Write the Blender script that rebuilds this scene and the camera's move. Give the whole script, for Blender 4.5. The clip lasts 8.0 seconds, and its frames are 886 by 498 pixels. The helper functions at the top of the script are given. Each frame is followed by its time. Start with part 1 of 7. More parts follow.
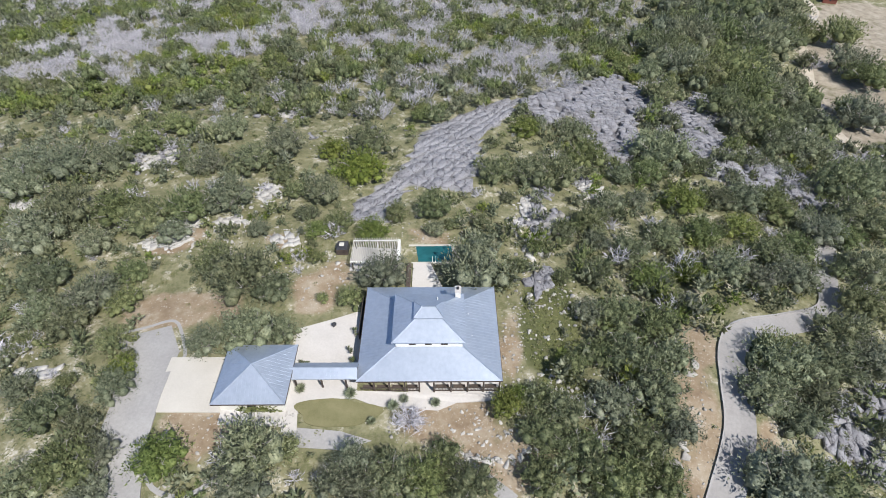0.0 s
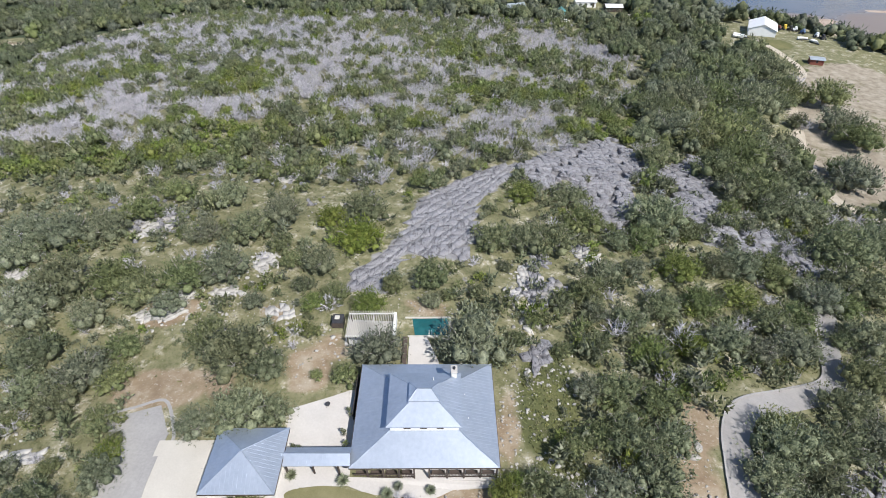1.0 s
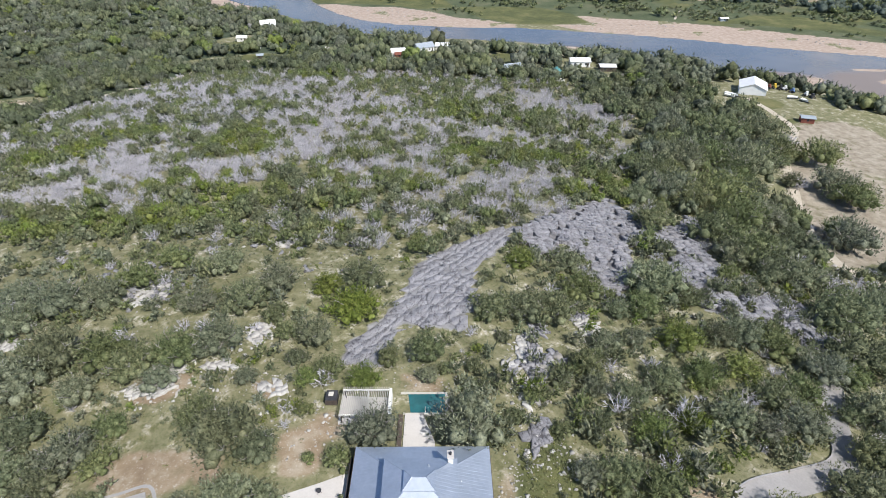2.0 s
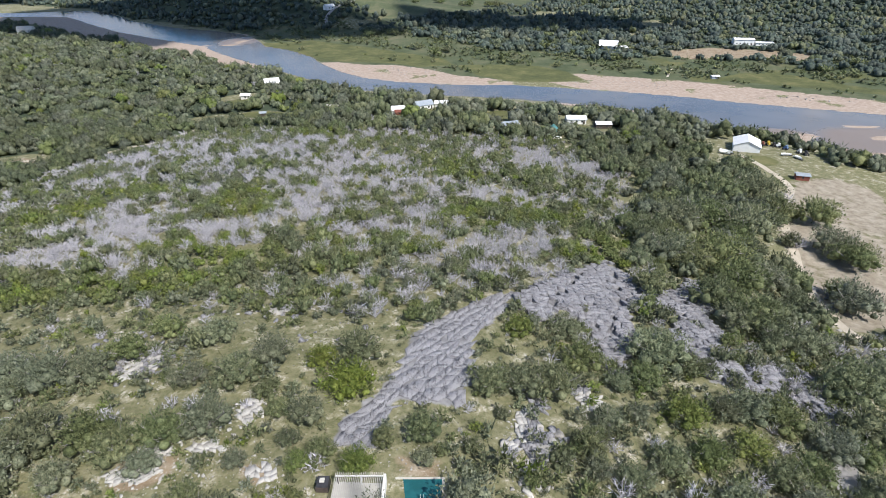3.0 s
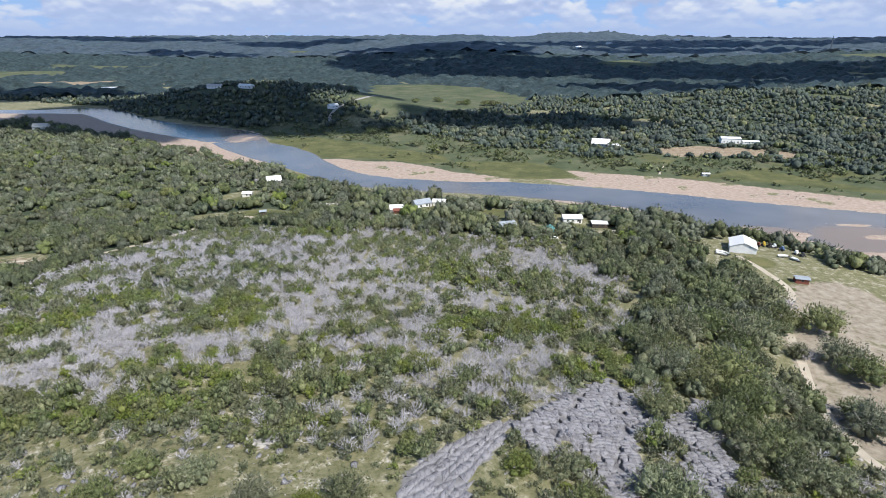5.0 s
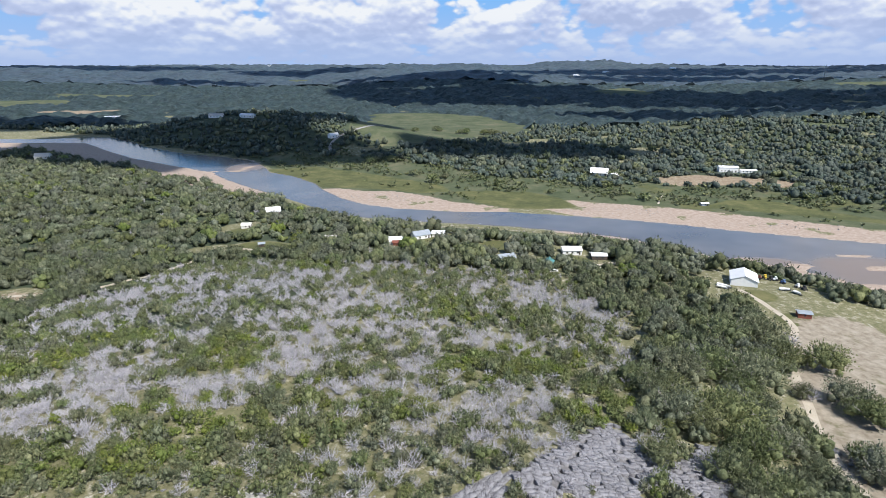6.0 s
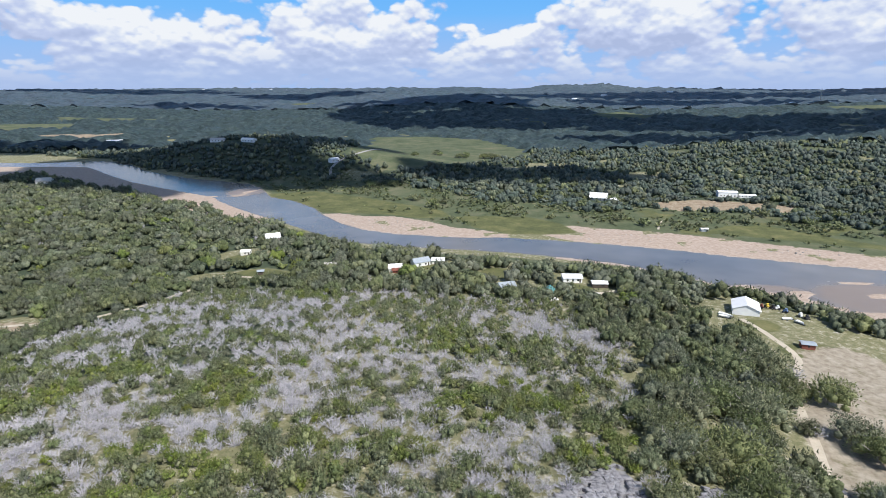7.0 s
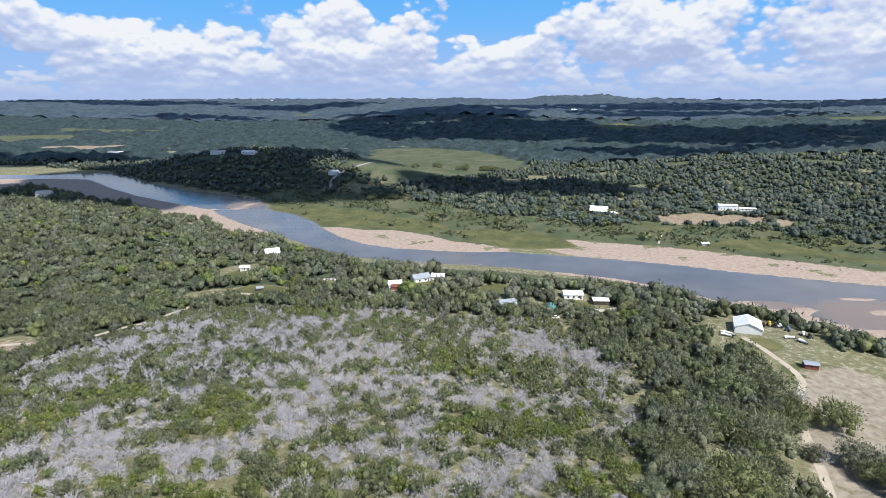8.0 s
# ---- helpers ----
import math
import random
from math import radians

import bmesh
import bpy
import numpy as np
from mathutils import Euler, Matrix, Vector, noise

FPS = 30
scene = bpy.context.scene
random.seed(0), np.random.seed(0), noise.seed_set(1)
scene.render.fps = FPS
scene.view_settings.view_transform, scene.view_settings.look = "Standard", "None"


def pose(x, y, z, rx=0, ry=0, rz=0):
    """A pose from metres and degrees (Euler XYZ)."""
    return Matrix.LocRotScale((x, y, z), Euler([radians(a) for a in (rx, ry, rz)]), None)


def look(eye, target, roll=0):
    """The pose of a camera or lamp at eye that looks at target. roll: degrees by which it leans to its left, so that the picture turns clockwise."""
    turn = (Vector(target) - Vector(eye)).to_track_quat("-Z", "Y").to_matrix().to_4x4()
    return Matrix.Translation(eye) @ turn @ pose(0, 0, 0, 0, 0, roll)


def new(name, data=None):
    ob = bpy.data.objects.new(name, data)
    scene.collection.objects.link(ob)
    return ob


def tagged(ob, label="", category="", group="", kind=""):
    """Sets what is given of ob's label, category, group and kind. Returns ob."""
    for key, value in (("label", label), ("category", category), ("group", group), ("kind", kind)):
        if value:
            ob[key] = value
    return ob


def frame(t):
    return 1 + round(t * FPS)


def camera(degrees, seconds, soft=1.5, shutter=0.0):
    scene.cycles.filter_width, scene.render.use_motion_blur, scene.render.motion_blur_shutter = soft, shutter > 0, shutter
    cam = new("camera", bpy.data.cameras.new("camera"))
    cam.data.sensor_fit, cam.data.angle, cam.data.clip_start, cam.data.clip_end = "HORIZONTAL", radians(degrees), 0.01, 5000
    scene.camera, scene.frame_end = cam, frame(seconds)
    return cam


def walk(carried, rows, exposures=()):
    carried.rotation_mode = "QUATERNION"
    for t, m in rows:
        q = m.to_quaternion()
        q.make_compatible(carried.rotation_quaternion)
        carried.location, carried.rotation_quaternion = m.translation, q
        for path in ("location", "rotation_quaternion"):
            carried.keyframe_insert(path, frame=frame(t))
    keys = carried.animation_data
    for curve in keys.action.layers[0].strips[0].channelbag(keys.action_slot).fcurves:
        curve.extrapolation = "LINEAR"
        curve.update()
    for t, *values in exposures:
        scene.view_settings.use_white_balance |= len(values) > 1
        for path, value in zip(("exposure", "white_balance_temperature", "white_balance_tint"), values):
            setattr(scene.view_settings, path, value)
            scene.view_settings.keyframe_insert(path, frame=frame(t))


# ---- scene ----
cam = camera(77.9, 8.0, soft=0.7)
PATH = [
    (0.0, look((0.032, -0.52, 99.49), (-0.13, 0.897, 98.088), -0.3)),
    (0.5, look((0.14, 0.932, 100.836), (-0.028, 2.405, 99.495), -0.3)),
    (1.0, look((0.129, 2.517, 102.233), (-0.043, 4.044, 100.952), -0.2)),
    (1.5, look((0.192, 3.995, 103.54), (0.015, 5.573, 102.325), -0.2)),
    (3.0, look((0.357, 8.978, 107.6), (0.166, 10.698, 106.598), -0.2)),
    (3.5, look((0.358, 10.803, 109.101), (0.164, 12.564, 108.173), -0.2)),
    (4.0, look((0.415, 12.598, 110.606), (0.218, 14.396, 109.753), -0.2)),
    (4.5, look((0.36, 14.062, 112.075), (0.161, 15.892, 111.292), -0.1)),
    (6.0, look((0.457, 18.323, 117.14), (0.254, 20.206, 116.498), -0.1)),
    (6.5, look((0.507, 19.527, 118.899), (0.303, 21.424, 118.299), -0.2)),
    (7.0, look((0.276, 20.654, 120.511), (0.071, 22.56, 119.942), -0.1)),
    (7.5, look((0.019, 21.708, 122.414), (-0.186, 23.62, 121.864), -0.1)),
    (8.0, look((0.0, 22.923, 124.148), (-0.206, 24.839, 123.612), -0.1)),
]
walk(cam, PATH)

# ---------------------------------------------------------------- sun, sky and exposure
SUN_AZ, SUN_EL = math.atan2(0.70, -0.714), radians(50)
TO_SUN = Vector((math.sin(SUN_AZ) * math.cos(SUN_EL), math.cos(SUN_AZ) * math.cos(SUN_EL), math.sin(SUN_EL)))
world = bpy.data.worlds.new("sky")
scene.world = world
world.use_nodes = True
wn = world.node_tree
sky = wn.nodes.new("ShaderNodeTexSky")
sky.sky_type, sky.sun_disc = "NISHITA", False
sky.sun_elevation, sky.sun_rotation = SUN_EL, SUN_AZ
sky.altitude, sky.dust_density = 300, 0.6
wn.links.new(sky.outputs[0], wn.nodes["Background"].inputs[0])
wn.nodes["Background"].inputs[1].default_value = 0.108
sun_data = bpy.data.lights.new("sun", "SUN")
sun_data.energy, sun_data.angle, sun_data.color = 5.0, radians(0.55), (1.0, 0.975, 0.94)
sun = new("sun", sun_data)
sun.matrix_world = look(TO_SUN * 900, (0, 0, 0))
scene.view_settings.exposure = 0.29

# ---------------------------------------------------------------- materials
def shader(name, rough=0.8, metal=0.0, spec=0.3):
    m = bpy.data.materials.new(name)
    m.use_nodes = True
    b = m.node_tree.nodes["Principled BSDF"]
    b.inputs["Roughness"].default_value, b.inputs["Metallic"].default_value = rough, metal
    b.inputs["Specular IOR Level"].default_value = spec
    return m, m.node_tree, b


def node(nt, kind, **sets):
    n = nt.nodes.new(kind)
    for k, v in sets.items():
        n.inputs[k].default_value = v
    return n


def coords(nt):
    return nt.nodes.new("ShaderNodeTexCoord").outputs["Object"]


def place_coords(nt):
    return nt.nodes.new("ShaderNodeNewGeometry").outputs["Position"]


def noise_of(nt, vec, scale, detail=4.0, rough=0.6, out="Fac"):
    n = node(nt, "ShaderNodeTexNoise", Scale=scale, Detail=detail, Roughness=rough)
    nt.links.new(vec, n.inputs["Vector"])
    return n.outputs[out]


def ramp(nt, fac, *stops):
    r = nt.nodes.new("ShaderNodeValToRGB")
    while len(r.color_ramp.elements) < len(stops):
        r.color_ramp.elements.new(0.5)
    for e, (p, c) in zip(r.color_ramp.elements, stops):
        e.position, e.color = p, (*c, 1)
    nt.links.new(fac, r.inputs[0])
    return r.outputs[0]


def span(nt, fac, a, b):
    r = nt.nodes.new("ShaderNodeMapRange")
    r.interpolation_type = "SMOOTHSTEP"
    r.inputs["From Min"].default_value, r.inputs["From Max"].default_value = a, b
    nt.links.new(fac, r.inputs["Value"])
    return r.outputs[0]


def mix(nt, fac, a, b, mode="MIX"):
    n = nt.nodes.new("ShaderNodeMix")
    n.data_type, n.blend_type = "RGBA", mode
    for s, v in ((n.inputs[0], fac), (n.inputs[6], a), (n.inputs[7], b)):
        if isinstance(v, bpy.types.NodeSocket):
            nt.links.new(v, s)
        else:
            s.default_value = v if not isinstance(v, tuple) else (*v, 1)
    return n.outputs[2]


def calc(nt, op, a, b=0.0):
    n = nt.nodes.new("ShaderNodeMath")
    n.operation = op
    for s, v in ((n.inputs[0], a), (n.inputs[1], b)):
        if isinstance(v, bpy.types.NodeSocket):
            nt.links.new(v, s)
        else:
            s.default_value = v
    return n.outputs[0]


def attribute(nt, name):
    n = nt.nodes.new("ShaderNodeAttribute")
    n.attribute_name = name
    return n.outputs["Fac"]


def bump(nt, b, fac, strength, distance):
    n = node(nt, "ShaderNodeBump", Strength=strength, Distance=distance)
    nt.links.new(fac, n.inputs["Height"])
    nt.links.new(n.outputs[0], b.inputs["Normal"])


def surface(name, dark, light, coarse=0.4, fine=6.0, rough=0.85, metal=0.0, relief=0.02, spec=0.3, vary=0.0):
    """A weathered surface: two scales of mottling, and, by vary, some change from piece to piece."""
    m, nt, b = shader(name, rough, metal, spec)
    v = place_coords(nt)
    big, small = noise_of(nt, v, coarse, 3), noise_of(nt, v, fine, 5, 0.7)
    f = calc(nt, "ADD", calc(nt, "MULTIPLY", big, 0.55), calc(nt, "MULTIPLY", small, 0.45))
    col = ramp(nt, f, (0.32, dark), (0.68, light))
    if vary:
        info = nt.nodes.new("ShaderNodeObjectInfo").outputs["Random"]
        isl = nt.nodes.new("ShaderNodeNewGeometry").outputs["Random Per Island"]
        r = calc(nt, "FRACT", calc(nt, "ADD", info, isl))
        k = calc(nt, "ADD", calc(nt, "MULTIPLY", r, vary), 1 - vary / 2)
        col = mix(nt, 1.0, col, k, "MULTIPLY")
    nt.links.new(col, b.inputs["Base Color"])
    if relief:
        bump(nt, b, small, 0.6, relief)
    return m


def foliage(name, dark, mid, light, joined=False, grain=2.2, lumps=0.0):
    """Leaves: each clump of its own shade, each plant of its own tint."""
    m, nt, b = shader(name, 0.65, 0.0, 0.25)
    isl = nt.nodes.new("ShaderNodeNewGeometry").outputs["Random Per Island"]
    v = place_coords(nt)
    leafy = span(nt, noise_of(nt, v, grain, 4, 0.75), 0.30, 0.70)
    shade = calc(nt, "ADD", calc(nt, "MULTIPLY", isl, 0.52), calc(nt, "MULTIPLY", leafy, 0.48))
    col = ramp(nt, shade, (0.08, dark), (0.5, mid), (0.95, light))
    if lumps:
        bump(nt, b, noise_of(nt, v, grain * 0.6, 4, 0.75), 1.0, lumps)
    own = attribute(nt, "tint") if joined else nt.nodes.new("ShaderNodeObjectInfo").outputs["Random"]
    hsv = node(nt, "ShaderNodeHueSaturation", Fac=1.0)
    nt.links.new(calc(nt, "ADD", calc(nt, "MULTIPLY", own, 0.032), 0.477), hsv.inputs["Hue"])
    nt.links.new(calc(nt, "ADD", calc(nt, "MULTIPLY", calc(nt, "FRACT", calc(nt, "MULTIPLY", own, 7.3)), 0.30), 0.74), hsv.inputs["Saturation"])
    nt.links.new(calc(nt, "ADD", calc(nt, "MULTIPLY", calc(nt, "FRACT", calc(nt, "MULTIPLY", own, 3.7)), 0.42), 0.79), hsv.inputs["Value"])
    nt.links.new(col, hsv.inputs["Color"])
    nt.links.new(hsv.outputs[0], b.inputs["Base Color"])
    thin = nt.nodes.new("ShaderNodeBsdfTranslucent")
    both = node(nt, "ShaderNodeMixShader", Fac=0.20)
    nt.links.new(hsv.outputs[0], thin.inputs[0])
    nt.links.new(b.outputs[0], both.inputs[1])
    nt.links.new(thin.outputs[0], both.inputs[2])
    nt.links.new(both.outputs[0], nt.nodes["Material Output"].inputs[0])
    return m


OAK = ((0.042, 0.057, 0.023), (0.134, 0.160, 0.068), (0.278, 0.300, 0.142))
GREY = ((0.046, 0.058, 0.031), (0.152, 0.173, 0.098), (0.305, 0.322, 0.203))
LIME = ((0.046, 0.068, 0.014), (0.136, 0.178, 0.038), (0.262, 0.302, 0.086))
M_OAK, M_GREY, M_LIME = (foliage(n, *c) for n, c in (("oak_leaves", OAK), ("juniper_leaves", GREY), ("sumac_leaves", LIME)))
# far leaves dulled and blued in the colour, as haze would
FAR_HAZED = ((0.018, 0.032, 0.036), (0.050, 0.078, 0.080), (0.110, 0.146, 0.138))
J_FAR = foliage("far_trees_hazed", *FAR_HAZED, joined=True, grain=0.06, lumps=5.0)
# darker copies of OAK and GREY: the woods' shade is put into the colour
OAK_SHADED = ((0.034, 0.047, 0.021), (0.110, 0.134, 0.062), (0.232, 0.254, 0.128))
GREY_SHADED = ((0.038, 0.049, 0.028), (0.124, 0.145, 0.088), (0.254, 0.273, 0.178))
WOOD_OAK = foliage("woodland_oak", *OAK_SHADED, joined=True, grain=1.1, lumps=0.9)
WOOD_GREY = foliage("woodland_grey", *GREY_SHADED, joined=True, grain=1.1, lumps=0.9)
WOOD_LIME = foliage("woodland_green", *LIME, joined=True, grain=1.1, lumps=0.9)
# leaf colours blued to paint the bluish shade over the far bank
VALLEY_BLUED = ((0.038, 0.058, 0.049), (0.084, 0.112, 0.090), (0.150, 0.180, 0.136))
J_VALLEY = foliage("valley_trees", *VALLEY_BLUED, joined=True, grain=0.3, lumps=1.6)
# blue-grey leaf colour that paints distance haze on the horizon woods
J_HAZE = foliage("cedar", (0.038, 0.058, 0.078), (0.062, 0.090, 0.115), (0.094, 0.125, 0.150), joined=True, grain=0.03, lumps=8.0)
J_OAK, J_GREY, J_LIME = (foliage(n, *c, joined=True) for n, c in (("oak_scrub", OAK), ("grey_scrub", GREY), ("green_scrub", LIME)))
M_BARK = surface("bark", (0.17, 0.155, 0.14), (0.40, 0.38, 0.35), 1.0, 9.0, 0.9)
M_DEAD = surface("dead_wood", (0.29, 0.281, 0.303), (0.56, 0.542, 0.572), 0.3, 3.0, 0.9, vary=0.5, relief=0)
M_YUCCA = foliage("yucca_blades", (0.10, 0.12, 0.07), (0.22, 0.25, 0.15), (0.38, 0.40, 0.28))
M_GRASS = foliage("dry_grass", (0.09, 0.11, 0.04), (0.185, 0.19, 0.08), (0.32, 0.30, 0.16), joined=True)
M_MEADOW = foliage("meadow_grass", (0.11, 0.135, 0.04), (0.19, 0.21, 0.07), (0.31, 0.31, 0.13), joined=True)
M_ROCK = surface("limestone", (0.22, 0.205, 0.187), (0.48, 0.455, 0.42), 0.6, 5.0, 0.9, vary=0.3)
M_PALE = surface("pale_bedrock", (0.29, 0.275, 0.255), (0.53, 0.51, 0.48), 0.5, 5.0, 0.9, vary=0.25)
M_SLAB = surface("grey_limestone", (0.15, 0.147, 0.158), (0.29, 0.283, 0.297), 0.35, 5.0, 0.9, vary=0.18)


def cracked(name, dark, light):
    """Grey karst limestone, split by fine dark fissures."""
    m, nt, b = shader(name, 0.92, 0.0, 0.2)
    v = place_coords(nt)
    warp = nt.nodes.new("ShaderNodeVectorMath")
    warp.operation = "MULTIPLY_ADD"
    nt.links.new(noise_of(nt, v, 0.9, 3, 0.6, "Color"), warp.inputs[0])
    warp.inputs[1].default_value = (0.45, 0.45, 0.45)
    nt.links.new(v, warp.inputs[2])
    lines = None
    grain = node(nt, "ShaderNodeMapping", Scale=(1.5, 0.55, 1.0), Rotation=(0.0, 0.0, 0.35))
    nt.links.new(warp.outputs[0], grain.inputs["Vector"])
    for scale, wide in ((0.55, 0.013), (1.5, 0.009)):
        far_off = calc(nt, "ABSOLUTE", calc(nt, "SUBTRACT", noise_of(nt, grain.outputs[0], scale, 5, 0.62), 0.5))
        k = span(nt, far_off, 0.0, wide)
        lines = k if lines is None else calc(nt, "MINIMUM", lines, k)
    f = calc(nt, "ADD", calc(nt, "MULTIPLY", noise_of(nt, v, 0.22, 4), 0.5), calc(nt, "MULTIPLY", noise_of(nt, v, 4.0, 6, 0.75), 0.5))
    col = ramp(nt, f, (0.34, dark), (0.66, light))
    nt.links.new(mix(nt, lines, (0.085, 0.083, 0.088), col), b.inputs["Base Color"])
    bump(nt, b, lines, 0.8, 0.12)
    return m


M_KARST = cracked("karst_pavement", (0.195, 0.19, 0.203), (0.345, 0.338, 0.352))
M_ROOF = surface("galvanised_roof", (0.33, 0.375, 0.45), (0.44, 0.485, 0.56), 0.25, 2.0, 0.42, 0.55, 0.0, 0.5)
M_WALL = surface("cream_stucco", (0.62, 0.60, 0.54), (0.76, 0.74, 0.68), 0.5, 8.0, 0.9)
M_WHITE = surface("white_paint", (0.70, 0.70, 0.68), (0.82, 0.82, 0.80), 0.5, 8.0, 0.7, relief=0.0)
M_TIMBER = surface("dark_timber", (0.045, 0.035, 0.03), (0.11, 0.085, 0.07), 0.8, 10, 0.8)
M_GREYWOOD = surface("weathered_wood", (0.38, 0.36, 0.32), (0.60, 0.57, 0.50), 0.8, 10, 0.85)
M_PATIO = surface("pale_paving", (0.42, 0.395, 0.37), (0.54, 0.51, 0.48), 0.25, 4.0, 0.9)
M_SLABC = surface("cream_concrete", (0.42, 0.39, 0.345), (0.51, 0.48, 0.43), 0.2, 5.0, 0.9)
M_CONC = surface("grey_concrete", (0.25, 0.24, 0.234), (0.375, 0.362, 0.35), 0.18, 3.0, 0.9)
M_ROAD = surface("worn_concrete_road", (0.225, 0.213, 0.206), (0.345, 0.328, 0.315), 0.15, 3.0, 0.9)
M_TRACK = surface("dirt_track", (0.36, 0.31, 0.24), (0.55, 0.49, 0.40), 0.2, 3.0, 0.95)
M_RED = surface("rusty_red", (0.14, 0.045, 0.035), (0.24, 0.09, 0.06), 0.5, 5.0, 0.8)
M_BLUEGREY = surface("blue_grey_roof", (0.24, 0.275, 0.315), (0.35, 0.385, 0.42), 0.5, 5.0, 0.6)
M_TEAL = surface("teal_roof", (0.06, 0.20, 0.20), (0.10, 0.28, 0.28), 0.5, 5.0, 0.6)
M_DARK = surface("dark_metal", (0.02, 0.02, 0.022), (0.06, 0.06, 0.065), 1.0, 9.0, 0.6)
M_YELLOW = surface("yellow_paint", (0.55, 0.38, 0.05), (0.70, 0.50, 0.08), 1.0, 9.0, 0.6)
M_BLUE = surface("blue_tarp", (0.10, 0.16, 0.30), (0.16, 0.24, 0.40), 1.0, 6.0, 0.6)


def glass_mat():
    m, nt, b = shader("window_glass", 0.08, 0.0, 0.5)
    b.inputs["Base Color"].default_value = (0.03, 0.04, 0.045, 1)
    return m


M_GLASS = glass_mat()


def water_mat(name, colour, rough, scale, relief, murk, silt=None):
    m, nt, b = shader(name, rough, 0.0, 0.5)
    v = place_coords(nt)
    f = noise_of(nt, v, murk, 3)
    col = ramp(nt, f, (0.35, tuple(c * 0.75 for c in colour)), (0.7, tuple(c * 1.25 for c in colour)))
    if silt:      # the bed shows through where it is shallow
        patch = calc(nt, "ADD", attribute(nt, "silt"), calc(nt, "MULTIPLY", calc(nt, "SUBTRACT", noise_of(nt, v, 0.06, 4, 0.7), 0.5), 0.9))
        bed = calc(nt, "MULTIPLY", span(nt, patch, 0.2, 1.05), 0.8)
        col = mix(nt, bed, col, silt)
        nt.links.new(calc(nt, "ADD", calc(nt, "MULTIPLY", bed, 0.35), rough), b.inputs["Roughness"])
    nt.links.new(col, b.inputs["Base Color"])
    bump(nt, b, noise_of(nt, v, scale, 3), 0.5, relief)
    return m


M_RIVER = water_mat("river_water", (0.145, 0.128, 0.11), 0.16, 0.5, 0.05, 0.012, (0.235, 0.185, 0.155))
M_POOL = water_mat("pool_water", (0.02, 0.115, 0.125), 0.06, 1.6, 0.01, 0.4)


def ground_mat():
    m, nt, b = shader("ground", 0.95, 0.0, 0.15)
    v = place_coords(nt)
    n1, n2, n3 = noise_of(nt, v, 0.045, 4), noise_of(nt, v, 0.33, 5, 0.65), noise_of(nt, v, 2.6, 5, 0.75)
    grass = ramp(nt, n2, (0.32, (0.11, 0.112, 0.056)), (0.48, (0.195, 0.188, 0.104)), (0.66, (0.335, 0.305, 0.21)))
    n4 = noise_of(nt, v, 0.95, 5, 0.7)
    grass = mix(nt, span(nt, n4, 0.47, 0.60), grass, (0.125, 0.127, 0.062))
    grass = mix(nt, span(nt, n3, 0.40, 0.75), grass, (0.19, 0.18, 0.11))
    grass = mix(nt, calc(nt, "MULTIPLY", span(nt, n2, 0.52, 0.68), span(nt, n3, 0.48, 0.57)), grass, (0.52, 0.49, 0.43))
    soil = ramp(nt, n2, (0.30, (0.185, 0.13, 0.085)), (0.52, (0.275, 0.215, 0.148)), (0.72, (0.37, 0.32, 0.25)))
    soil = mix(nt, span(nt, n3, 0.56, 0.68), soil, (0.46, 0.42, 0.365))
    sand = ramp(nt, n2, (0.30, (0.29, 0.22, 0.175)), (0.65, (0.43, 0.35, 0.29)))
    lawn = ramp(nt, noise_of(nt, v, 0.05, 6, 0.75), (0.34, (0.066, 0.078, 0.036)), (0.52, (0.110, 0.116, 0.050)), (0.68, (0.170, 0.160, 0.074)))
    wood = ramp(nt, n1, (0.30, (0.040, 0.055, 0.034)), (0.70, (0.062, 0.080, 0.050)))
    wood = mix(nt, span(nt, noise_of(nt, v, 0.11, 5, 0.75), 0.45, 0.62), wood, (0.085, 0.10, 0.062))
    field = ramp(nt, noise_of(nt, v, 0.03, 6, 0.75), (0.34, (0.058, 0.076, 0.040)), (0.50, (0.092, 0.108, 0.060)), (0.68, (0.150, 0.145, 0.090)))
    rock = ramp(nt, n2, (0.30, (0.13, 0.125, 0.13)), (0.65, (0.30, 0.295, 0.30)))
    # ground of the far hills, painted blue-grey for haze
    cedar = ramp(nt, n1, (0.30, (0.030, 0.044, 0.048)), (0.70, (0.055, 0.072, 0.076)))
    dust = ramp(nt, n2, (0.30, (0.205, 0.172, 0.128)), (0.50, (0.295, 0.255, 0.198)), (0.70, (0.385, 0.342, 0.278)))
    edge = calc(nt, "MULTIPLY", calc(nt, "SUBTRACT", n2, 0.5), 0.7)
    col = grass
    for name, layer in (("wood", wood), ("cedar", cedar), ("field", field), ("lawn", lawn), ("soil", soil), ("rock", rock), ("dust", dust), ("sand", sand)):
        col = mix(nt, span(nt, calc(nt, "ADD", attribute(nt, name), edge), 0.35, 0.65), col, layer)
    nt.links.new(col, b.inputs["Base Color"])
    bump(nt, b, n3, 0.7, 0.12)
    return m


M_GROUND = ground_mat()
# ---------------------------------------------------------------- terrain
def smooth(a, b, v):
    k = np.clip((v - a) / (b - a), 0, 1)
    return k * k * (3 - 2 * k)


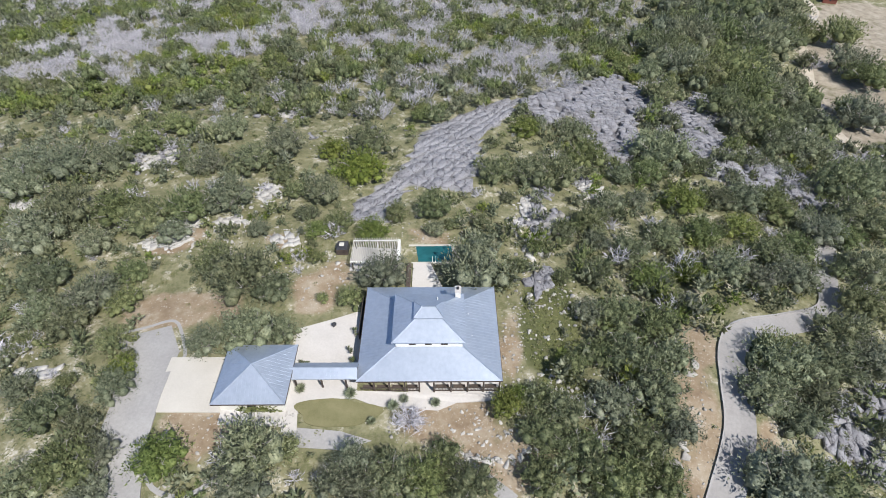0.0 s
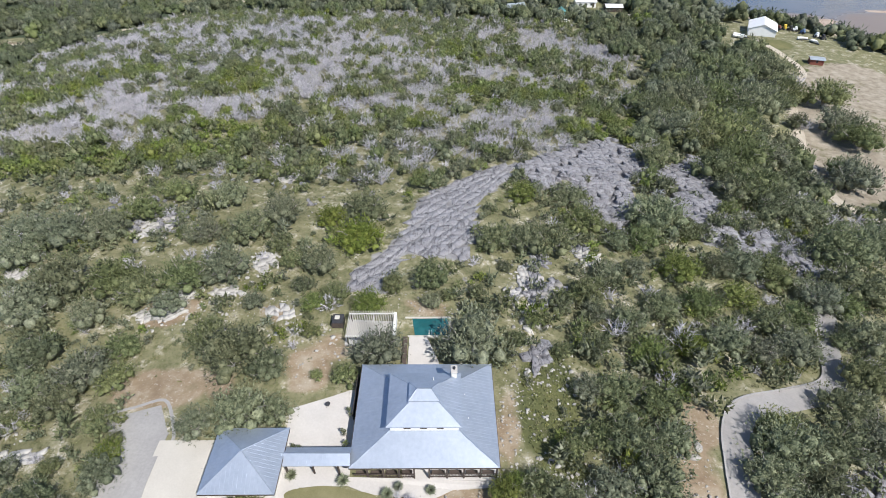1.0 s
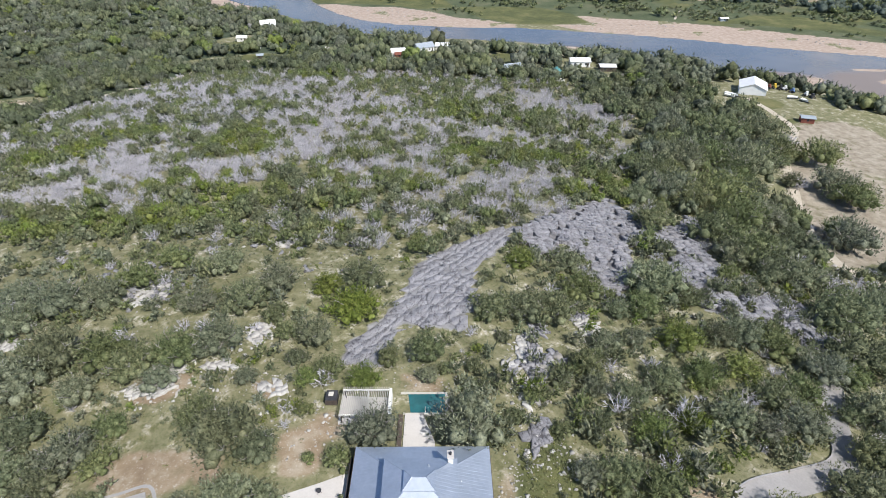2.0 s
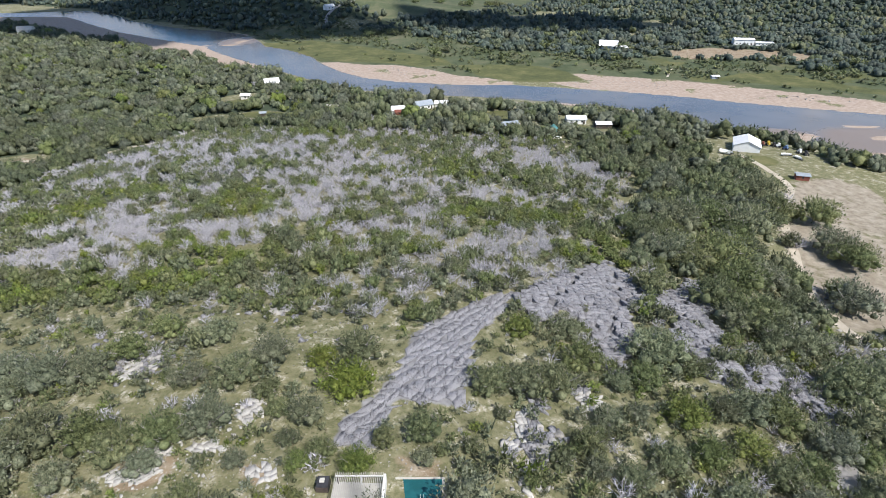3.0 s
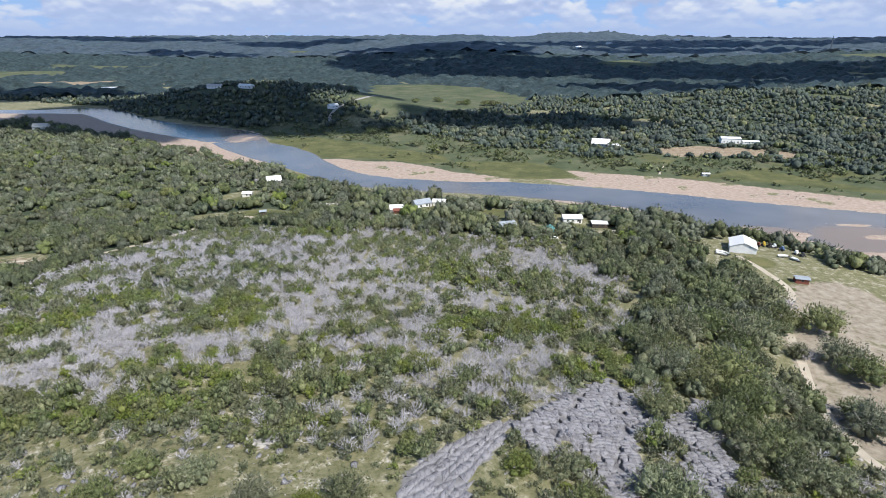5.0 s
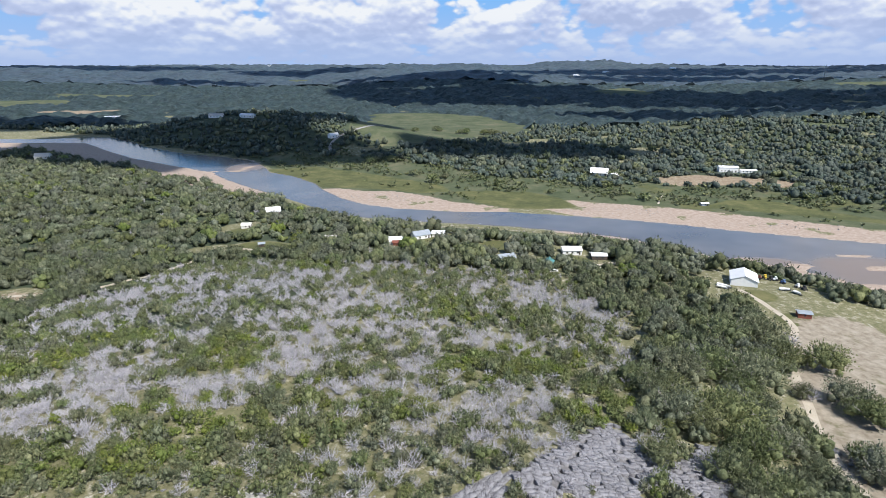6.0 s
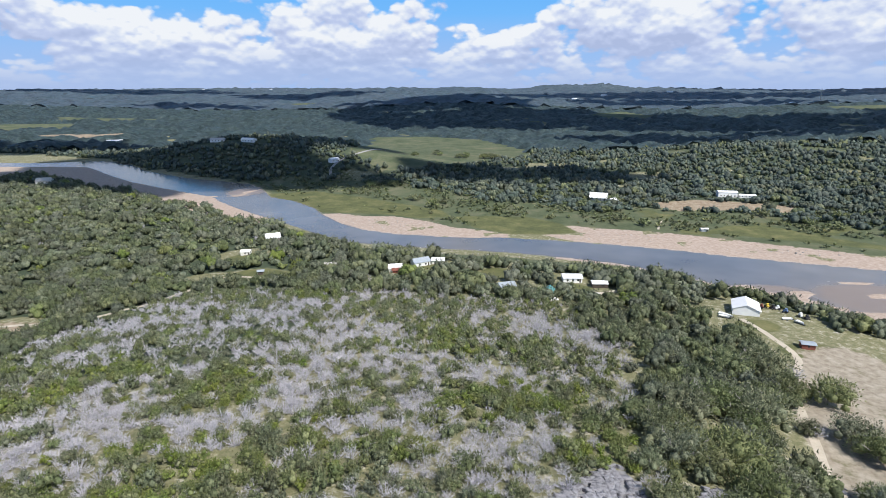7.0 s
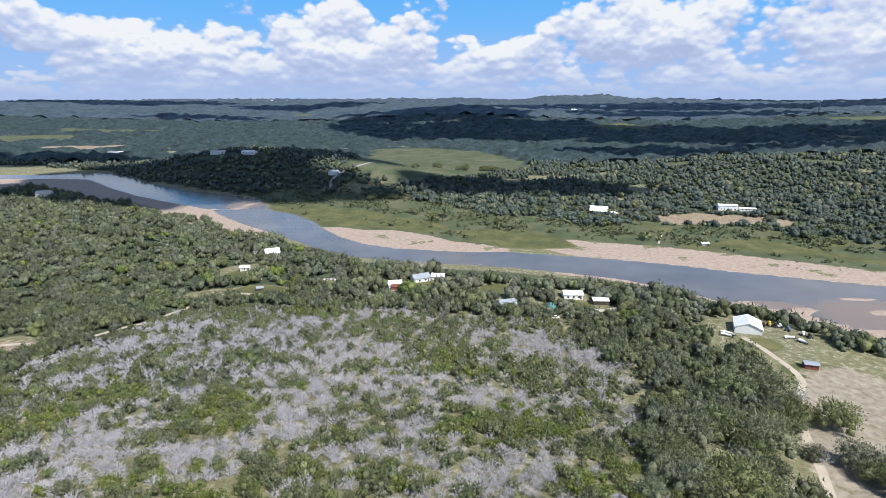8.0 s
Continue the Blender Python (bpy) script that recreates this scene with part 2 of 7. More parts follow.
def wave(x, y, size, seed=0.0):
    """Cheap rolling noise between about -1 and 1."""
    u, v = x / size + seed * 1.7, y / size - seed * 2.3
    return (np.sin(u * 1.9 + 1.3 * np.sin(v * 1.1 + seed)) * np.cos(v * 2.1 + 0.9 * np.sin(u * 1.3 - seed))
            + 0.5 * np.sin(u * 4.3 - v * 2.7 + seed * 3) * np.cos(v * 4.9 + u * 1.7)
            + 0.25 * np.sin(u * 9.1 + v * 7.3) * np.cos(v * 8.7 - u * 6.1 + seed)) / 1.4


SOUTH_BANK = ((-5000, 1900), (-1400, 985), (-830, 800), (-788, 807), (-698, 816), (-640, 815), (-544, 736), (-477, 688), (-416, 653), (-352, 619),
              (-321, 599), (-292, 569), (-250, 533), (-216, 508), (-155, 458), (-119, 436), (-81, 428), (-36, 424), (7, 420), (48, 411), (86, 400),
              (118, 380), (145, 356), (205, 314), (300, 250), (600, 60), (5000, -2300))
NORTH_BANK = ((-5000, 2060), (-1400, 1050), (-834, 855), (-753, 856), (-698, 889), (-626, 875), (-526, 785), (-430, 728), (-363, 707), (-321, 686),
              (-294, 661), (-263, 612), (-225, 590), (-191, 557), (-173, 529), (-147, 498), (-120, 476), (-88, 464), (-39, 459), (7, 462), (53, 456),
              (95, 448), (135, 438), (171, 425), (206, 416), (260, 402), (400, 345), (700, 185), (5000, -2200))
SAND_EDGE = ((-5000, 2070), (-330, 700), (-240, 600), (-178, 534), (-136, 526), (-101, 526), (-65, 508), (-42, 490), (-17, 484), (7, 474), (40, 478), (58, 508),
             (86, 499), (128, 492), (173, 477), (218, 459), (258, 443), (280, 435), (400, 372), (700, 205), (5000, -2180))
# where the woods begin across the river, and where they end on this side of it
BELT = ((-5000, 2090), (-1400, 1100), (-722, 907), (-662, 898), (-540, 806), (-443, 750), (-372, 725), (-309, 710), (-253, 703), (-204, 700), (-126, 672), (-55, 632),
        (-22, 600), (32, 589), (63, 557), (137, 573), (161, 568), (230, 556), (300, 520), (420, 450), (700, 270), (5000, -2100))
WOOD_EDGE = ((-5000, 1700), (-1400, 890), (-700, 712), (-623, 692), (-539, 668), (-441, 624), (-367, 580), (-294, 540), (-256, 500), (-200, 468), (-161, 444), (-123, 412), (-97, 394), (-67, 384),
             (-30, 368), (6, 360), (40, 358), (73, 362), (101, 360), (121, 345), (145, 322), (174, 304), (205, 285), (300, 222), (600, 30), (5000, -2330))
WEST_BAR = [(-900, 825), (-778, 799), (-694, 806), (-640, 808), (-544, 730), (-444, 668), (-393, 640), (-349, 616), (-290, 567), (-245, 530), (-216, 506), (-205, 470), (-250, 470), (-300, 500), (-360, 545), (-441, 590), (-540, 640), (-677, 660), (-900, 700)]
WEST_SAND = [(-177, 533), (-158, 536), (-132, 526), (-100, 527), (-65, 510), (-42, 491), (-17, 485), (7, 473), (7, 458), (-39, 455), (-88, 460), (-120, 472), (-153, 496)]
EAST_SAND = [(58, 508), (86, 500), (128, 493), (173, 478), (218, 460), (258, 444), (330, 408), (330, 372), (268, 396), (206, 412), (135, 434), (95, 444), (60, 456), (36, 474), (69, 479)]
WEST_GREEN = [(-273, 626), (-219, 647), (-155, 612), (-111, 584), (-59, 555), (-46, 530), (-77, 521), (-107, 534), (-183, 541), (-235, 592)]
EAST_GREEN = [(-46, 530), (-14, 536), (29, 534), (54, 515), (67, 483), (36, 474), (7, 474), (-22, 492)]
RIVER_FLAT = [(202, 518), (242, 512), (271, 481), (298, 464), (330, 440), (291, 453), (251, 467), (206, 482), (170, 492)]
MAIN_FIELD = [(-209, 768), (-147, 733), (-69, 787), (-7, 871), (48, 939), (43, 1052), (-48, 1237), (-169, 1300), (-300, 1260), (-250, 950)]
PASTURES = ([(-1401, 1447), (-1232, 1534), (-1086, 1332), (-1249, 1287), (-1500, 1290)], [(-1512, 1780), (-1073, 1731), (-1061, 1596), (-1312, 1545)], [(-1100, 2496), (-876, 2732), (-800, 2395)],
            [(240, 1909), (419, 2079), (512, 1792), (350, 1729)], [(1072, 2070), (1300, 2036), (1136, 1830), (1006, 1942)], [(240, 930), (290, 960), (300, 905), (250, 890)], [(440, 925), (500, 930), (520, 880), (450, 880)],
            [(-40, 1760), (130, 1740), (130, 1640), (-10, 1680)])
STUBBLE = ([(-1103, 1226), (-893, 1317), (-840, 1142), (-1031, 1145)], [(147, 596), (204, 612), (255, 601), (289, 585), (273, 562), (227, 572), (172, 566)])


def along(line, x):
    pts = np.array(line, float)
    return np.interp(x, pts[:, 0], pts[:, 1])


def height(x, y):
    x, y = np.asarray(x, float), np.asarray(y, float)
    north = np.maximum(y - 40, 0)
    east = x + 32.9 + 0.236 * north
    rx = np.where(east > 0, east / 187.1, -east / 152.7)
    hill = 6.3 + 37.0 * np.exp(-(rx * rx + (north / 213.3) ** 2) ** 0.894)
    for cx, cy, rise, r in ((92, 143, -3.2, 26), (31, 42, 1.9, 13), (150, 292, 3.2, 42), (-49, 107, -2.4, 16), (6, 113, 2.2, 14),
                            (22, 101, -2.0, 11), (-166, 273, -3, 30), (-155, 375, 2, 50), (-76, 60, 1.4, 15), (-44, 28, 1.0, 12)):
        hill = hill + rise * np.exp(-((x - cx) ** 2 + (y - cy) ** 2) / (r * r))
    hill = hill + 0.35 * wave(x, y, 17, 1) * smooth(12, 30, np.hypot(x + 16, y - 36)) + 0.8 * wave(x, y, 70, 2) * smooth(60, 160, y)
    # level ground under the house, its yard and the pool
    pad = smooth(31, 19, np.hypot((x + 9) / 1.05, (y - 42) / 0.95))
    hill = hill * (1 - pad) + (42.15 - 0.075 * np.clip(x + 8, -22, 8) - 0.02 * (y - 40)) * pad
    s, n = along(SOUTH_BANK, x), along(NORTH_BANK, x)
    south = (s - y) * 0.78
    inland = south - 45 * smooth(-195, -290, x)      # a wide low bar inside the western bend
    z = np.where(south > 0, np.minimum(hill, 0.15 + np.clip(south, 0, 60) * 0.012 + np.maximum(inland, 0) * 0.05 + 5.5 * smooth(8, 40, inland) + hill * smooth(20, 120, inland)), 0)
    d = (y - n) * 0.8
    r = np.hypot(x, y)
    plain = 0.1 + 0.012 * np.clip(d, 0, 70) + 9.0 * smooth(40, 260, d)
    plain = plain + 36 * np.exp(-((x + 400) / 210) ** 2 - ((y - 880) / 105) ** 2) * smooth(0, 75, d)
    plain = plain + 20 * np.exp(-((x + 230) / 110) ** 2 - ((y - 790) / 65) ** 2) * smooth(0, 75, d)
    plain = plain + 30 * np.exp(-((x - 720) / 300) ** 2 - ((y - 1060) / 200) ** 2)
    plain = plain + 16 * np.exp(-((x - 380) / 150) ** 2 - ((y - 900) / 110) ** 2)
    plain = plain + 45 * np.exp(-((x + 150) / 420) ** 2 - ((y - 2300) / 420) ** 2) + 30 * np.exp(-((x - 1300) / 700) ** 2 - ((y - 2000) / 330) ** 2)
    far = smooth(1300, 4700, r)
    plain = plain + 78 * far + (1.2 * wave(x, y, 210, 3) + 3.5 * wave(x, y, 520, 4)) * smooth(900, 1800, r) + 9 * wave(x, y, 1300, 5) * far
    # flat-topped hills on the skyline
    for cx, cy, rise, w, dp in ((-420, 3650, 26, 420, 300), (-700, 3000, 28, 300, 250), (560, 4600, 24, 330, 250), (1500, 4700, 12, 800, 250)):
        plain = plain + rise * smooth(1.25, 0.8, np.hypot((x - cx) / w, (y - cy) / dp))
    z = np.where(d > 0, plain, z)
    wet = np.minimum(-south, -d)
    z = np.where((south <= 0) & (d <= 0), -0.15 * np.clip(wet, 0, 12), z)
    for cx, cy, rx, ry in ((155, 360, 8, 6), (183, 353, 9, 5), (170, 346, 13, 7), (179, 333, 13, 9), (198, 322, 24, 9), (232, 352, 30, 6), (225, 375, 22, 4), (240, 300, 40, 14), (300, 270, 60, 20), (-299, 634, 8, 20), (-312, 612, 14, 6)):
        z = np.where(z <= 0.2, np.minimum(z + 3.4 * np.exp(-((x - cx) / rx) ** 2 - ((y - cy) / ry) ** 2), np.maximum(z, 0.035 + 0.11 * wave(x, y, 13, 6))), z)
    return z


# ---------------------------------------------------------------- mesh helpers
def mesh_of(name, verts, tris, material, tint=None, smooth=False):
    """A mesh from arrays of corners and triangles (or quads)."""
    verts, tris = np.asarray(verts, np.float32), np.asarray(tris, np.int32)
    me = bpy.data.meshes.new(name)
    n, k = tris.shape
    me.vertices.add(len(verts))
    me.vertices.foreach_set("co", verts.ravel())
    me.loops.add(n * k)
    me.loops.foreach_set("vertex_index", tris.ravel())
    me.polygons.add(n)
    me.polygons.foreach_set("loop_start", np.arange(0, n * k, k, dtype=np.int32))
    if smooth:
        me.polygons.foreach_set("use_smooth", np.ones(n, bool))
    me.materials.append(material)
    if tint is not None:
        a = me.attributes.new("tint", "FLOAT", "POINT")
        a.data.foreach_set("value", np.asarray(tint, np.float32))
    me.update(calc_edges=True)
    return me


def part(name, bm, material, parent=None, label="", smooth=False):
    """Links a bmesh (or a mesh) as one object, under its thing or part."""
    if isinstance(bm, bpy.types.Mesh):
        me = bm
    else:
        me = bpy.data.meshes.new(name)
        bm.normal_update()
        bm.to_mesh(me)
        bm.free()
        me.materials.append(material)
        if smooth:
            me.polygons.foreach_set("use_smooth", [True] * len(me.polygons))
    ob = new(name, me)
    if parent is not None:
        ob.parent = parent
    if label:
        ob["label"] = label
    return ob


def thing(name, m, label, category, group="", kind=""):
    ob = new(name)
    ob.matrix_basis = m
    return tagged(ob, label, category, group, kind)


def box(bm, x0, x1, y0, y1, z0, z1, bevel=0.0):
    vs = [bm.verts.new(p) for p in ((x0, y0, z0), (x1, y0, z0), (x1, y1, z0), (x0, y1, z0), (x0, y0, z1), (x1, y0, z1), (x1, y1, z1), (x0, y1, z1))]
    fs = [bm.faces.new([vs[i] for i in f]) for f in ((3, 2, 1, 0), (4, 5, 6, 7), (0, 1, 5, 4), (1, 2, 6, 5), (2, 3, 7, 6), (3, 0, 4, 7))]
    if bevel:
        bmesh.ops.bevel(bm, geom=list({e for f in fs for e in f.edges}), offset=bevel, segments=1, affect="EDGES")
    return bm


def boxed(*dims, bevel=0.0):
    return box(bmesh.new(), *dims, bevel=bevel)


def solid(bm, top, thick, down=(0, 0, -1)):
    """A slab under the polygon top."""
    d = Vector(down) * thick
    a = [bm.verts.new(p) for p in top]
    b = [bm.verts.new(Vector(p) + d) for p in top]
    bm.faces.new(a)
    bm.faces.new(b[::-1])
    for i in range(len(a)):
        j = (i + 1) % len(a)
        bm.faces.new((a[j], a[i], b[i], b[j]))
    return bm


def rod(bm, a, b, r, n=6, r2=None):
    a, b = Vector(a), Vector(b)
    q = (b - a).to_track_quat("Z", "Y")
    r2 = r if r2 is None else r2
    ra = [bm.verts.new(a + q @ Vector((r * math.cos(2 * math.pi * i / n), r * math.sin(2 * math.pi * i / n), 0))) for i in range(n)]
    rb = [bm.verts.new(b + q @ Vector((r2 * math.cos(2 * math.pi * i / n), r2 * math.sin(2 * math.pi * i / n), 0))) for i in range(n)]
    for i in range(n):
        j = (i + 1) % n
        bm.faces.new((ra[i], ra[j], rb[j], rb[i]))
    bm.faces.new(ra[::-1])
    bm.faces.new(rb)
    return bm


def inside(poly, x, y):
    poly = np.asarray(poly, float)
    x, y = np.asarray(x, float), np.asarray(y, float)
    hit = np.zeros(x.shape, bool)
    for (ax, ay), (bx, by) in zip(poly, np.roll(poly, -1, 0)):
        with np.errstate(divide="ignore", invalid="ignore"):
            hit ^= ((ay > y) != (by > y)) & (x < (bx - ax) * (y - ay) / (by - ay) + ax)
    return hit


def blobs(x, y, spots):
    """Soft patches: 1 inside each ellipse (x, y, rx, ry), falling off outside."""
    f = np.zeros(np.shape(x))
    for cx, cy, rx, ry in spots:
        f = np.maximum(f, smooth(1.35, 0.65, np.hypot((x - cx) / rx, (y - cy) / ry)))
    return f


def near_line(x, y, line):
    """The distance from a polyline."""
    best = np.full(np.shape(x), 1e9)
    for (ax, ay), (bx, by) in zip(line[:-1], line[1:]):
        dx, dy = bx - ax, by - ay
        k = np.clip(((x - ax) * dx + (y - ay) * dy) / (dx * dx + dy * dy), 0, 1)
        best = np.minimum(best, np.hypot(x - ax - k * dx, y - ay - k * dy))
    return best


def soft_inside(poly, x, y, blur):
    """1 inside an outline, falling to 0 outside over the width blur."""
    d = near_line(x, y, poly + poly[:1])
    return smooth(-blur, blur, np.where(inside(poly, x, y), d, -d))


# ---------------------------------------------------------------- the ground, one sheet
ROAD = [(23, 17), (27.5, 25.9), (30.6, 33), (31.5, 39), (32.3, 43.5), (34.2, 47.5), (37.5, 50.2), (44.6, 53.6), (50.5, 56.5), (53.3, 60), (55, 66.4), (58.5, 74.8), (60, 80)]
DRIVE = [(-33.3, 12), (-34.6, 17), (-36.2, 20.6), (-37.4, 25), (-38.6, 29.5), (-39.7, 34)]
CLEAR = [(86, 124), (96, 128), (125, 150), (150, 190), (160, 240), (150, 285), (128, 292), (112, 280), (126, 240), (112, 214), (100, 195), (92, 165)]
SLAB_A = [(-22.2, 62.0), (-15.5, 62.4), (-14.6, 73.4), (-3.9, 73.9), (-2.4, 81.5), (-3.1, 94.4), (3.5, 105.3), (4.7, 111.7), (-3.9, 106.7), (-13.6, 95.9), (-15.4, 84.5), (-16.9, 74.8), (-21.5, 68.8)]
SLAB_B = [(4, 108), (10, 116), (20, 131), (31, 141), (35, 134), (40, 127), (46, 129), (51, 137), (57, 137), (56, 125), (49, 117), (51, 109), (47, 101), (42, 98), (38, 103), (40, 110), (44, 116), (38, 119), (31, 114), (29, 97), (23, 95), (21, 105), (16, 110), (10, 102)]
SLAB_C = [(39, 97.5), (47, 100), (54, 99), (58, 99.5), (62, 103), (66, 98), (68, 90), (66, 82), (62, 83), (60, 90), (54, 92), (48, 90.5), (42, 93)]
CREVICES = ([(32, 139), (30.5, 128), (29.5, 116), (26, 108), (26, 97)], [(36, 130), (41, 123), (47, 121.5)], [(13, 108), (18, 121), (22, 130)], [(50, 100), (52, 94), (50, 88)], [(58, 99), (57, 92), (60, 84)])
SOIL = ((-41, 41, 8, 4), (-35, 42, 5, 3), (-22.5, 47, 4, 5), (-21, 50.5, 3, 3), (-9, 60.3, 5, 2), (3.2, 42, 1.5, 9), (-2, 30, 8, 3.5), (4, 26, 6, 4),
        (28.5, 45, 3, 4), (27, 36, 2.8, 8), (24, 25, 3, 8), (34, 33, 2, 3), (-30, 26, 5, 5), (-47, 55, 5, 4), (-30.5, 56, 3, 2), (-226, 232, 14, 9))
LAWNS = ((8.8, 46, 4.2, 9), (10.5, 36, 3, 4), (-1, 338, 10, 14), (-48, 350, 12, 10), (-140, 318, 16, 8), (-167, 345, 12, 14), (137, 246, 18, 8), (122, 272, 10, 8), (40, 318, 14, 8))
HOMES = ((4, 306, 9, 7), (43, 332, 10, 9), (55, 314, 10, 12), (27, 302, 6, 5), (-63, 335, 9, 8), (-50, 350, 9, 7), (-39, 356, 8, 7), (-168, 401, 9, 8),
         (-169, 358, 14, 12), (-1, 338, 10, 12), (-140, 318, 16, 8), (-167, 312, 12, 6), (-104, 337, 5, 4), (122, 290, 20, 14), (133, 250, 10, 8), (-226, 232, 16, 12), (-560, 632, 14, 10))
CLOSED = ((-9, 40, 15, 13), (-27, 32, 8, 7), (-11, 54, 10, 6))


def open_land(x, y):
    """Fields and pastures across the river, 0 to 1."""
    f = soft_inside(MAIN_FIELD, x, y, 14)
    for poly in PASTURES + STUBBLE:
        f = np.maximum(f, soft_inside(poly, x, y, 12))
    return f


def wooded(x, y):
    """Where far woods stand, 0 to 1."""
    d = (y - along(BELT, x)) * 0.8
    w = smooth(-0.95, -0.55, wave(x, y, 120, 7) + 0.5 * wave(x, y, 45, 8))
    w = w * (1 - 0.9 * smooth(0.42, 0.62, wave(x, y, 75, 3) + 0.3 * wave(x, y, 24, 5)) * smooth(750, 1200, y) * smooth(2300, 1500, y))
    w = np.maximum(w, smooth(1.15, 0.9, np.hypot((x + 420) / 290, (y - 850) / 160)))      # the bluff
    w = w * smooth(-6, 8, d + 8 * wave(x, y, 30, 9))
    return w * (1 - open_land(x, y))


def build_ground():
    def steps(*runs):
        out = [runs[0][0]]
        for a, b, s0, s1 in runs:
            v, k = a, 0
            while v < b - 1e-6:
                v = min(b, v + s0 + (s1 - s0) * (v - a) / (b - a))
                out.append(v)
        return np.array(out)
    xs = steps((-4950, -700, 260, 16), (-700, -320, 10, 6), (-320, -90, 5, 3), (-90, 70, 2.3, 2.3), (70, 200, 2.4, 3.6), (200, 420, 5, 9), (420, 4950, 16, 260))
    ys = steps((-4950, -60, 500, 20), (-60, 8, 10, 1.5), (8, 150, 2.2, 2.3), (150, 340, 2.4, 4.0), (340, 560, 4.0, 4.6), (560, 950, 6, 12), (950, 4950, 14, 130))
    X, Y = np.meshgrid(xs, ys)
    keep = np.hypot(X, Y)
    Z = height(X, Y)
    nx, ny = len(xs), len(ys)
    i = np.arange(nx * ny).reshape(ny, nx)
    quads = np.stack([i[:-1, :-1], i[:-1, 1:], i[1:, 1:], i[1:, :-1]], -1).reshape(-1, 4)
    rr = keep.ravel()
    quads = quads[(rr[quads] < 4870).all(1)]
    me = mesh_of("ground", np.stack([X.ravel(), Y.ravel(), Z.ravel()], 1), quads, M_GROUND, smooth=True)
    s, n, e = along(SOUTH_BANK, X), along(NORTH_BANK, X), along(SAND_EDGE, X)
    sand = np.maximum(soft_inside(WEST_BAR, X, Y, 5), np.maximum(soft_inside(WEST_SAND, X, Y, 3), soft_inside(EAST_SAND, X, Y, 3)))
    sand = sand * (1 - 0.75 * smooth(0.35, 0.8, wave(X, Y, 20, 2) + 0.4 * wave(X, Y, 7, 4)) * (Y > n))
    sand = np.maximum(sand, 0.8 * smooth(12, 3, s - Y) * (Y < s + 30) * ((X < -225) | (X > 40)))
    sand = np.maximum(sand, ((Y > s - 6) & (Y < s + 110) & (X > 130) & (Y < n)).astype(float))
    sand = np.maximum(sand, ((Y > s - 3) & (Y < n + 3) & (X < -280) & (X > -330)).astype(float))
    cl = inside(CLEAR, X, Y).astype(float) * (0.80 + 0.3 * wave(X, Y, 22, 3)) * smooth(270, 232, Y + 8 * wave(X, Y, 15, 5))
    flats = (Y > e) * smooth(20, -10, Y - along(BELT, X)) * (X > -360)
    fields = np.maximum(np.maximum(soft_inside(MAIN_FIELD, X, Y, 14), 0.85 * flats), 0.8 * smooth(0, 14, s - Y - 8) * smooth(70, 40, s - Y) * (X > -110))
    for poly in PASTURES:
        fields = np.maximum(fields, soft_inside(poly, X, Y, 12))
    lawn = blobs(X, Y, LAWNS)
    for poly in (WEST_GREEN, EAST_GREEN, RIVER_FLAT):
        lawn = np.maximum(lawn, soft_inside(poly, X, Y, 6))
    lawn = np.maximum(lawn, 0.6 * flats * smooth(0.0, 0.6, wave(X, Y, 34, 5)) * (X > 40))
    soil = np.maximum(blobs(X, Y, SOIL) * (0.72 + 0.25 * wave(X, Y, 5, 2)), 0)
    for poly in STUBBLE:
        soil = np.maximum(soil, soft_inside(poly, X, Y, 8))
    south_wood = smooth(150, 190, Y) * (Y < along(WOOD_EDGE, X) + 12) * (1 - inside(CLEAR, X, Y)) * smooth(-80, -150, X - 40) * 0.8 * (1 - blobs(X, Y, [(a, b - 3, c * 1.3, f * 1.4) for a, b, c, f in HOMES]))
    rock = np.maximum(np.maximum(inside(SLAB_A, X, Y), inside(SLAB_B, X, Y)), inside(SLAB_C, X, Y)).astype(float)
    # the last mask spreads the painted haze colour with distance
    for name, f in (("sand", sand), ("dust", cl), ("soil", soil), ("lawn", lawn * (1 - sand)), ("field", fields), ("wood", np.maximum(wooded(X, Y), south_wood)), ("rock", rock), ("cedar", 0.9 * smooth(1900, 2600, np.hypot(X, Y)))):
        me.attributes.new(name, "FLOAT", "POINT").data.foreach_set("value", np.asarray(f, np.float32).ravel())
    tagged(new("ground", me), "dry grassy limestone hill falling to a river valley", "ground", kind="structure")


build_ground()


def build_water():
    xs = np.concatenate([np.arange(-4700, -900, 190), np.arange(-900, 420, 8), np.arange(420, 4700, 190)]).astype(float)
    lo, hi = along(SOUTH_BANK, xs) - 4, along(NORTH_BANK, xs) + 4
    k, n = np.linspace(0, 1, 17)[:, None], len(xs)
    X, Y = np.repeat(xs[None], 17, 0), lo + (hi - lo) * k
    i = np.arange(X.size).reshape(X.shape)
    quads = np.stack([i[:-1, :-1], i[:-1, 1:], i[1:, 1:], i[1:, :-1]], -1).reshape(-1, 4)
    me = mesh_of("water", np.stack([X.ravel(), Y.ravel(), 0 * X.ravel()], 1), quads, M_RIVER)
    shoal = blobs(X, Y, ((225, 345, 40, 30), (300, 315, 90, 45), (165, 358, 22, 9), (-302, 640, 22, 30)))
    shoal = np.maximum(shoal, 0.7 * smooth(9, 0, np.minimum(Y - lo, hi - Y)))
    me.attributes.new("silt", "FLOAT", "POINT").data.foreach_set("value", shoal.astype(np.float32).ravel())
    tagged(new("water", me), "shallow brown-grey river between sandy banks", "river", kind="structure")


build_water()


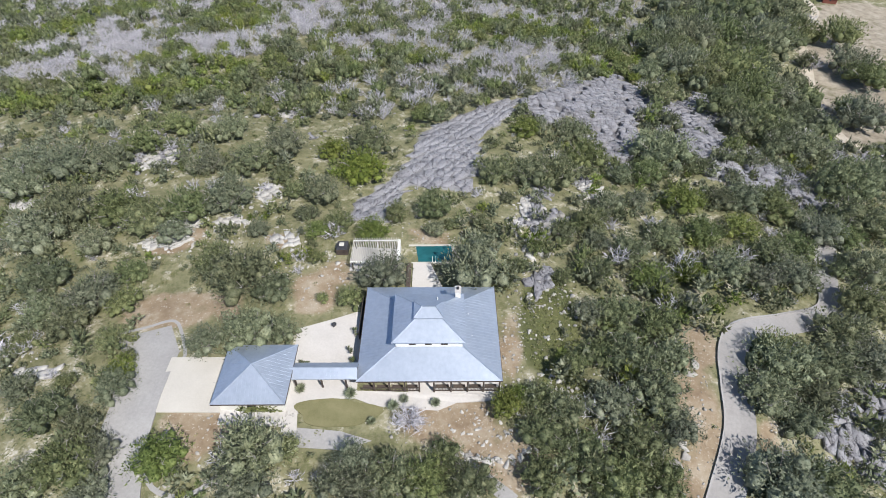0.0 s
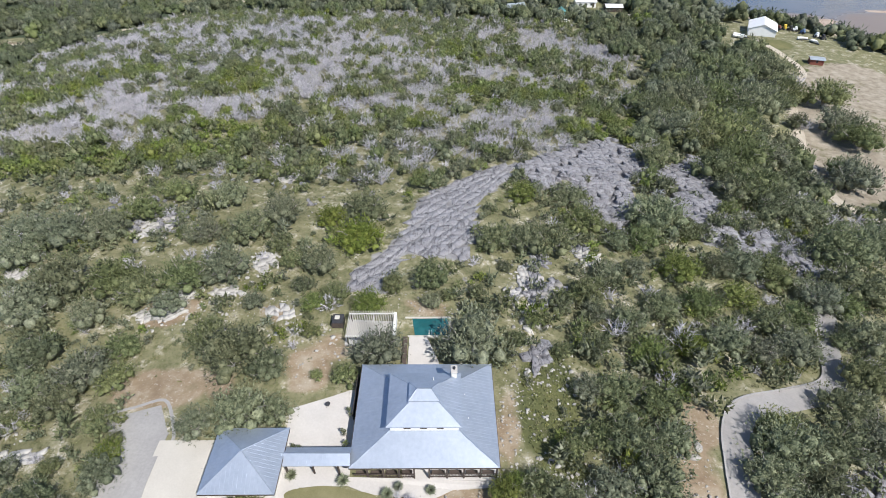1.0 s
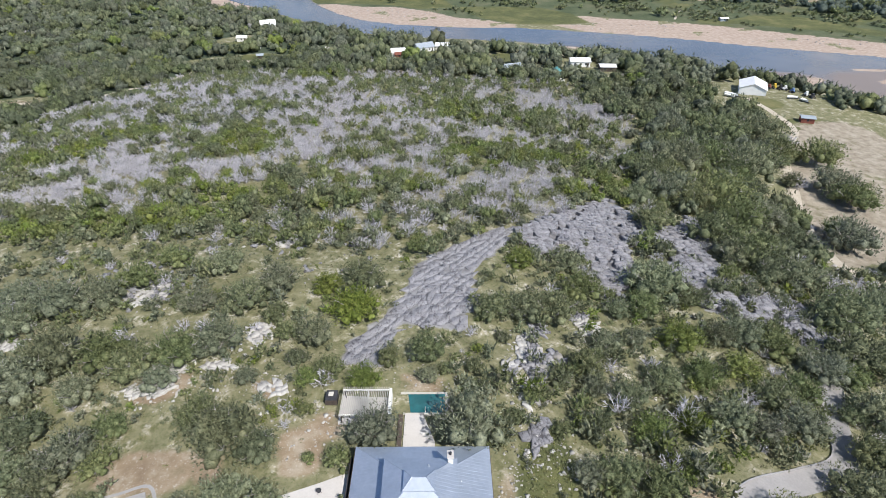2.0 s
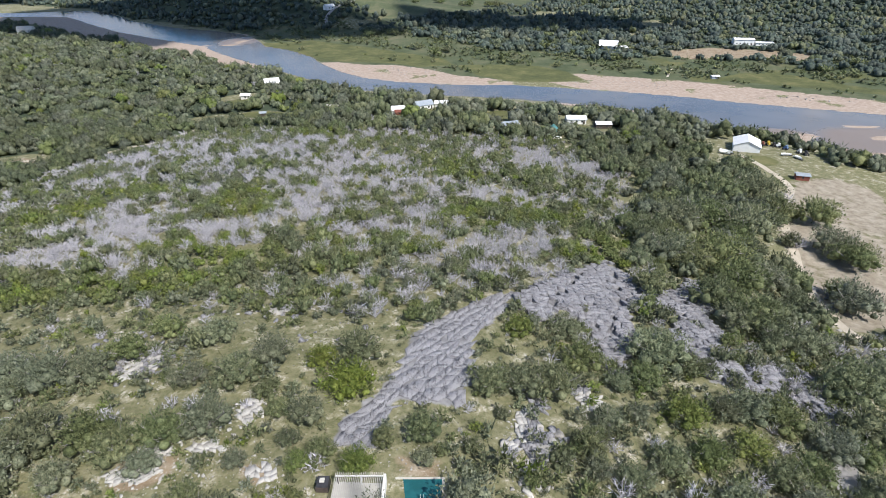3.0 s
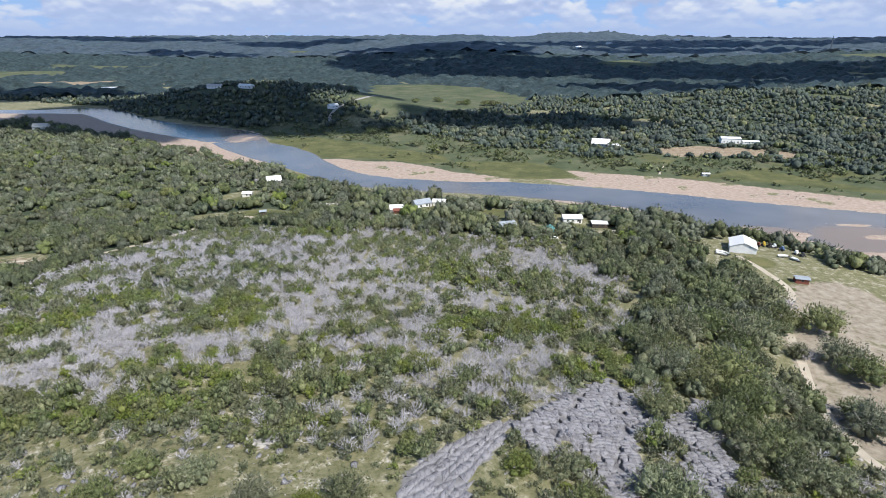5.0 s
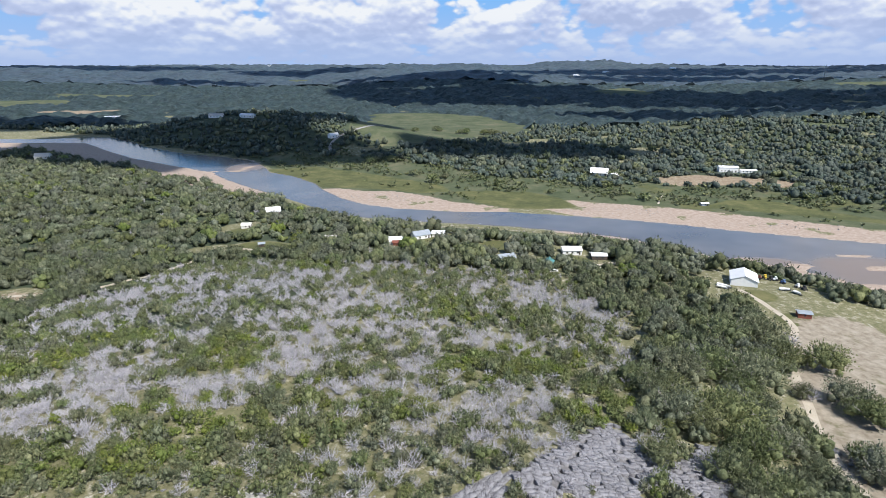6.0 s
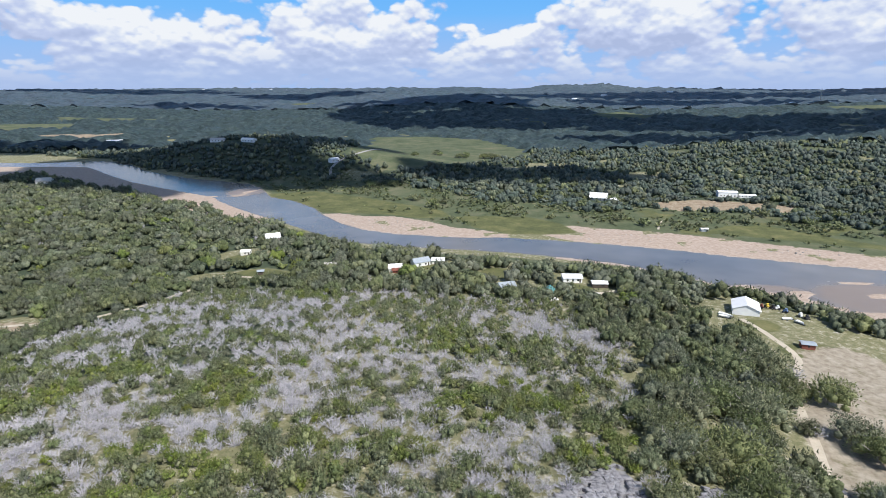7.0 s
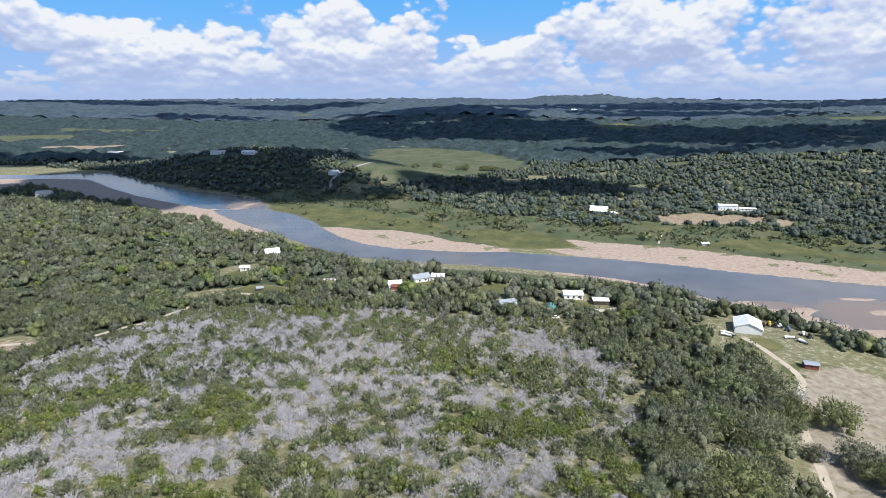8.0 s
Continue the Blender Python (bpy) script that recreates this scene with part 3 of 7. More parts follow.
def ribbon(name, line, wide, material, label, category, rise=0.06, edges=0.0, group=""):
    """A road laid over the ground, with thickness; edges: height of a kerb on both sides."""
    pts = [Vector((x, y, 0)) for x, y in line]
    fine = []
    for i in range(len(pts) - 1):
        p0, p1, p2, p3 = pts[max(i - 1, 0)], pts[i], pts[i + 1], pts[min(i + 2, len(pts) - 1)]
        n = max(2, int((p2 - p1).length / 0.8))
        for k in range(n):
            t = k / n
            fine.append(0.5 * ((2 * p1) + (p2 - p0) * t + (2 * p0 - 5 * p1 + 4 * p2 - p3) * t * t + (3 * p1 - p0 - 3 * p2 + p3) * t ** 3))
    fine.append(pts[-1])
    rows, n = [], len(fine)
    cols = np.linspace(-0.5, 0.5, 7)
    for i, p in enumerate(fine):
        t = (fine[min(i + 1, n - 1)] - fine[max(i - 1, 0)]).normalized()
        side = Vector((t.y, -t.x, 0))
        w = wide(i / (n - 1)) if callable(wide) else wide
        q = [p + side * (c * w) for c in cols]
        zs = [float(height(a.x, a.y)) for a in q]
        z = max(zs[1:-1]) * 0.15 + 0.85 * sum(zs) / len(zs) + rise
        rows.append([(a.x, a.y, max(z, h + rise * 0.7)) for a, h in zip(q, zs)])
    bm = bmesh.new()
    top = [[bm.verts.new(c) for c in r] for r in rows]
    for a, b in zip(top[:-1], top[1:]):
        for j in range(6):
            bm.faces.new((a[j], a[j + 1], b[j + 1], b[j]))
    for j, sgn in ((0, 1), (6, -1)):
        low = [bm.verts.new((r[j].co.x, r[j].co.y, r[j].co.z - 0.6)) for r in top]
        for i in range(n - 1):
            f = (top[i][j], top[i + 1][j], low[i + 1], low[i])
            bm.faces.new(f if sgn > 0 else f[::-1])
    ob = part(name, bm, material)
    tagged(ob, label, category, group, "structure")
    return rows


ROAD_ROWS = ribbon("road", ROAD, 3.5, M_ROAD, "narrow pale concrete road winding down the wooded slope", "road")
APRON = [(-45.0, 35.7), (-42.2, 32.4), (-37.2, 31.5), (-36.9, 33.4), (-36.4, 34.6), (-39.3, 38.4)]
_ap = solid(bmesh.new(), [(x, y, float(height(x, y)) + 0.1) for x, y in APRON], 0.7)
tagged(part("turning_apron", _ap, M_CONC), "grey concrete turning place at the driveway's end", "driveway", kind="structure")
DRIVE_ROWS = ribbon("driveway", DRIVE, lambda k: 4.2 + 2.6 * max(0, k - 0.35) + 3.0 * max(0, k - 0.7), M_CONC, "grey concrete driveway beside the garage", "driveway", 0.08)


# ---------------------------------------------------------------- sky with cumulus, far behind everything
def sky_mat():
    m = bpy.data.materials.new("cloudy_sky")
    m.use_nodes = True
    nt = m.node_tree
    nt.nodes.remove(nt.nodes["Principled BSDF"])
    em = nt.nodes.new("ShaderNodeEmission")
    nt.links.new(em.outputs[0], nt.nodes["Material Output"].inputs[0])
    uv = nt.nodes.new("ShaderNodeTexCoord").outputs["UV"]
    sep = nt.nodes.new("ShaderNodeSeparateXYZ")
    nt.links.new(uv, sep.inputs[0])
    u, v = sep.outputs[0], sep.outputs[1]     # degrees round, degrees up
    blue = ramp(nt, span(nt, v, -1, 26), (0.0, (0.45, 0.64, 1.02)), (0.20, (0.21, 0.58, 1.14)), (0.42, (0.12, 0.50, 1.12)), (1.0, (0.09, 0.33, 0.86)))

    def field(dv):
        """Cloud thickness, sampled dv degrees higher."""
        c = nt.nodes.new("ShaderNodeCombineXYZ")
        up = calc(nt, "ADD", v, dv)
        flat = calc(nt, "POWER", calc(nt, "MAXIMUM", calc(nt, "ADD", up, 1.2), 0.05), 0.62)   # rows of cloud crowd together low down
        nt.links.new(calc(nt, "MULTIPLY", u, 0.15), c.inputs[0])
        nt.links.new(calc(nt, "MULTIPLY", flat, 0.80), c.inputs[1])
        c.inputs[2].default_value = 3.4
        a = noise_of(nt, c.outputs[0], 0.80, 2, 0.5)
        wisp = noise_of(nt, c.outputs[0], 5.5, 5, 0.6)
        t = calc(nt, "ADD", calc(nt, "MULTIPLY", a, 0.66), calc(nt, "MULTIPLY", wisp, 0.13))
        for size, amount in ((2.3, 0.26), (5.2, 0.15), (11.0, 0.06)):
            n = node(nt, "ShaderNodeTexVoronoi", Scale=size)
            n.feature = "SMOOTH_F1"
            n.inputs["Smoothness"].default_value = 0.35
            nt.links.new(c.outputs[0], n.inputs["Vector"])
            t = calc(nt, "ADD", t, calc(nt, "MULTIPLY", calc(nt, "SUBTRACT", 0.55, n.outputs["Distance"]), amount))
        low = calc(nt, "MULTIPLY", span(nt, up, 9.0, 2.0), 0.15)
        t = calc(nt, "ADD", t, low)
        for cu, cv, ru, rv, amount in ((-1.0, 8.8, 5.5, 4.8, -0.34), (-34, 8.8, 9.0, 2.4, -0.26), (20, 10.2, 9.0, 2.2, -0.26), (-4.0, 4.2, 4, 1.4, -0.08), (13.0, 5.6, 7, 3.4, 0.10), (-14, 5.6, 8, 3.2, 0.10), (-34, 4.2, 10, 2.6, 0.10), (31, 5.0, 8, 2.6, 0.07), (-13, 10.3, 8, 1.4, -0.10)):
            du = calc(nt, "DIVIDE", calc(nt, "SUBTRACT", u, cu), ru)
            de = calc(nt, "DIVIDE", calc(nt, "SUBTRACT", up, cv), rv)
            r = calc(nt, "ADD", calc(nt, "MULTIPLY", du, du), calc(nt, "MULTIPLY", de, de))
            t = calc(nt, "ADD", t, calc(nt, "MULTIPLY", span(nt, r, 1.0, 0.0), amount))
        return t
    here, above, high, below = field(0.0), field(0.4), field(1.6), field(-1.3)
    cover = span(nt, here, 0.405, 0.50)
    fine_ = calc(nt, "MULTIPLY", calc(nt, "SUBTRACT", here, above), 3.2)
    lit = calc(nt, "ADD", calc(nt, "ADD", 0.56, fine_), calc(nt, "MULTIPLY", calc(nt, "SUBTRACT", here, high), 1.5))
    lit = calc(nt, "SUBTRACT", lit, calc(nt, "MAXIMUM", calc(nt, "MULTIPLY", calc(nt, "SUBTRACT", here, below), 1.3), -0.12))
    cloud = ramp(nt, lit, (0.10, (0.50, 0.60, 0.88)), (0.48, (0.62, 0.72, 1.00)), (0.78, (0.84, 0.92, 1.08)), (1.0, (1.02, 1.06, 1.12)))
    cloud = mix(nt, span(nt, v, 4.5, -0.5), cloud, (0.47, 0.62, 0.96))
    col = mix(nt, cover, blue, cloud)
    nt.links.new(col, em.inputs[0])
    em.inputs[1].default_value = 0.695
    return m


def build_sky():
    rad, na = 4900.0, 120
    els = np.array([-3, -1, 0, 1, 2, 4, 6, 9, 13, 18, 24, 30, 34], float)
    az = np.linspace(-180, 180, na + 1)
    A, E = np.meshgrid(az, els)
    a, e = np.radians(A), np.radians(E)
    verts = np.stack([rad * np.cos(e) * np.sin(a), rad * np.cos(e) * np.cos(a), 112 + rad * np.sin(e)], -1).reshape(-1, 3)
    i = np.arange(A.size).reshape(A.shape)
    quads = np.stack([i[:-1, :-1], i[:-1, 1:], i[1:, 1:], i[1:, :-1]], -1).reshape(-1, 4)
    me = mesh_of("backdrop", verts, quads, sky_mat(), smooth=True)
    uv = me.uv_layers.new(name="UVMap")
    flat = np.stack([A.ravel(), E.ravel()], 1)[quads.ravel()]
    uv.data.foreach_set("uv", flat.astype(np.float32).ravel())
    tagged(new("backdrop", me), "blue sky with rows of white cumulus clouds", "sky", kind="structure")


build_sky()


def build_cloud(name, x, y, rx, ry, seed):
    """A cumulus overhead, whose shade lies on the valley at (x, y)."""
    rng = np.random.default_rng(seed)
    lift = 1500.0
    cx, cy = x + TO_SUN.x / TO_SUN.z * lift, y + TO_SUN.y / TO_SUN.z * lift
    bm = bmesh.new()
    for k in range(26):
        a, r = rng.uniform(0, 6.28), math.sqrt(rng.uniform(0, 1))
        s = rng.uniform(0.22, 0.42) * (1.15 - 0.5 * r)
        m = Matrix.Translation((cx + rx * 0.8 * r * math.cos(a), cy + ry * 0.8 * r * math.sin(a), lift + rng.uniform(0, 60))) @ Matrix.Diagonal((rx * s, ry * s, 70 * s + 25, 1))
        bmesh.ops.create_icosphere(bm, subdivisions=2, radius=1.0, matrix=m)
    for v in bm.verts:
        v.co += noise.noise_vector(v.co / 120) * 22
    tagged(part(name, bm, M_CLOUD, smooth=True), "white cumulus cloud high over the valley", "cloud", "clouds")


M_CLOUD = surface("cloud", (0.78, 0.79, 0.80), (0.86, 0.86, 0.87), 0.004, 0.02, 1.0, relief=0.0, spec=0.0)
for k, spot in enumerate(((-430, 830, 300, 130), (-560, 690, 270, 120), (-230, 700, 120, 60), (40, 735, 190, 62), (420, 1180, 330, 130), (750, 1700, 1100, 400), (-150, 1750, 520, 330), (-300, 2250, 420, 400),
                          (-2500, 3300, 1000, 420), (1100, 3300, 1700, 380), (900, 2500, 700, 260), (-1100, 3000, 500, 300), (2500, 2500, 800, 300), (-1250, 2250, 300, 120), (-900, 1000, 260, 90), (200, 2750, 700, 200))):
    build_cloud("cloud", *spot, k)


# ---------------------------------------------------------------- the house on the ridge
YAW = radians(6.5)
HOUSE = Matrix.Translation((-6.5, 40.0, 42.15)) @ Matrix.Rotation(YAW, 4, "Z")


def ground_in_yard(x, y):
    p = HOUSE @ Vector((x, y, 0))
    return float(height(p.x, p.y)) - 42.15


def roof_slope(parent, pts, name="roof_slope", gap=0.43, material=None, thick=0.10, label=""):
    """One sloping face of a standing-seam metal roof; the first edge is the eave."""
    pts = [Vector(p) for p in pts]
    bm = solid(bmesh.new(), pts, thick)
    along_ = (pts[1] - pts[0])
    wide = along_.length
    along_.normalize()
    nrm = along_.cross(pts[2] - pts[0]).normalized()
    if nrm.z < 0:
        nrm = -nrm
    up = nrm.cross(along_).normalized()
    if up.z < 0:
        up = -up
    flat = [((p - pts[0]).dot(along_), (p - pts[0]).dot(up)) for p in pts]
    n, ribs = max(2, int(wide / gap)) if gap else 1, []
    for i in range(1, n):
        s = wide * i / n
        ends = []
        for (ax, ay), (bx, by) in zip(flat, flat[1:] + flat[:1]):
            if (ax - s) * (bx - s) < 0:
                ends.append(ay + (by - ay) * (s - ax) / (bx - ax))
        if len(ends) == 2 and abs(ends[0] - ends[1]) > 0.25:
            lo, hi = min(ends), max(ends)
            a = pts[0] + along_ * s + up * (lo + 0.01)
            b = pts[0] + along_ * s + up * (hi - 0.03)
            half, tall = along_ * 0.022, nrm * 0.018
            rib = bmesh.new()
            v = [rib.verts.new(q) for q in (a - half, a + half, b + half, b - half, a - half + tall, a + half + tall, b + half + tall, b - half + tall)]
            for f in ((4, 5, 6, 7), (0, 1, 5, 4), (1, 2, 6, 5), (2, 3, 7, 6), (3, 0, 4, 7)):
                rib.faces.new([v[k] for k in f])
            ribs.append(rib)
    face = part(name, bm, material or M_ROOF, parent, label)
    for rib in ribs:
        part("seam", rib, material or M_ROOF, face)
    return face


def hip_ring(parent, outer, z0, inner, z1, **kw):
    """Four slopes between two level rectangles (x0, x1, y0, y1)."""
    (a0, a1, b0, b1), (c0, c1, d0, d1) = outer, inner
    for eave, top in ((((a0, b0), (a1, b0)), ((c1, d0), (c0, d0))), (((a1, b0), (a1, b1)), ((c1, d1), (c1, d0))),
                      (((a1, b1), (a0, b1)), ((c0, d1), (c1, d1))), (((a0, b1), (a0, b0)), ((c0, d0), (c0, d1)))):
        pts = [(*eave[0], z0), (*eave[1], z0), (*top[0], z1)]
        if (Vector((*top[0], 0)) - Vector((*top[1], 0))).length > 0.05:
            pts.append((*top[1], z1))
        roof_slope(parent, pts, **kw)
    for p, q in (((a0, b0), (c0, d0)), ((a1, b0), (c1, d0)), ((a1, b1), (c1, d1)), ((a0, b1), (c0, d1))):
        part("hip_cap", rod(bmesh.new(), (*p, z0 + 0.03), (*q, z1 + 0.05), 0.055, 5), M_ROOF, parent, "pale metal hip capping")


def window(parent, x, y, z, w, h, facing, frame=None):
    """A window set in a wall that faces -y ('s'), +x ('e'), +y ('n') or -x ('w')."""
    turn = {"s": 0, "e": 90, "n": 180, "w": 270}[facing]
    t = Matrix.Translation((x, y, z)) @ Matrix.Rotation(radians(turn), 4, "Z")
    bm = bmesh.new()
    for d in ((-w / 2, w / 2, -0.05, 0.02, h - 0.06, h), (-w / 2, w / 2, -0.07, 0.02, 0, 0.06), (-w / 2, -w / 2 + 0.06, -0.05, 0.02, 0.06, h - 0.06),
              (w / 2 - 0.06, w / 2, -0.05, 0.02, 0.06, h - 0.06), (-0.02, 0.02, -0.04, 0.0, 0.06, h - 0.06)):
        box(bm, *d)
    fr = part("window", bm, frame or M_TIMBER, parent)
    fr.matrix_basis = t
    part("pane", boxed(-w / 2 + 0.06, w / 2 - 0.06, -0.02, 0.0, 0.06, h - 0.06), M_GLASS, fr)
    return fr


def door(parent, x, y, z, w, h, facing, material):
    turn = {"s": 0, "e": 90, "n": 180, "w": 270}[facing]
    d = part("door", boxed(-w / 2, w / 2, -0.06, 0.01, 0, h, bevel=0.015), material, parent)
    d.matrix_basis = Matrix.Translation((x, y, z)) @ Matrix.Rotation(radians(turn), 4, "Z")
    bm = rod(bmesh.new(), (w * 0.38, -0.06, h * 0.48), (w * 0.38, -0.13, h * 0.48), 0.03)
    part("handle", bm, M_DARK, d)
    return d


def build_main_house():
    h = thing("house", HOUSE, "cream single-storey ranch house under a tiered galvanised metal roof", "house")
    part("floor_slab", boxed(-8.15, 8.65, -7.0, 7.05, -0.8, 0.14, bevel=0.03), M_PATIO, h)
    part("wall", boxed(-6.1, 6.6, -4.9, 5.1, 0.14, 3.35), M_WALL, h, "cream stuccoed wall")
    hip_ring(h, (-8.1, 8.6, -7.1, 7.15), 2.95, (-3.75, 4.15, -3.4, 3.4), 4.42)
    part("clerestory", boxed(-3.7, 4.1, -3.35, 3.35, 4.0, 5.62), M_WHITE, h, "white boarded clerestory wall")
    for x in (-1.75, 0.12, 2.0):
        window(h, x, -3.35, 4.78, 0.78, 0.52, "s")
    for y in (-1.6, 0, 1.6):
        window(h, 4.1, y, 4.78, 0.78, 0.52, "e")
        window(h, -3.7, -y, 4.78, 0.78, 0.52, "w")
    hip_ring(h, (-4.1, 4.5, -3.72, 3.72), 5.58, (-1.25, 1.65, -1.0, 1.0), 6.82)
    part("cupola_wall", boxed(-1.2, 1.6, -0.95, 0.95, 6.6, 7.12), M_DARK, h, "dark louvred cupola side")
    hip_ring(h, (-1.6, 2.0, -1.3, 1.3), 7.05, (-0.62, 1.02, -0.02, 0.02), 7.62)
    bm = boxed(-8.12, 8.62, -7.12, -7.06, 2.72, 2.93)
    box(bm, -8.12, 8.62, 7.11, 7.17, 2.72, 2.93)
    box(bm, -8.16, -8.1, -7.06, 7.11, 2.72, 2.93)
    box(bm, 8.6, 8.66, -7.06, 7.11, 2.72, 2.93)
    part("fascia", bm, M_TIMBER, h, "dark stained fascia board")
    # chimney
    ch = part("chimney", boxed(3.36, 4.0, 2.8, 3.75, 3.9, 6.85, bevel=0.02), M_WALL, h, "cream stuccoed chimney")
    part("chimney_cap", boxed(3.28, 4.08, 2.72, 3.83, 6.83, 6.97, bevel=0.02), M_PATIO, ch)
    part("flue", rod(bmesh.new(), (3.68, 3.3, 6.9), (3.68, 3.3, 7.25), 0.16, 8), M_DARK, ch)
    for x, y, z in ((4.95, 1.6, 3.9), (5.3, -1.6, 3.85), (1.2, 2.2, 6.3)):
        part("vent_pipe", rod(bmesh.new(), (x, y, z - 0.4), (x, y, z + 0.4), 0.05), M_WHITE, h, "white roof vent pipe")
    # porch posts, beams and railings
    xs = (-7.9, -6.2, -4.42, -2.65, -0.95, 0.75, 2.75, 4.67, 6.5, 8.35)
    post = boxed(-0.09, 0.09, -0.09, 0.09, 0.1, 2.85, bevel=0.015)
    pm = part("post", post, M_TIMBER, h, "dark timber porch post").data
    h.children[-1].location = (xs[0], -6.75, 0)
    spots = [(x, -6.75) for x in xs[1:]] + [(8.35, y) for y in (-3.4, 0, 3.4, 6.75)] + [(-7.9, y) for y in (-3.9, -1.2, 1.5, 4.2, 6.75)] + [(x, 6.75) for x in (-5, -2.4, 1.7, 5)]
    for x, y in spots:
        p = part("post", pm, None, h, "dark timber porch post")
        p.location = (x, y, 0)
    for a, b in zip(xs[:-1], xs[1:]):
        if a == -0.95:
            continue
        bm = bmesh.new()
        for z in (0.32, 0.95):
            box(bm, a + 0.1, b - 0.1, -6.8, -6.7, z, z + 0.09)
        n = int((b - a) / 0.16)
        for k in range(1, n):
            x = a + (b - a) * k / n
            box(bm, x - 0.018, x + 0.018, -6.77, -6.73, 0.41, 0.95)
        part("railing", bm, M_TIMBER, h, "dark timber porch railing")
        part("bench", boxed(a + 0.25, b - 0.25, -6.5, -6.05, 0.5, 0.58, bevel=0.02), M_TIMBER, h)
    bm = boxed(-8.0, 8.5, -6.84, -6.66, 2.62, 2.85)
    box(bm, -7.99, -7.81, -6.6, 6.9, 2.62, 2.85)
    part("porch_beam", bm, M_TIMBER, h)
    for x in (-4.8, -2.9, 2.6, 4.6):
        window(h, x, -4.9, 0.9, 1.2, 1.3, "s")
    door(h, -0.1, -4.9, 0.14, 1.0, 2.1, "s", M_TIMBER)
    for y in (-2.5, 0.5, 3.2):
        window(h, 6.6, y, 0.9, 1.2, 1.3, "e")
        window(h, -6.1, -y, 0.9, 1.2, 1.3, "w")
    for x in (-3.5, 3.2):
        window(h, x, 5.1, 0.9, 1.4, 1.3, "n")
    door(h, -0.4, 5.1, 0.14, 1.6, 2.1, "n", M_GLASS)
    for k in range(2):
        part("step", boxed(-0.85, 0.65, -7.4 - 0.35 * k, -7.02 - 0.35 * k, -0.4, 0.0 - 0.12 * k, bevel=0.02), M_PATIO, h, "pale stone porch step")


def build_garage():
    g = thing("garage", HOUSE, "detached garage with a pyramid metal roof and vine-grown white wall", "garage")
    part("wall", boxed(-23.0, -15.9, -9.85, -3.0, 0.3, 3.7), M_WALL, g, "white stuccoed wall")
    hip_ring(g, (-23.55, -15.4, -10.3, -2.45), 3.62, (-19.5, -19.46, -6.42, -6.38), 5.55)
    bm = boxed(-23.55, -15.4, -10.32, -10.26, 3.4, 3.6)
    box(bm, -23.57, -23.51, -10.26, -2.45, 3.4, 3.6)
    box(bm, -15.44, -15.38, -10.26, -2.45, 3.4, 3.6)
    part("fascia", bm, M_TIMBER, g)
    for y in (-8.2, -4.7):
        d = part("garage_door", boxed(-0.06, 0.0, -1.3, 1.3, 0, 2.05), M_WHITE, g, "white panelled garage door")
        d.location = (-23.0, y, 1.38)
        for k in range(4):
            part("panel", boxed(-0.09, -0.05, -1.2, 1.2, 0.08 + 0.5 * k, 0.5 + 0.5 * k, bevel=0.01), M_WHITE, d)
    window(g, -19.4, -9.85, 1.9, 1.0, 1.0, "s")
    door(g, -15.9, -5.0, 0.9, 0.9, 2.05, "e", M_TIMBER)


def build_breezeway():
    b = thing("breezeway", HOUSE, "open covered walkway with a metal gable roof and dark posts", "walkway")
    roof_slope(b, [(-16.3, -6.85, 3.05), (-8.0, -6.85, 3.05), (-8.0, -5.75, 3.75), (-16.3, -5.75, 3.75)])
    roof_slope(b, [(-8.0, -4.6, 3.05), (-16.3, -4.6, 3.05), (-16.3, -5.75, 3.75), (-8.0, -5.75, 3.75)])
    part("ridge_cap", rod(bmesh.new(), (-16.3, -5.75, 3.78), (-8.0, -5.75, 3.78), 0.06, 5), M_ROOF, b)
    for x in (-15.2, -12.2, -9.4):
        for y in (-6.6, -4.85):
            part("post", boxed(x - 0.09, x + 0.09, y - 0.09, y + 0.09, ground_in_yard(x, y) - 0.1, 3.0, bevel=0.01), M_TIMBER, b)
    bm = boxed(-16.2, -8.0, -6.68, -6.52, 2.85, 3.02)
    box(bm, -16.2, -8.0, -4.93, -4.77, 2.85, 3.02)
    part("beam", bm, M_TIMBER, b)
    part("back_wall", boxed(-16.2, -8.7, -4.72, -4.6, -0.2, 2.3), M_TIMBER, b, "dark boarded screen towards the courtyard")


def paved(name, pts, material, label, category="paving", rise=0.12, deep=0.9, joints=()):
    """A paved slab in the house's frame, following the gentle fall of the yard."""
    top = [(x, y, max(ground_in_yard(x, y) + rise, -0.3)) for x, y in pts]
    ob = part(name, solid(bmesh.new(), top, deep), material)
    ob.matrix_basis = HOUSE
    return tagged(ob, label, category, kind="structure")


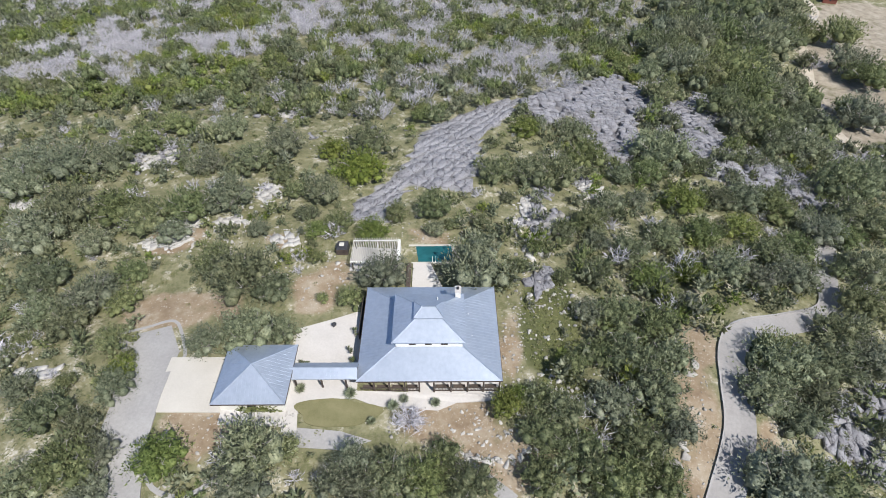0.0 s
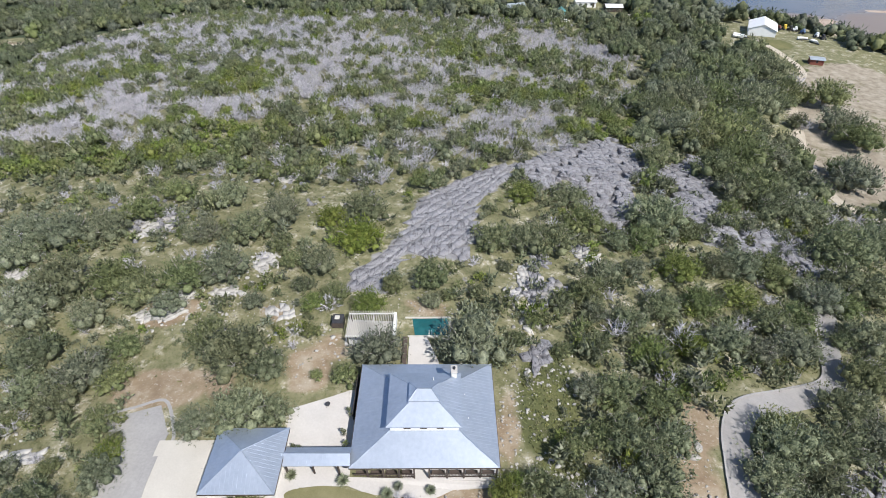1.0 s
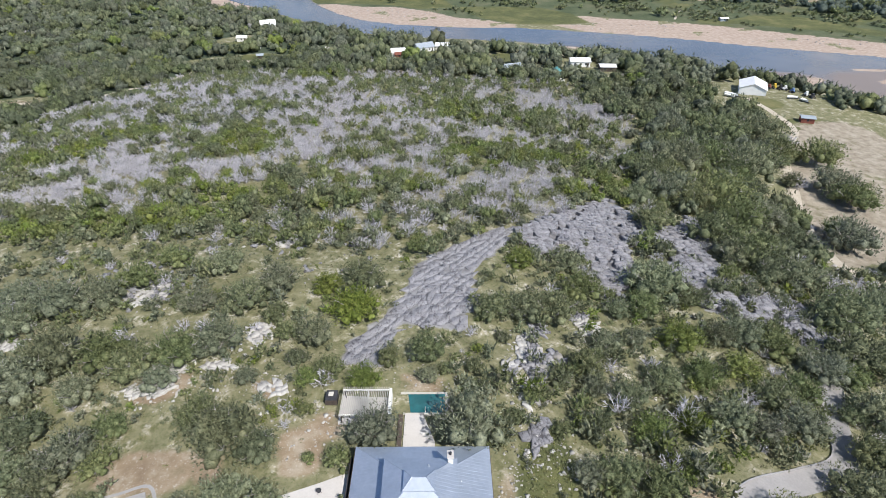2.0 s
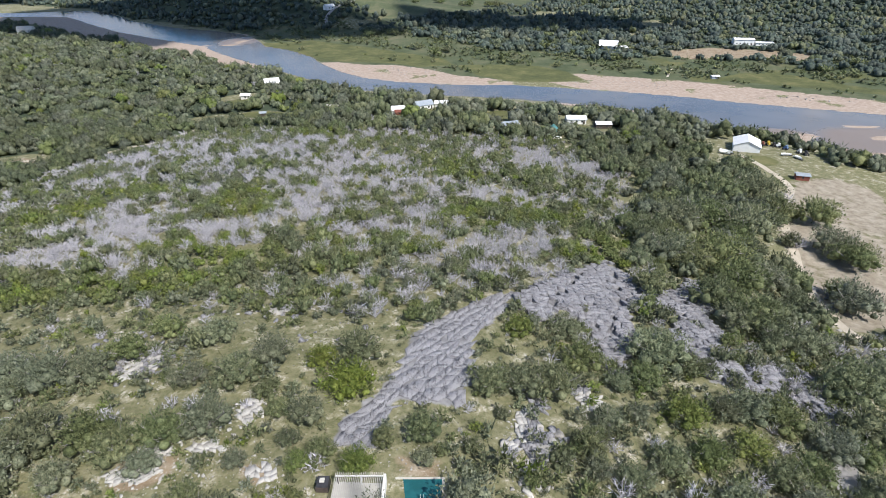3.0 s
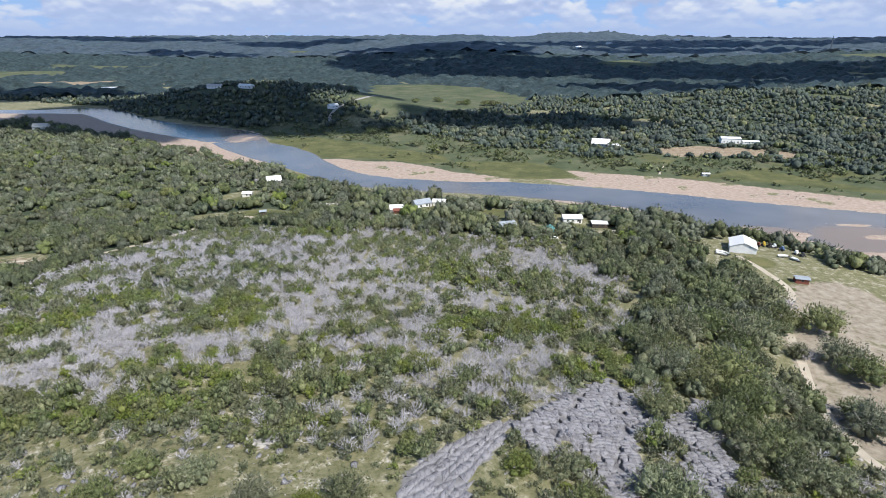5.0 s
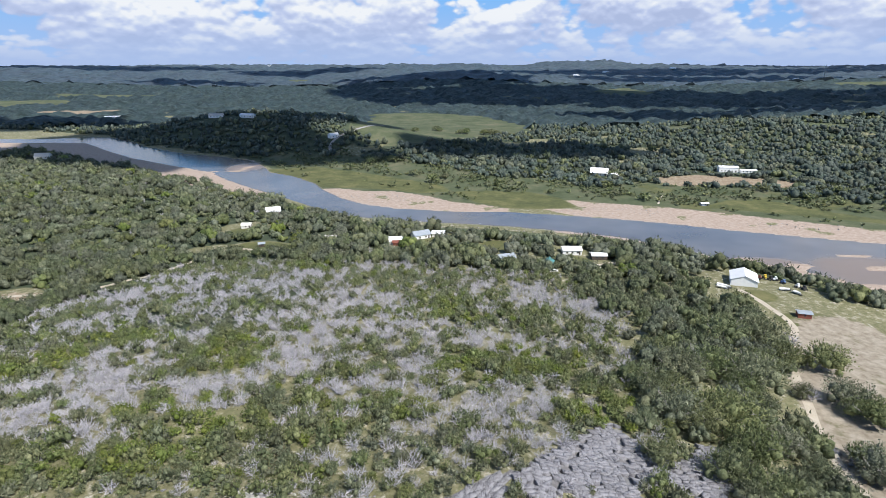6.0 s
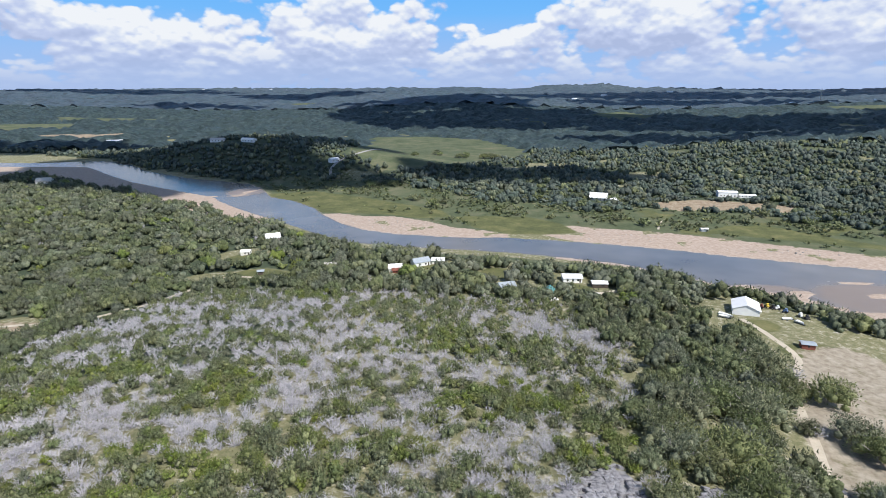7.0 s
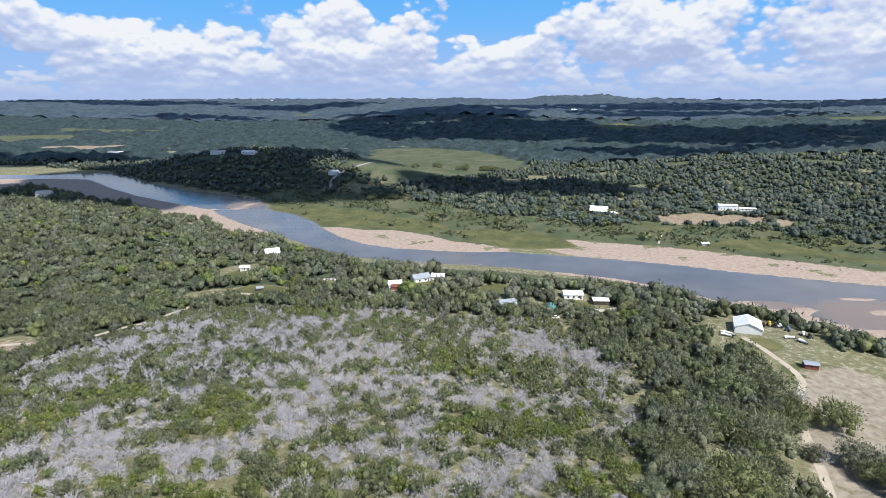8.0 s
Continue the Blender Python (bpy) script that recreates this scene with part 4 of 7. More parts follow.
def build_yard():
    paved("parking_slab", [(-30.9, -10.2), (-23.0, -10.2), (-23.0, -2.9), (-30.9, -2.9)], M_SLABC, "cream concrete parking slab beside the garage", "paving", 0.16)
    paved("parking_joint", [(-30.9, -6.5), (-23.0, -6.5), (-23.0, -6.44), (-30.9, -6.44)], M_CONC, "narrow joint across the parking slab", "paving", 0.166, 0.05)
    paved("courtyard", [(-16.4, -4.5), (-8.2, -4.5), (-8.2, 5.0), (-9.6, 4.8), (-12.6, 3.4), (-16.6, 1.7)], M_PATIO, "pale gravel courtyard between garage and house", "paving", 0.14)
    paved("terrace", [(-15.9, -6.2), (-15.9, -12.4), (-14.2, -12.4), (-14.6, -9.6), (-13.6, -8.3), (-8.4, -7.9), (-6.0, -8.8), (1.2, -9.1), (3.4, -8.0), (8.4, -7.6), (8.4, -6.9), (-8.3, -6.9), (-8.3, -4.6), (-15.9, -4.6)], M_PATIO, "pale stone terrace along the front porch", "paving", 0.09)
    paved("garage_path", [(-23.0, -11.6), (-15.9, -11.6), (-15.9, -9.8), (-23.0, -9.8)], M_PATIO, "pale path under the garage wall", "paving", 0.1)
    paved("street", [(-15.6, -13.9), (-9.2, -14.2), (-6.0, -13.0), (-9.6, -12.0), (-15.6, -11.7)], M_CONC, "grey concrete lane below the lawn", "road", 0.08)
    paved("lane_end", [(1.0, -14.1), (5.5, -15.3), (9.5, -18.6), (8.4, -19.6), (4.6, -16.6), (0.6, -15.2)], M_CONC, "grey concrete lane among the boulders", "road", 0.08)
    # lawn
    n = 40
    pts = []
    for i in range(n):
        a = 2 * math.pi * i / n
        r = 1 + 0.10 * math.sin(3 * a + 0.6) + 0.06 * math.sin(5 * a)
        pts.append((-10.2 + 4.7 * r * math.cos(a), -9.75 + 1.75 * r * math.sin(a)))
    paved("lawn", pts, M_LAWN, "small mown lawn, half dry, before the house", "lawn", 0.13, 0.5)
    # pool
    z = 41.8 - 42.15
    pool = thing("swimming_pool", HOUSE, "narrow rectangular swimming pool with teal water", "swimming pool")
    x0, x1, y0, y1 = -4.2, 3.2, 14.75, 18.1
    bm = boxed(x0 - 0.35, x1 + 0.35, y0 - 0.3, y0, z - 1.0, z + 0.28)
    box(bm, x0 - 0.35, x1 + 0.35, y1, y1 + 0.3, z - 1.0, z + 0.28)
    box(bm, x0 - 0.35, x0, y0, y1, z - 1.0, z + 0.28)
    box(bm, x1, x1 + 0.35, y0, y1, z - 1.0, z + 0.28)
    part("coping", bm, M_GREYWOOD, pool, "pale stone coping")
    part("basin", boxed(x0, x1, y0, y1, z - 1.2, z - 0.9), M_POOL, pool)
    part("water", boxed(x0, x1, y0, y1, z - 0.88, z + 0.2), M_POOL, pool, "teal pool water")
    for k in range(2):
        part("hand_rail", rod(bmesh.new(), (0.35 + 0.4 * k, y0 - 0.1, z + 0.3), (0.35 + 0.4 * k, y0 + 0.5, z + 0.9), 0.03), M_WHITE, pool)
    paved("pool_deck", [(-2.5, 7.1), (1.8, 7.1), (1.75, 10.0), (0.1, 14.4), (-2.45, 14.4)], M_PATIO, "pale stone deck from the house to the pool", "paving", 0.2)
    paved("pergola_deck", [(-11.4, 12.3), (-4.6, 12.3), (-4.6, 17.2), (-11.4, 17.2)], M_PATIO, "pale stone deck under the pergola", "paving", 0.15)
    paved("pool_steps", [(-3.3, 8.2), (-2.7, 8.2), (-2.7, 14.2), (-3.3, 14.2)], M_TIMBER, "dark timber edging beside the pool deck", "edging", 0.35)
    # pergola
    pg = thing("pergola", HOUSE, "whitewashed timber pergola with close slats beside the pool", "pergola")
    for x in (-10.9, -7.7, -4.7):
        for y in (12.6, 16.9):
            part("post", boxed(x - 0.08, x + 0.08, y - 0.08, y + 0.08, -0.35, 2.15), M_TIMBER if x < -10 else M_WHITE, pg)
    for y in (12.6, 16.9):
        part("beam", boxed(-11.2, -4.4, y - 0.07, y + 0.07, 2.13, 2.31), M_WHITE, pg)
    sl = boxed(-0.035, 0.035, 12.2, 17.3, 2.31, 2.42)
    me = None
    for k in range(27):
        x = -11.1 + k * 0.248
        if me is None:
            o = part("slat", sl, M_GREYWOOD, pg)
            me = o.data
        else:
            o = part("slat", me, None, pg)
        o.location.x = x
    # the white wall at the pool's end, and the dark plant box
    wl = part("garden_wall", boxed(-4.72, -4.36, 12.4, 17.5, -0.4, 1.9, bevel=0.03), M_WHITE)
    wl.matrix_basis = HOUSE
    tagged(wl, "white rendered wall between pergola and pool", "garden wall")
    ac = thing("pump_enclosure", HOUSE @ Matrix.Translation((-12.8, 16.4, ground_in_yard(-12.8, 16.4))), "dark slatted enclosure for pool pumps", "enclosure")
    part("box", boxed(-0.8, 0.8, -0.9, 0.9, -0.2, 1.1, bevel=0.03), M_DARK, ac)
    part("lid", boxed(-0.45, 0.25, -0.2, 0.5, 1.1, 1.22, bevel=0.02), M_GREYWOOD, ac)
    for k in range(6):
        part("slat", boxed(-0.84, 0.84, -0.94, -0.9, 0.05 + 0.17 * k, 0.14 + 0.17 * k), M_TIMBER, ac)
    # courtyard things
    for x, y, r in ((-12.1, 2.3, 0.32),):
        t = thing("fire_bowl", HOUSE @ Matrix.Translation((x, y, ground_in_yard(x, y) + 0.14)), "round black fire bowl on the gravel", "fire bowl")
        part("bowl", rod(bmesh.new(), (0, 0, 0.18), (0, 0, 0.5), 0.2, 14, r), M_DARK, t)
        for k in range(3):
            a = 2.1 * k
            part("leg", rod(bmesh.new(), (0.2 * math.cos(a), 0.2 * math.sin(a), 0.22), (0.28 * math.cos(a), 0.28 * math.sin(a), 0), 0.02), M_DARK, t)
    for k, (x, y) in enumerate(((-9.5, -1.7), (-9.1, -3.2), (-9.3, 1.2), (-14.9, -3.9), (-14.4, -4.0))):
        z = ground_in_yard(x, y) + 0.14
        t = thing("potted_plant", HOUSE @ Matrix.Translation((x, y, z)), "leafy plant in a pale clay pot", "potted plant", "pots in the courtyard")
        part("pot", rod(bmesh.new(), (0, 0, 0), (0, 0, 0.42), 0.17, 12, 0.26), M_PATIO, t)
        me = mesh_of("leaves", *crown(300 + k, 3, 160, 0.16, 1, 1.0, 0.6), M_OAK)
        o = part("leaves", me, None, t)
        o.matrix_basis = Matrix.Translation((0, 0, 0.32)) @ Matrix.Diagonal((0.5, 0.5, 0.7, 1))
    sc = part("screen", boxed(-8.75, -8.6, 0.4, 6.6, -0.2, 1.9), M_TIMBER)
    sc.matrix_basis = HOUSE
    tagged(sc, "dark timber screen beside the courtyard", "screen")


def build_kerb():
    """A low kerb along the upper side of the road."""
    bm = bmesh.new()
    prev = None
    for i, r in enumerate(ROAD_ROWS[2:-14]):
        a, b = Vector(r[0]), Vector(r[1])
        d = (a - b).normalized()
        ring = [bm.verts.new(p) for p in (a + Vector((0, 0, -0.5)), a + Vector((0, 0, 0.22)), a + d * 0.22 + Vector((0, 0, 0.22)), a + d * 0.22 + Vector((0, 0, -0.5)))]
        if prev:
            for k in range(3):
                bm.faces.new((prev[k], prev[k + 1], ring[k + 1], ring[k]))
        prev = ring
    bmesh.ops.recalc_face_normals(bm, faces=bm.faces)
    tagged(part("kerb", bm, M_CONC), "low weathered concrete kerb along the road", "kerb", kind="structure")


M_LAWN = surface("lawn_grass", (0.125, 0.122, 0.055), (0.225, 0.205, 0.11), 0.5, 9.0, 0.95, relief=0.04)


# ---------------------------------------------------------------- buildings by the river and across it
def gable(parent, w, d, z0, z1, material, over=0.45, thick=0.14):
    """A gable roof over a w by d plan, ridge along x."""
    w2, d2 = w / 2 + over, d / 2 + over
    drop = (z1 - z0) / (d / 2) * over
    for s in (-1, 1):
        pts = [(-w2 * -s, s * d2, z0 - drop), (w2 * -s, s * d2, z0 - drop), (w2 * -s, 0, z1), (-w2 * -s, 0, z1)]
        roof_slope(parent, pts, "roof_slope", 0, material, thick)


def cottage(x, y, turn, w, d, tall, rise, wall, roof, label, category="cottage", doors=1, wins=3, porch=0.0, group="", sink=0.0):
    z = float(height(x, y)) - sink
    c = thing(category.replace(" ", "_"), Matrix.Translation((x, y, z)) @ Matrix.Rotation(radians(turn), 4, "Z"), label, category, group)
    bm = boxed(-w / 2, w / 2, -d / 2, d / 2, -1.2, tall)
    for s in (-1, 1):
        v = [bm.verts.new(p) for p in ((s * w / 2, -d / 2, tall), (s * w / 2, d / 2, tall), (s * w / 2, 0, tall + rise - 0.1))]
        bm.faces.new(v if s > 0 else v[::-1])
    part("wall", bm, wall, c)
    gable(c, w, d, tall, tall + rise, roof)
    for k in range(wins):
        window(c, -w / 2 + w * (k + 0.8) / (wins + 0.6), -d / 2, 0.9, min(1.1, w * 0.14), 1.1, "s")
    window(c, w / 2, 0, 0.9, 1.0, 1.1, "e")
    if doors:
        door(c, w / 2 - w * 0.12, -d / 2, 0.05, 0.95, 2.05, "s", M_TIMBER)
    if porch:
        roof_slope(c, [(-w / 2, -d / 2 - porch, tall - 0.45), (w / 2, -d / 2 - porch, tall - 0.45), (w / 2, -d / 2, tall), (-w / 2, -d / 2, tall)], "porch_roof", 0, roof, 0.1)
        for k in range(4):
            px = -w / 2 + 0.2 + (w - 0.4) * k / 3
            part("post", boxed(px - 0.07, px + 0.07, -d / 2 - porch + 0.1, -d / 2 - porch + 0.24, -0.6, tall - 0.45), M_WHITE, c)
    return c


M_WROOF = surface("white_metal_roof", (0.66, 0.66, 0.66), (0.80, 0.80, 0.80), 0.3, 3.0, 0.5, relief=0.0)
cottage(124, 291, 72, 13, 12, 3.3, 2.4, M_WHITE, M_WROOF, "large white metal barn with a low gable roof", "barn", 1, 4)
cottage(-63, 335, 15, 8, 7, 2.8, 1.8, M_WHITE, M_WROOF, "white riverside cottage with a pale roof", wins=2, group="riverside cottages")
cottage(-61.5, 331, 12, 5, 4.5, 2.2, 0.9, M_RED, M_RED, "rust-red metal shed in front of a white cottage", "shed", 1, 1)
cottage(-50, 352, 35, 11, 7, 3.0, 2.0, M_WHITE, M_BLUEGREY, "white cottage with a blue-grey roof among trees", wins=2, group="riverside cottages")
cottage(-39, 357, 0, 8, 6, 2.8, 1.3, M_WALL, M_WROOF, "cream cottage with a pale roof among trees", wins=2, group="riverside cottages")
cottage(4.4, 304.5, 25, 9, 7, 2.7, 2.0, M_WHITE, M_BLUEGREY, "white cottage with a hipped blue-grey roof", wins=3, porch=2.0, group="riverside cottages")
cottage(27.5, 301.5, 80, 6.5, 5, 2.6, 1.9, M_RED, M_TEAL, "small brick cabin with a teal metal roof", "cabin", 1, 1)
cottage(43, 332, 5, 11, 8, 2.9, 1.2, M_WHITE, M_WROOF, "white cottage with a wide pale flat-pitched roof", wins=3, group="riverside cottages")
# a closed box: its dark walls stand in for the shade inside the carport
cottage(57.5, 323.5, 4, 8.5, 6, 2.6, 0.8, M_TIMBER, M_WROOF, "carport with a cream roof, dark walls standing for its shaded inside", "carport", 0, 2)
cottage(-168, 399, 30, 10, 8, 3.0, 2.6, M_WALL, M_WROOF, "cream cottage with a steep pale roof in the woods", wins=2, group="riverside cottages")
cottage(-169, 357, 10, 6, 5, 2.4, 1.0, M_WALL, M_WALL, "small cream hut on a lawn", "hut", 1, 1)
cottage(-104, 336, 0, 7, 5, 2.4, 1.0, M_WALL, M_PATIO, "low brown-roofed hut among trees", "hut", 1, 1)
cottage(-141, 317, 20, 3.5, 3, 2.2, 0.6, M_TIMBER, M_BLUEGREY, "dark garden shed on dry grass", "shed", 0, 1)
cottage(133, 250, -10, 5.2, 3.6, 2.3, 0.35, M_RED, M_BLUEGREY, "low red livestock shed with a grey metal roof", "shed", 0, 1)
cottage(104, 612, -12, 18, 11, 3.4, 4.0, M_WHITE, M_WROOF, "white farmhouse with a high pale roof", "farmhouse", 1, 4, 2.5)
cottage(117, 600, 30, 8, 7, 2.8, 2.0, M_WHITE, M_WROOF, "white outbuilding beside the farmhouse", "outbuilding", 1, 2)
cottage(240, 628, -4, 19, 9, 5.2, 1.2, M_WHITE, M_WROOF, "long white metal farm shed", "barn", 1, 5)
cottage(259, 624, -4, 16, 7, 2.8, 0.8, M_WHITE, M_WROOF, "low white lean-to beside a farm shed", "shed", 0, 4)
cottage(174.5, 498, 5, 6, 4, 2.2, 0.6, M_BLUEGREY, M_WROOF, "pale pump house on the grass bank", "hut", 1, 1)
cottage(-228, 752, 50, 13, 8, 3.2, 2.4, M_WHITE, M_WROOF, "white house beneath the wooded bluff", "house", 1, 2)
cottage(-453, 868, 10, 22, 10, 3.4, 2.4, M_WHITE, M_PATIO, "pale house on top of the wooded bluff", "house", 1, 4, sink=-0.5)
cottage(-395, 855, -15, 24, 9, 3.4, 2.2, M_WHITE, M_WROOF, "white-roofed house on the bluff's edge", "house", 1, 4, sink=-0.5)
cottage(-558, 634, 20, 16, 11, 3.0, 3.6, M_WALL, M_GREYWOOD, "pale house with a large grey hipped roof in the woods", "house", 1, 3, sink=-1)
cottage(-790, 1108, 25, 60, 16, 4.0, 2.0, M_WHITE, M_WROOF, "long white farm sheds beyond the river", "barn", 1, 6)
for k in range(7):
    cottage(-2230 + 95 * k, 3800 + 62 * k, 5 * k - 25, 62 + 14 * (k % 3), 20, 5 + 2 * (k % 2), 2, M_WHITE, M_WROOF, "pale distant town building on the skyline", "building", 0, 3, group="far town", sink=-3)
for k, (x, y) in enumerate(((1480, 2450), (1560, 2500), (1660, 2430), (1750, 2520), (1120, 2280), (1090, 2300), (-80, 3000), (350, 2900), (560, 3300), (1000, 3600))):
    cottage(x, y, 17 * k, 34, 16, 6, 4, M_WHITE, M_WROOF, "pale distant house among woods", "house", 0, 3, group="far houses", sink=-8)


def build_car(x, y, turn, body, label):
    z = float(height(x, y))
    c = thing("car", Matrix.Translation((x, y, z)) @ Matrix.Rotation(radians(turn), 4, "Z"), label, "car", "parked cars")
    bm = boxed(-2.2, 2.2, -0.88, 0.88, 0.35, 0.95, bevel=0.12)
    part("body", bm, body, c)
    bm = bmesh.new()
    solid(bm, [(-1.0, -0.72, 1.5), (0.8, -0.72, 1.5), (0.8, 0.72, 1.5), (-1.0, 0.72, 1.5)], 0.05)
    part("roof", bm, body, c)
    bm = boxed(-1.5, 1.3, -0.8, 0.8, 0.95, 1.0)
    for s in (-1, 1):
        v = [bm.verts.new(p) for p in ((-1.5, s * 0.82, 0.97), (1.3, s * 0.82, 0.97), (0.8, s * 0.72, 1.47), (-1.0, s * 0.72, 1.47))]
        bm.faces.new(v)
    for e, t in ((-1.5, -1.0), (1.3, 0.8)):
        v = [bm.verts.new(p) for p in ((e, -0.82, 0.97), (e, 0.82, 0.97), (t, 0.72, 1.47), (t, -0.72, 1.47))]
        bm.faces.new(v)
    part("window", bm, M_GLASS, c)
    for px in (-1.35, 1.35):
        for py in (-0.85, 0.85):
            w = part("wheel", rod(bmesh.new(), (px, py - 0.1, 0.33), (px, py + 0.1, 0.33), 0.33, 12), M_DARK, c)
            part("rim", rod(bmesh.new(), (px, py - 0.11, 0.33), (px, py + 0.11, 0.33), 0.18, 10), M_WHITE, w)


build_car(53, 308, 20, M_WHITE, "white car parked on a sandy yard")
build_car(57.5, 303.5, -30, M_WHITE, "white pickup parked beside a dirt drive")
build_car(79, 318, 40, M_DARK, "dark car parked under riverside trees")
build_car(29.5, 292, 10, M_WHITE, "small white trailer car by the cabin")


def build_yard_junk():
    """Boats, trailers and machines standing about the barn."""
    rng = np.random.default_rng(5)
    for k, (x, y, turn, ln) in enumerate(((139, 280, 5, 4.6), (142.5, 276, -62, 4.2), (112, 284, -35, 6.5), (110.5, 281.5, -30, 5.0))):
        z = float(height(x, y))
        b = thing("boat", Matrix.Translation((x, y, z)) @ Matrix.Rotation(radians(turn), 4, "Z"), "white open boat on a low trailer", "boat", "boats by the barn")
        bm = bmesh.new()
        rings = []
        for i in range(7):
            s = i / 6
            w = 1.0 * (1 - max(0, s - 0.45) ** 1.6 * 2.5)
            px = -ln / 2 + ln * s
            rings.append([bm.verts.new(p) for p in ((px, -w, 1.25), (px, -w * 0.6, 0.5), (px, w * 0.6, 0.5), (px, w, 1.25), (px, w * 0.85, 1.2), (px, 0, 0.75), (px, -w * 0.85, 1.2))])
        for p, q in zip(rings[:-1], rings[1:]):
            for j in range(7):
                bm.faces.new((p[j], p[(j + 1) % 7], q[(j + 1) % 7], q[j]))
        bm.faces.new(rings[0][::-1])
        bm.faces.new(rings[-1])
        bmesh.ops.recalc_face_normals(bm, faces=bm.faces)
        part("hull", bm, M_WHITE, b)
        part("trailer", boxed(-ln / 2, ln / 2 + 0.8, -0.5, 0.5, 0.35, 0.5), M_DARK, b)
        for s in (-0.8, 0.8):
            part("wheel", rod(bmesh.new(), (-0.6, s - 0.1, 0.3), (-0.6, s + 0.1, 0.3), 0.3, 10), M_DARK, b)
    for k, (x, y, mat_, nm) in enumerate(((137.5, 297.5, M_YELLOW, "yellow"), (139.5, 295.5, M_DARK, "black"), (141.5, 296, M_WHITE, "white"), (147, 285, M_WHITE, "white"), (149, 282, M_DARK, "black"), (143, 291, M_BLUE, "blue"), (134, 297, M_RED, "rusty"))):
        z = float(height(x, y))
        t = thing("tractor", Matrix.Translation((x, y, z)) @ Matrix.Rotation(rng.uniform(0, 6), 4, "Z"), nm + " farm machine standing idle by the barn", "farm machine", "machines by the barn")
        part("engine", boxed(-1.3, 0.9, -0.5, 0.5, 0.6, 1.5, bevel=0.1), mat_, t)
        part("cab", boxed(-0.9, 0.1, -0.6, 0.6, 1.5, 2.4, bevel=0.08), mat_, t)
        for px, r in ((-0.8, 0.65), (0.8, 0.4)):
            for s in (-0.75, 0.75):
                part("wheel", rod(bmesh.new(), (px, s - 0.15, r), (px, s + 0.15, r), r, 12), M_DARK, t)


build_yard_junk()


def build_mast():
    x, y = 1290, 2500
    z = float(height(x, y))
    m = thing("radio_mast", Matrix.Translation((x, y, z)), "tall slender lattice radio mast on a hill", "mast")
    for k in range(3):
        a = 2.094 * k
        part("leg", rod(bmesh.new(), (2.4 * math.cos(a), 2.4 * math.sin(a), -4), (0.5 * math.cos(a), 0.5 * math.sin(a), 62), 0.7, 4), M_GREYWOOD, m)
    for k in range(9):
        part("brace", rod(bmesh.new(), (-2 + 0.16 * k, -1, 6 * k), (2 - 0.16 * k, 1, 6 * k + 5), 0.3, 4), M_GREYWOOD, m)


build_mast()
ribbon("dirt_road", [(104, 121), (96, 119.5), (90, 119.8), (87.2, 124), (87.2, 131), (88.3, 141), (90.5, 150), (92.5, 160), (96, 172), (100, 186), (106, 204), (115, 222), (124, 240), (122, 262), (118, 280)], 2.8, M_TRACK, "pale dirt track past the clearing", "track", 0.05)
ribbon("dirt_road", [(-240, 230), (-222, 236), (-203, 232), (-189, 247), (-173, 283), (-160, 308), (-134, 311), (-120, 326)], 2.6, M_TRACK, "pale dirt track along the wood's edge", "track", 0.05)
ribbon("dirt_road", [(45, 309), (58, 312), (70, 318), (84, 326), (98, 330)], 4.0, M_TRACK, "sandy yard between riverside cottages", "track", 0.05)
ribbon("dirt_road", [(137, 500), (142, 515), (148, 531)], 1.8, M_TRACK, "pale track from farm to river bank", "track", 0.05)
ribbon("dirt_road", [(-214, 700), (-226, 728), (-222, 752), (-206, 772), (-190, 800), (-178, 850)], 4.0, M_CONC, "grey lane below the bluff", "track", 0.08)


# ---------------------------------------------------------------- plants: shapes as arrays, shared by near trees and far woods
def ball(level):
    bm = bmesh.new()
    bmesh.ops.create_icosphere(bm, subdivisions=level, radius=1.0)
    bm.verts.ensure_lookup_table()
    v = np.array([p.co[:] for p in bm.verts])
    t = np.array([[q.index for q in f.verts] for f in bm.faces])
    bm.free()
    return v, t


BALLS = {1: ball(1), 2: ball(2)}


def unit(rng, n):
    v = rng.normal(size=(n, 3))
    return v / np.linalg.norm(v, axis=1, keepdims=True)


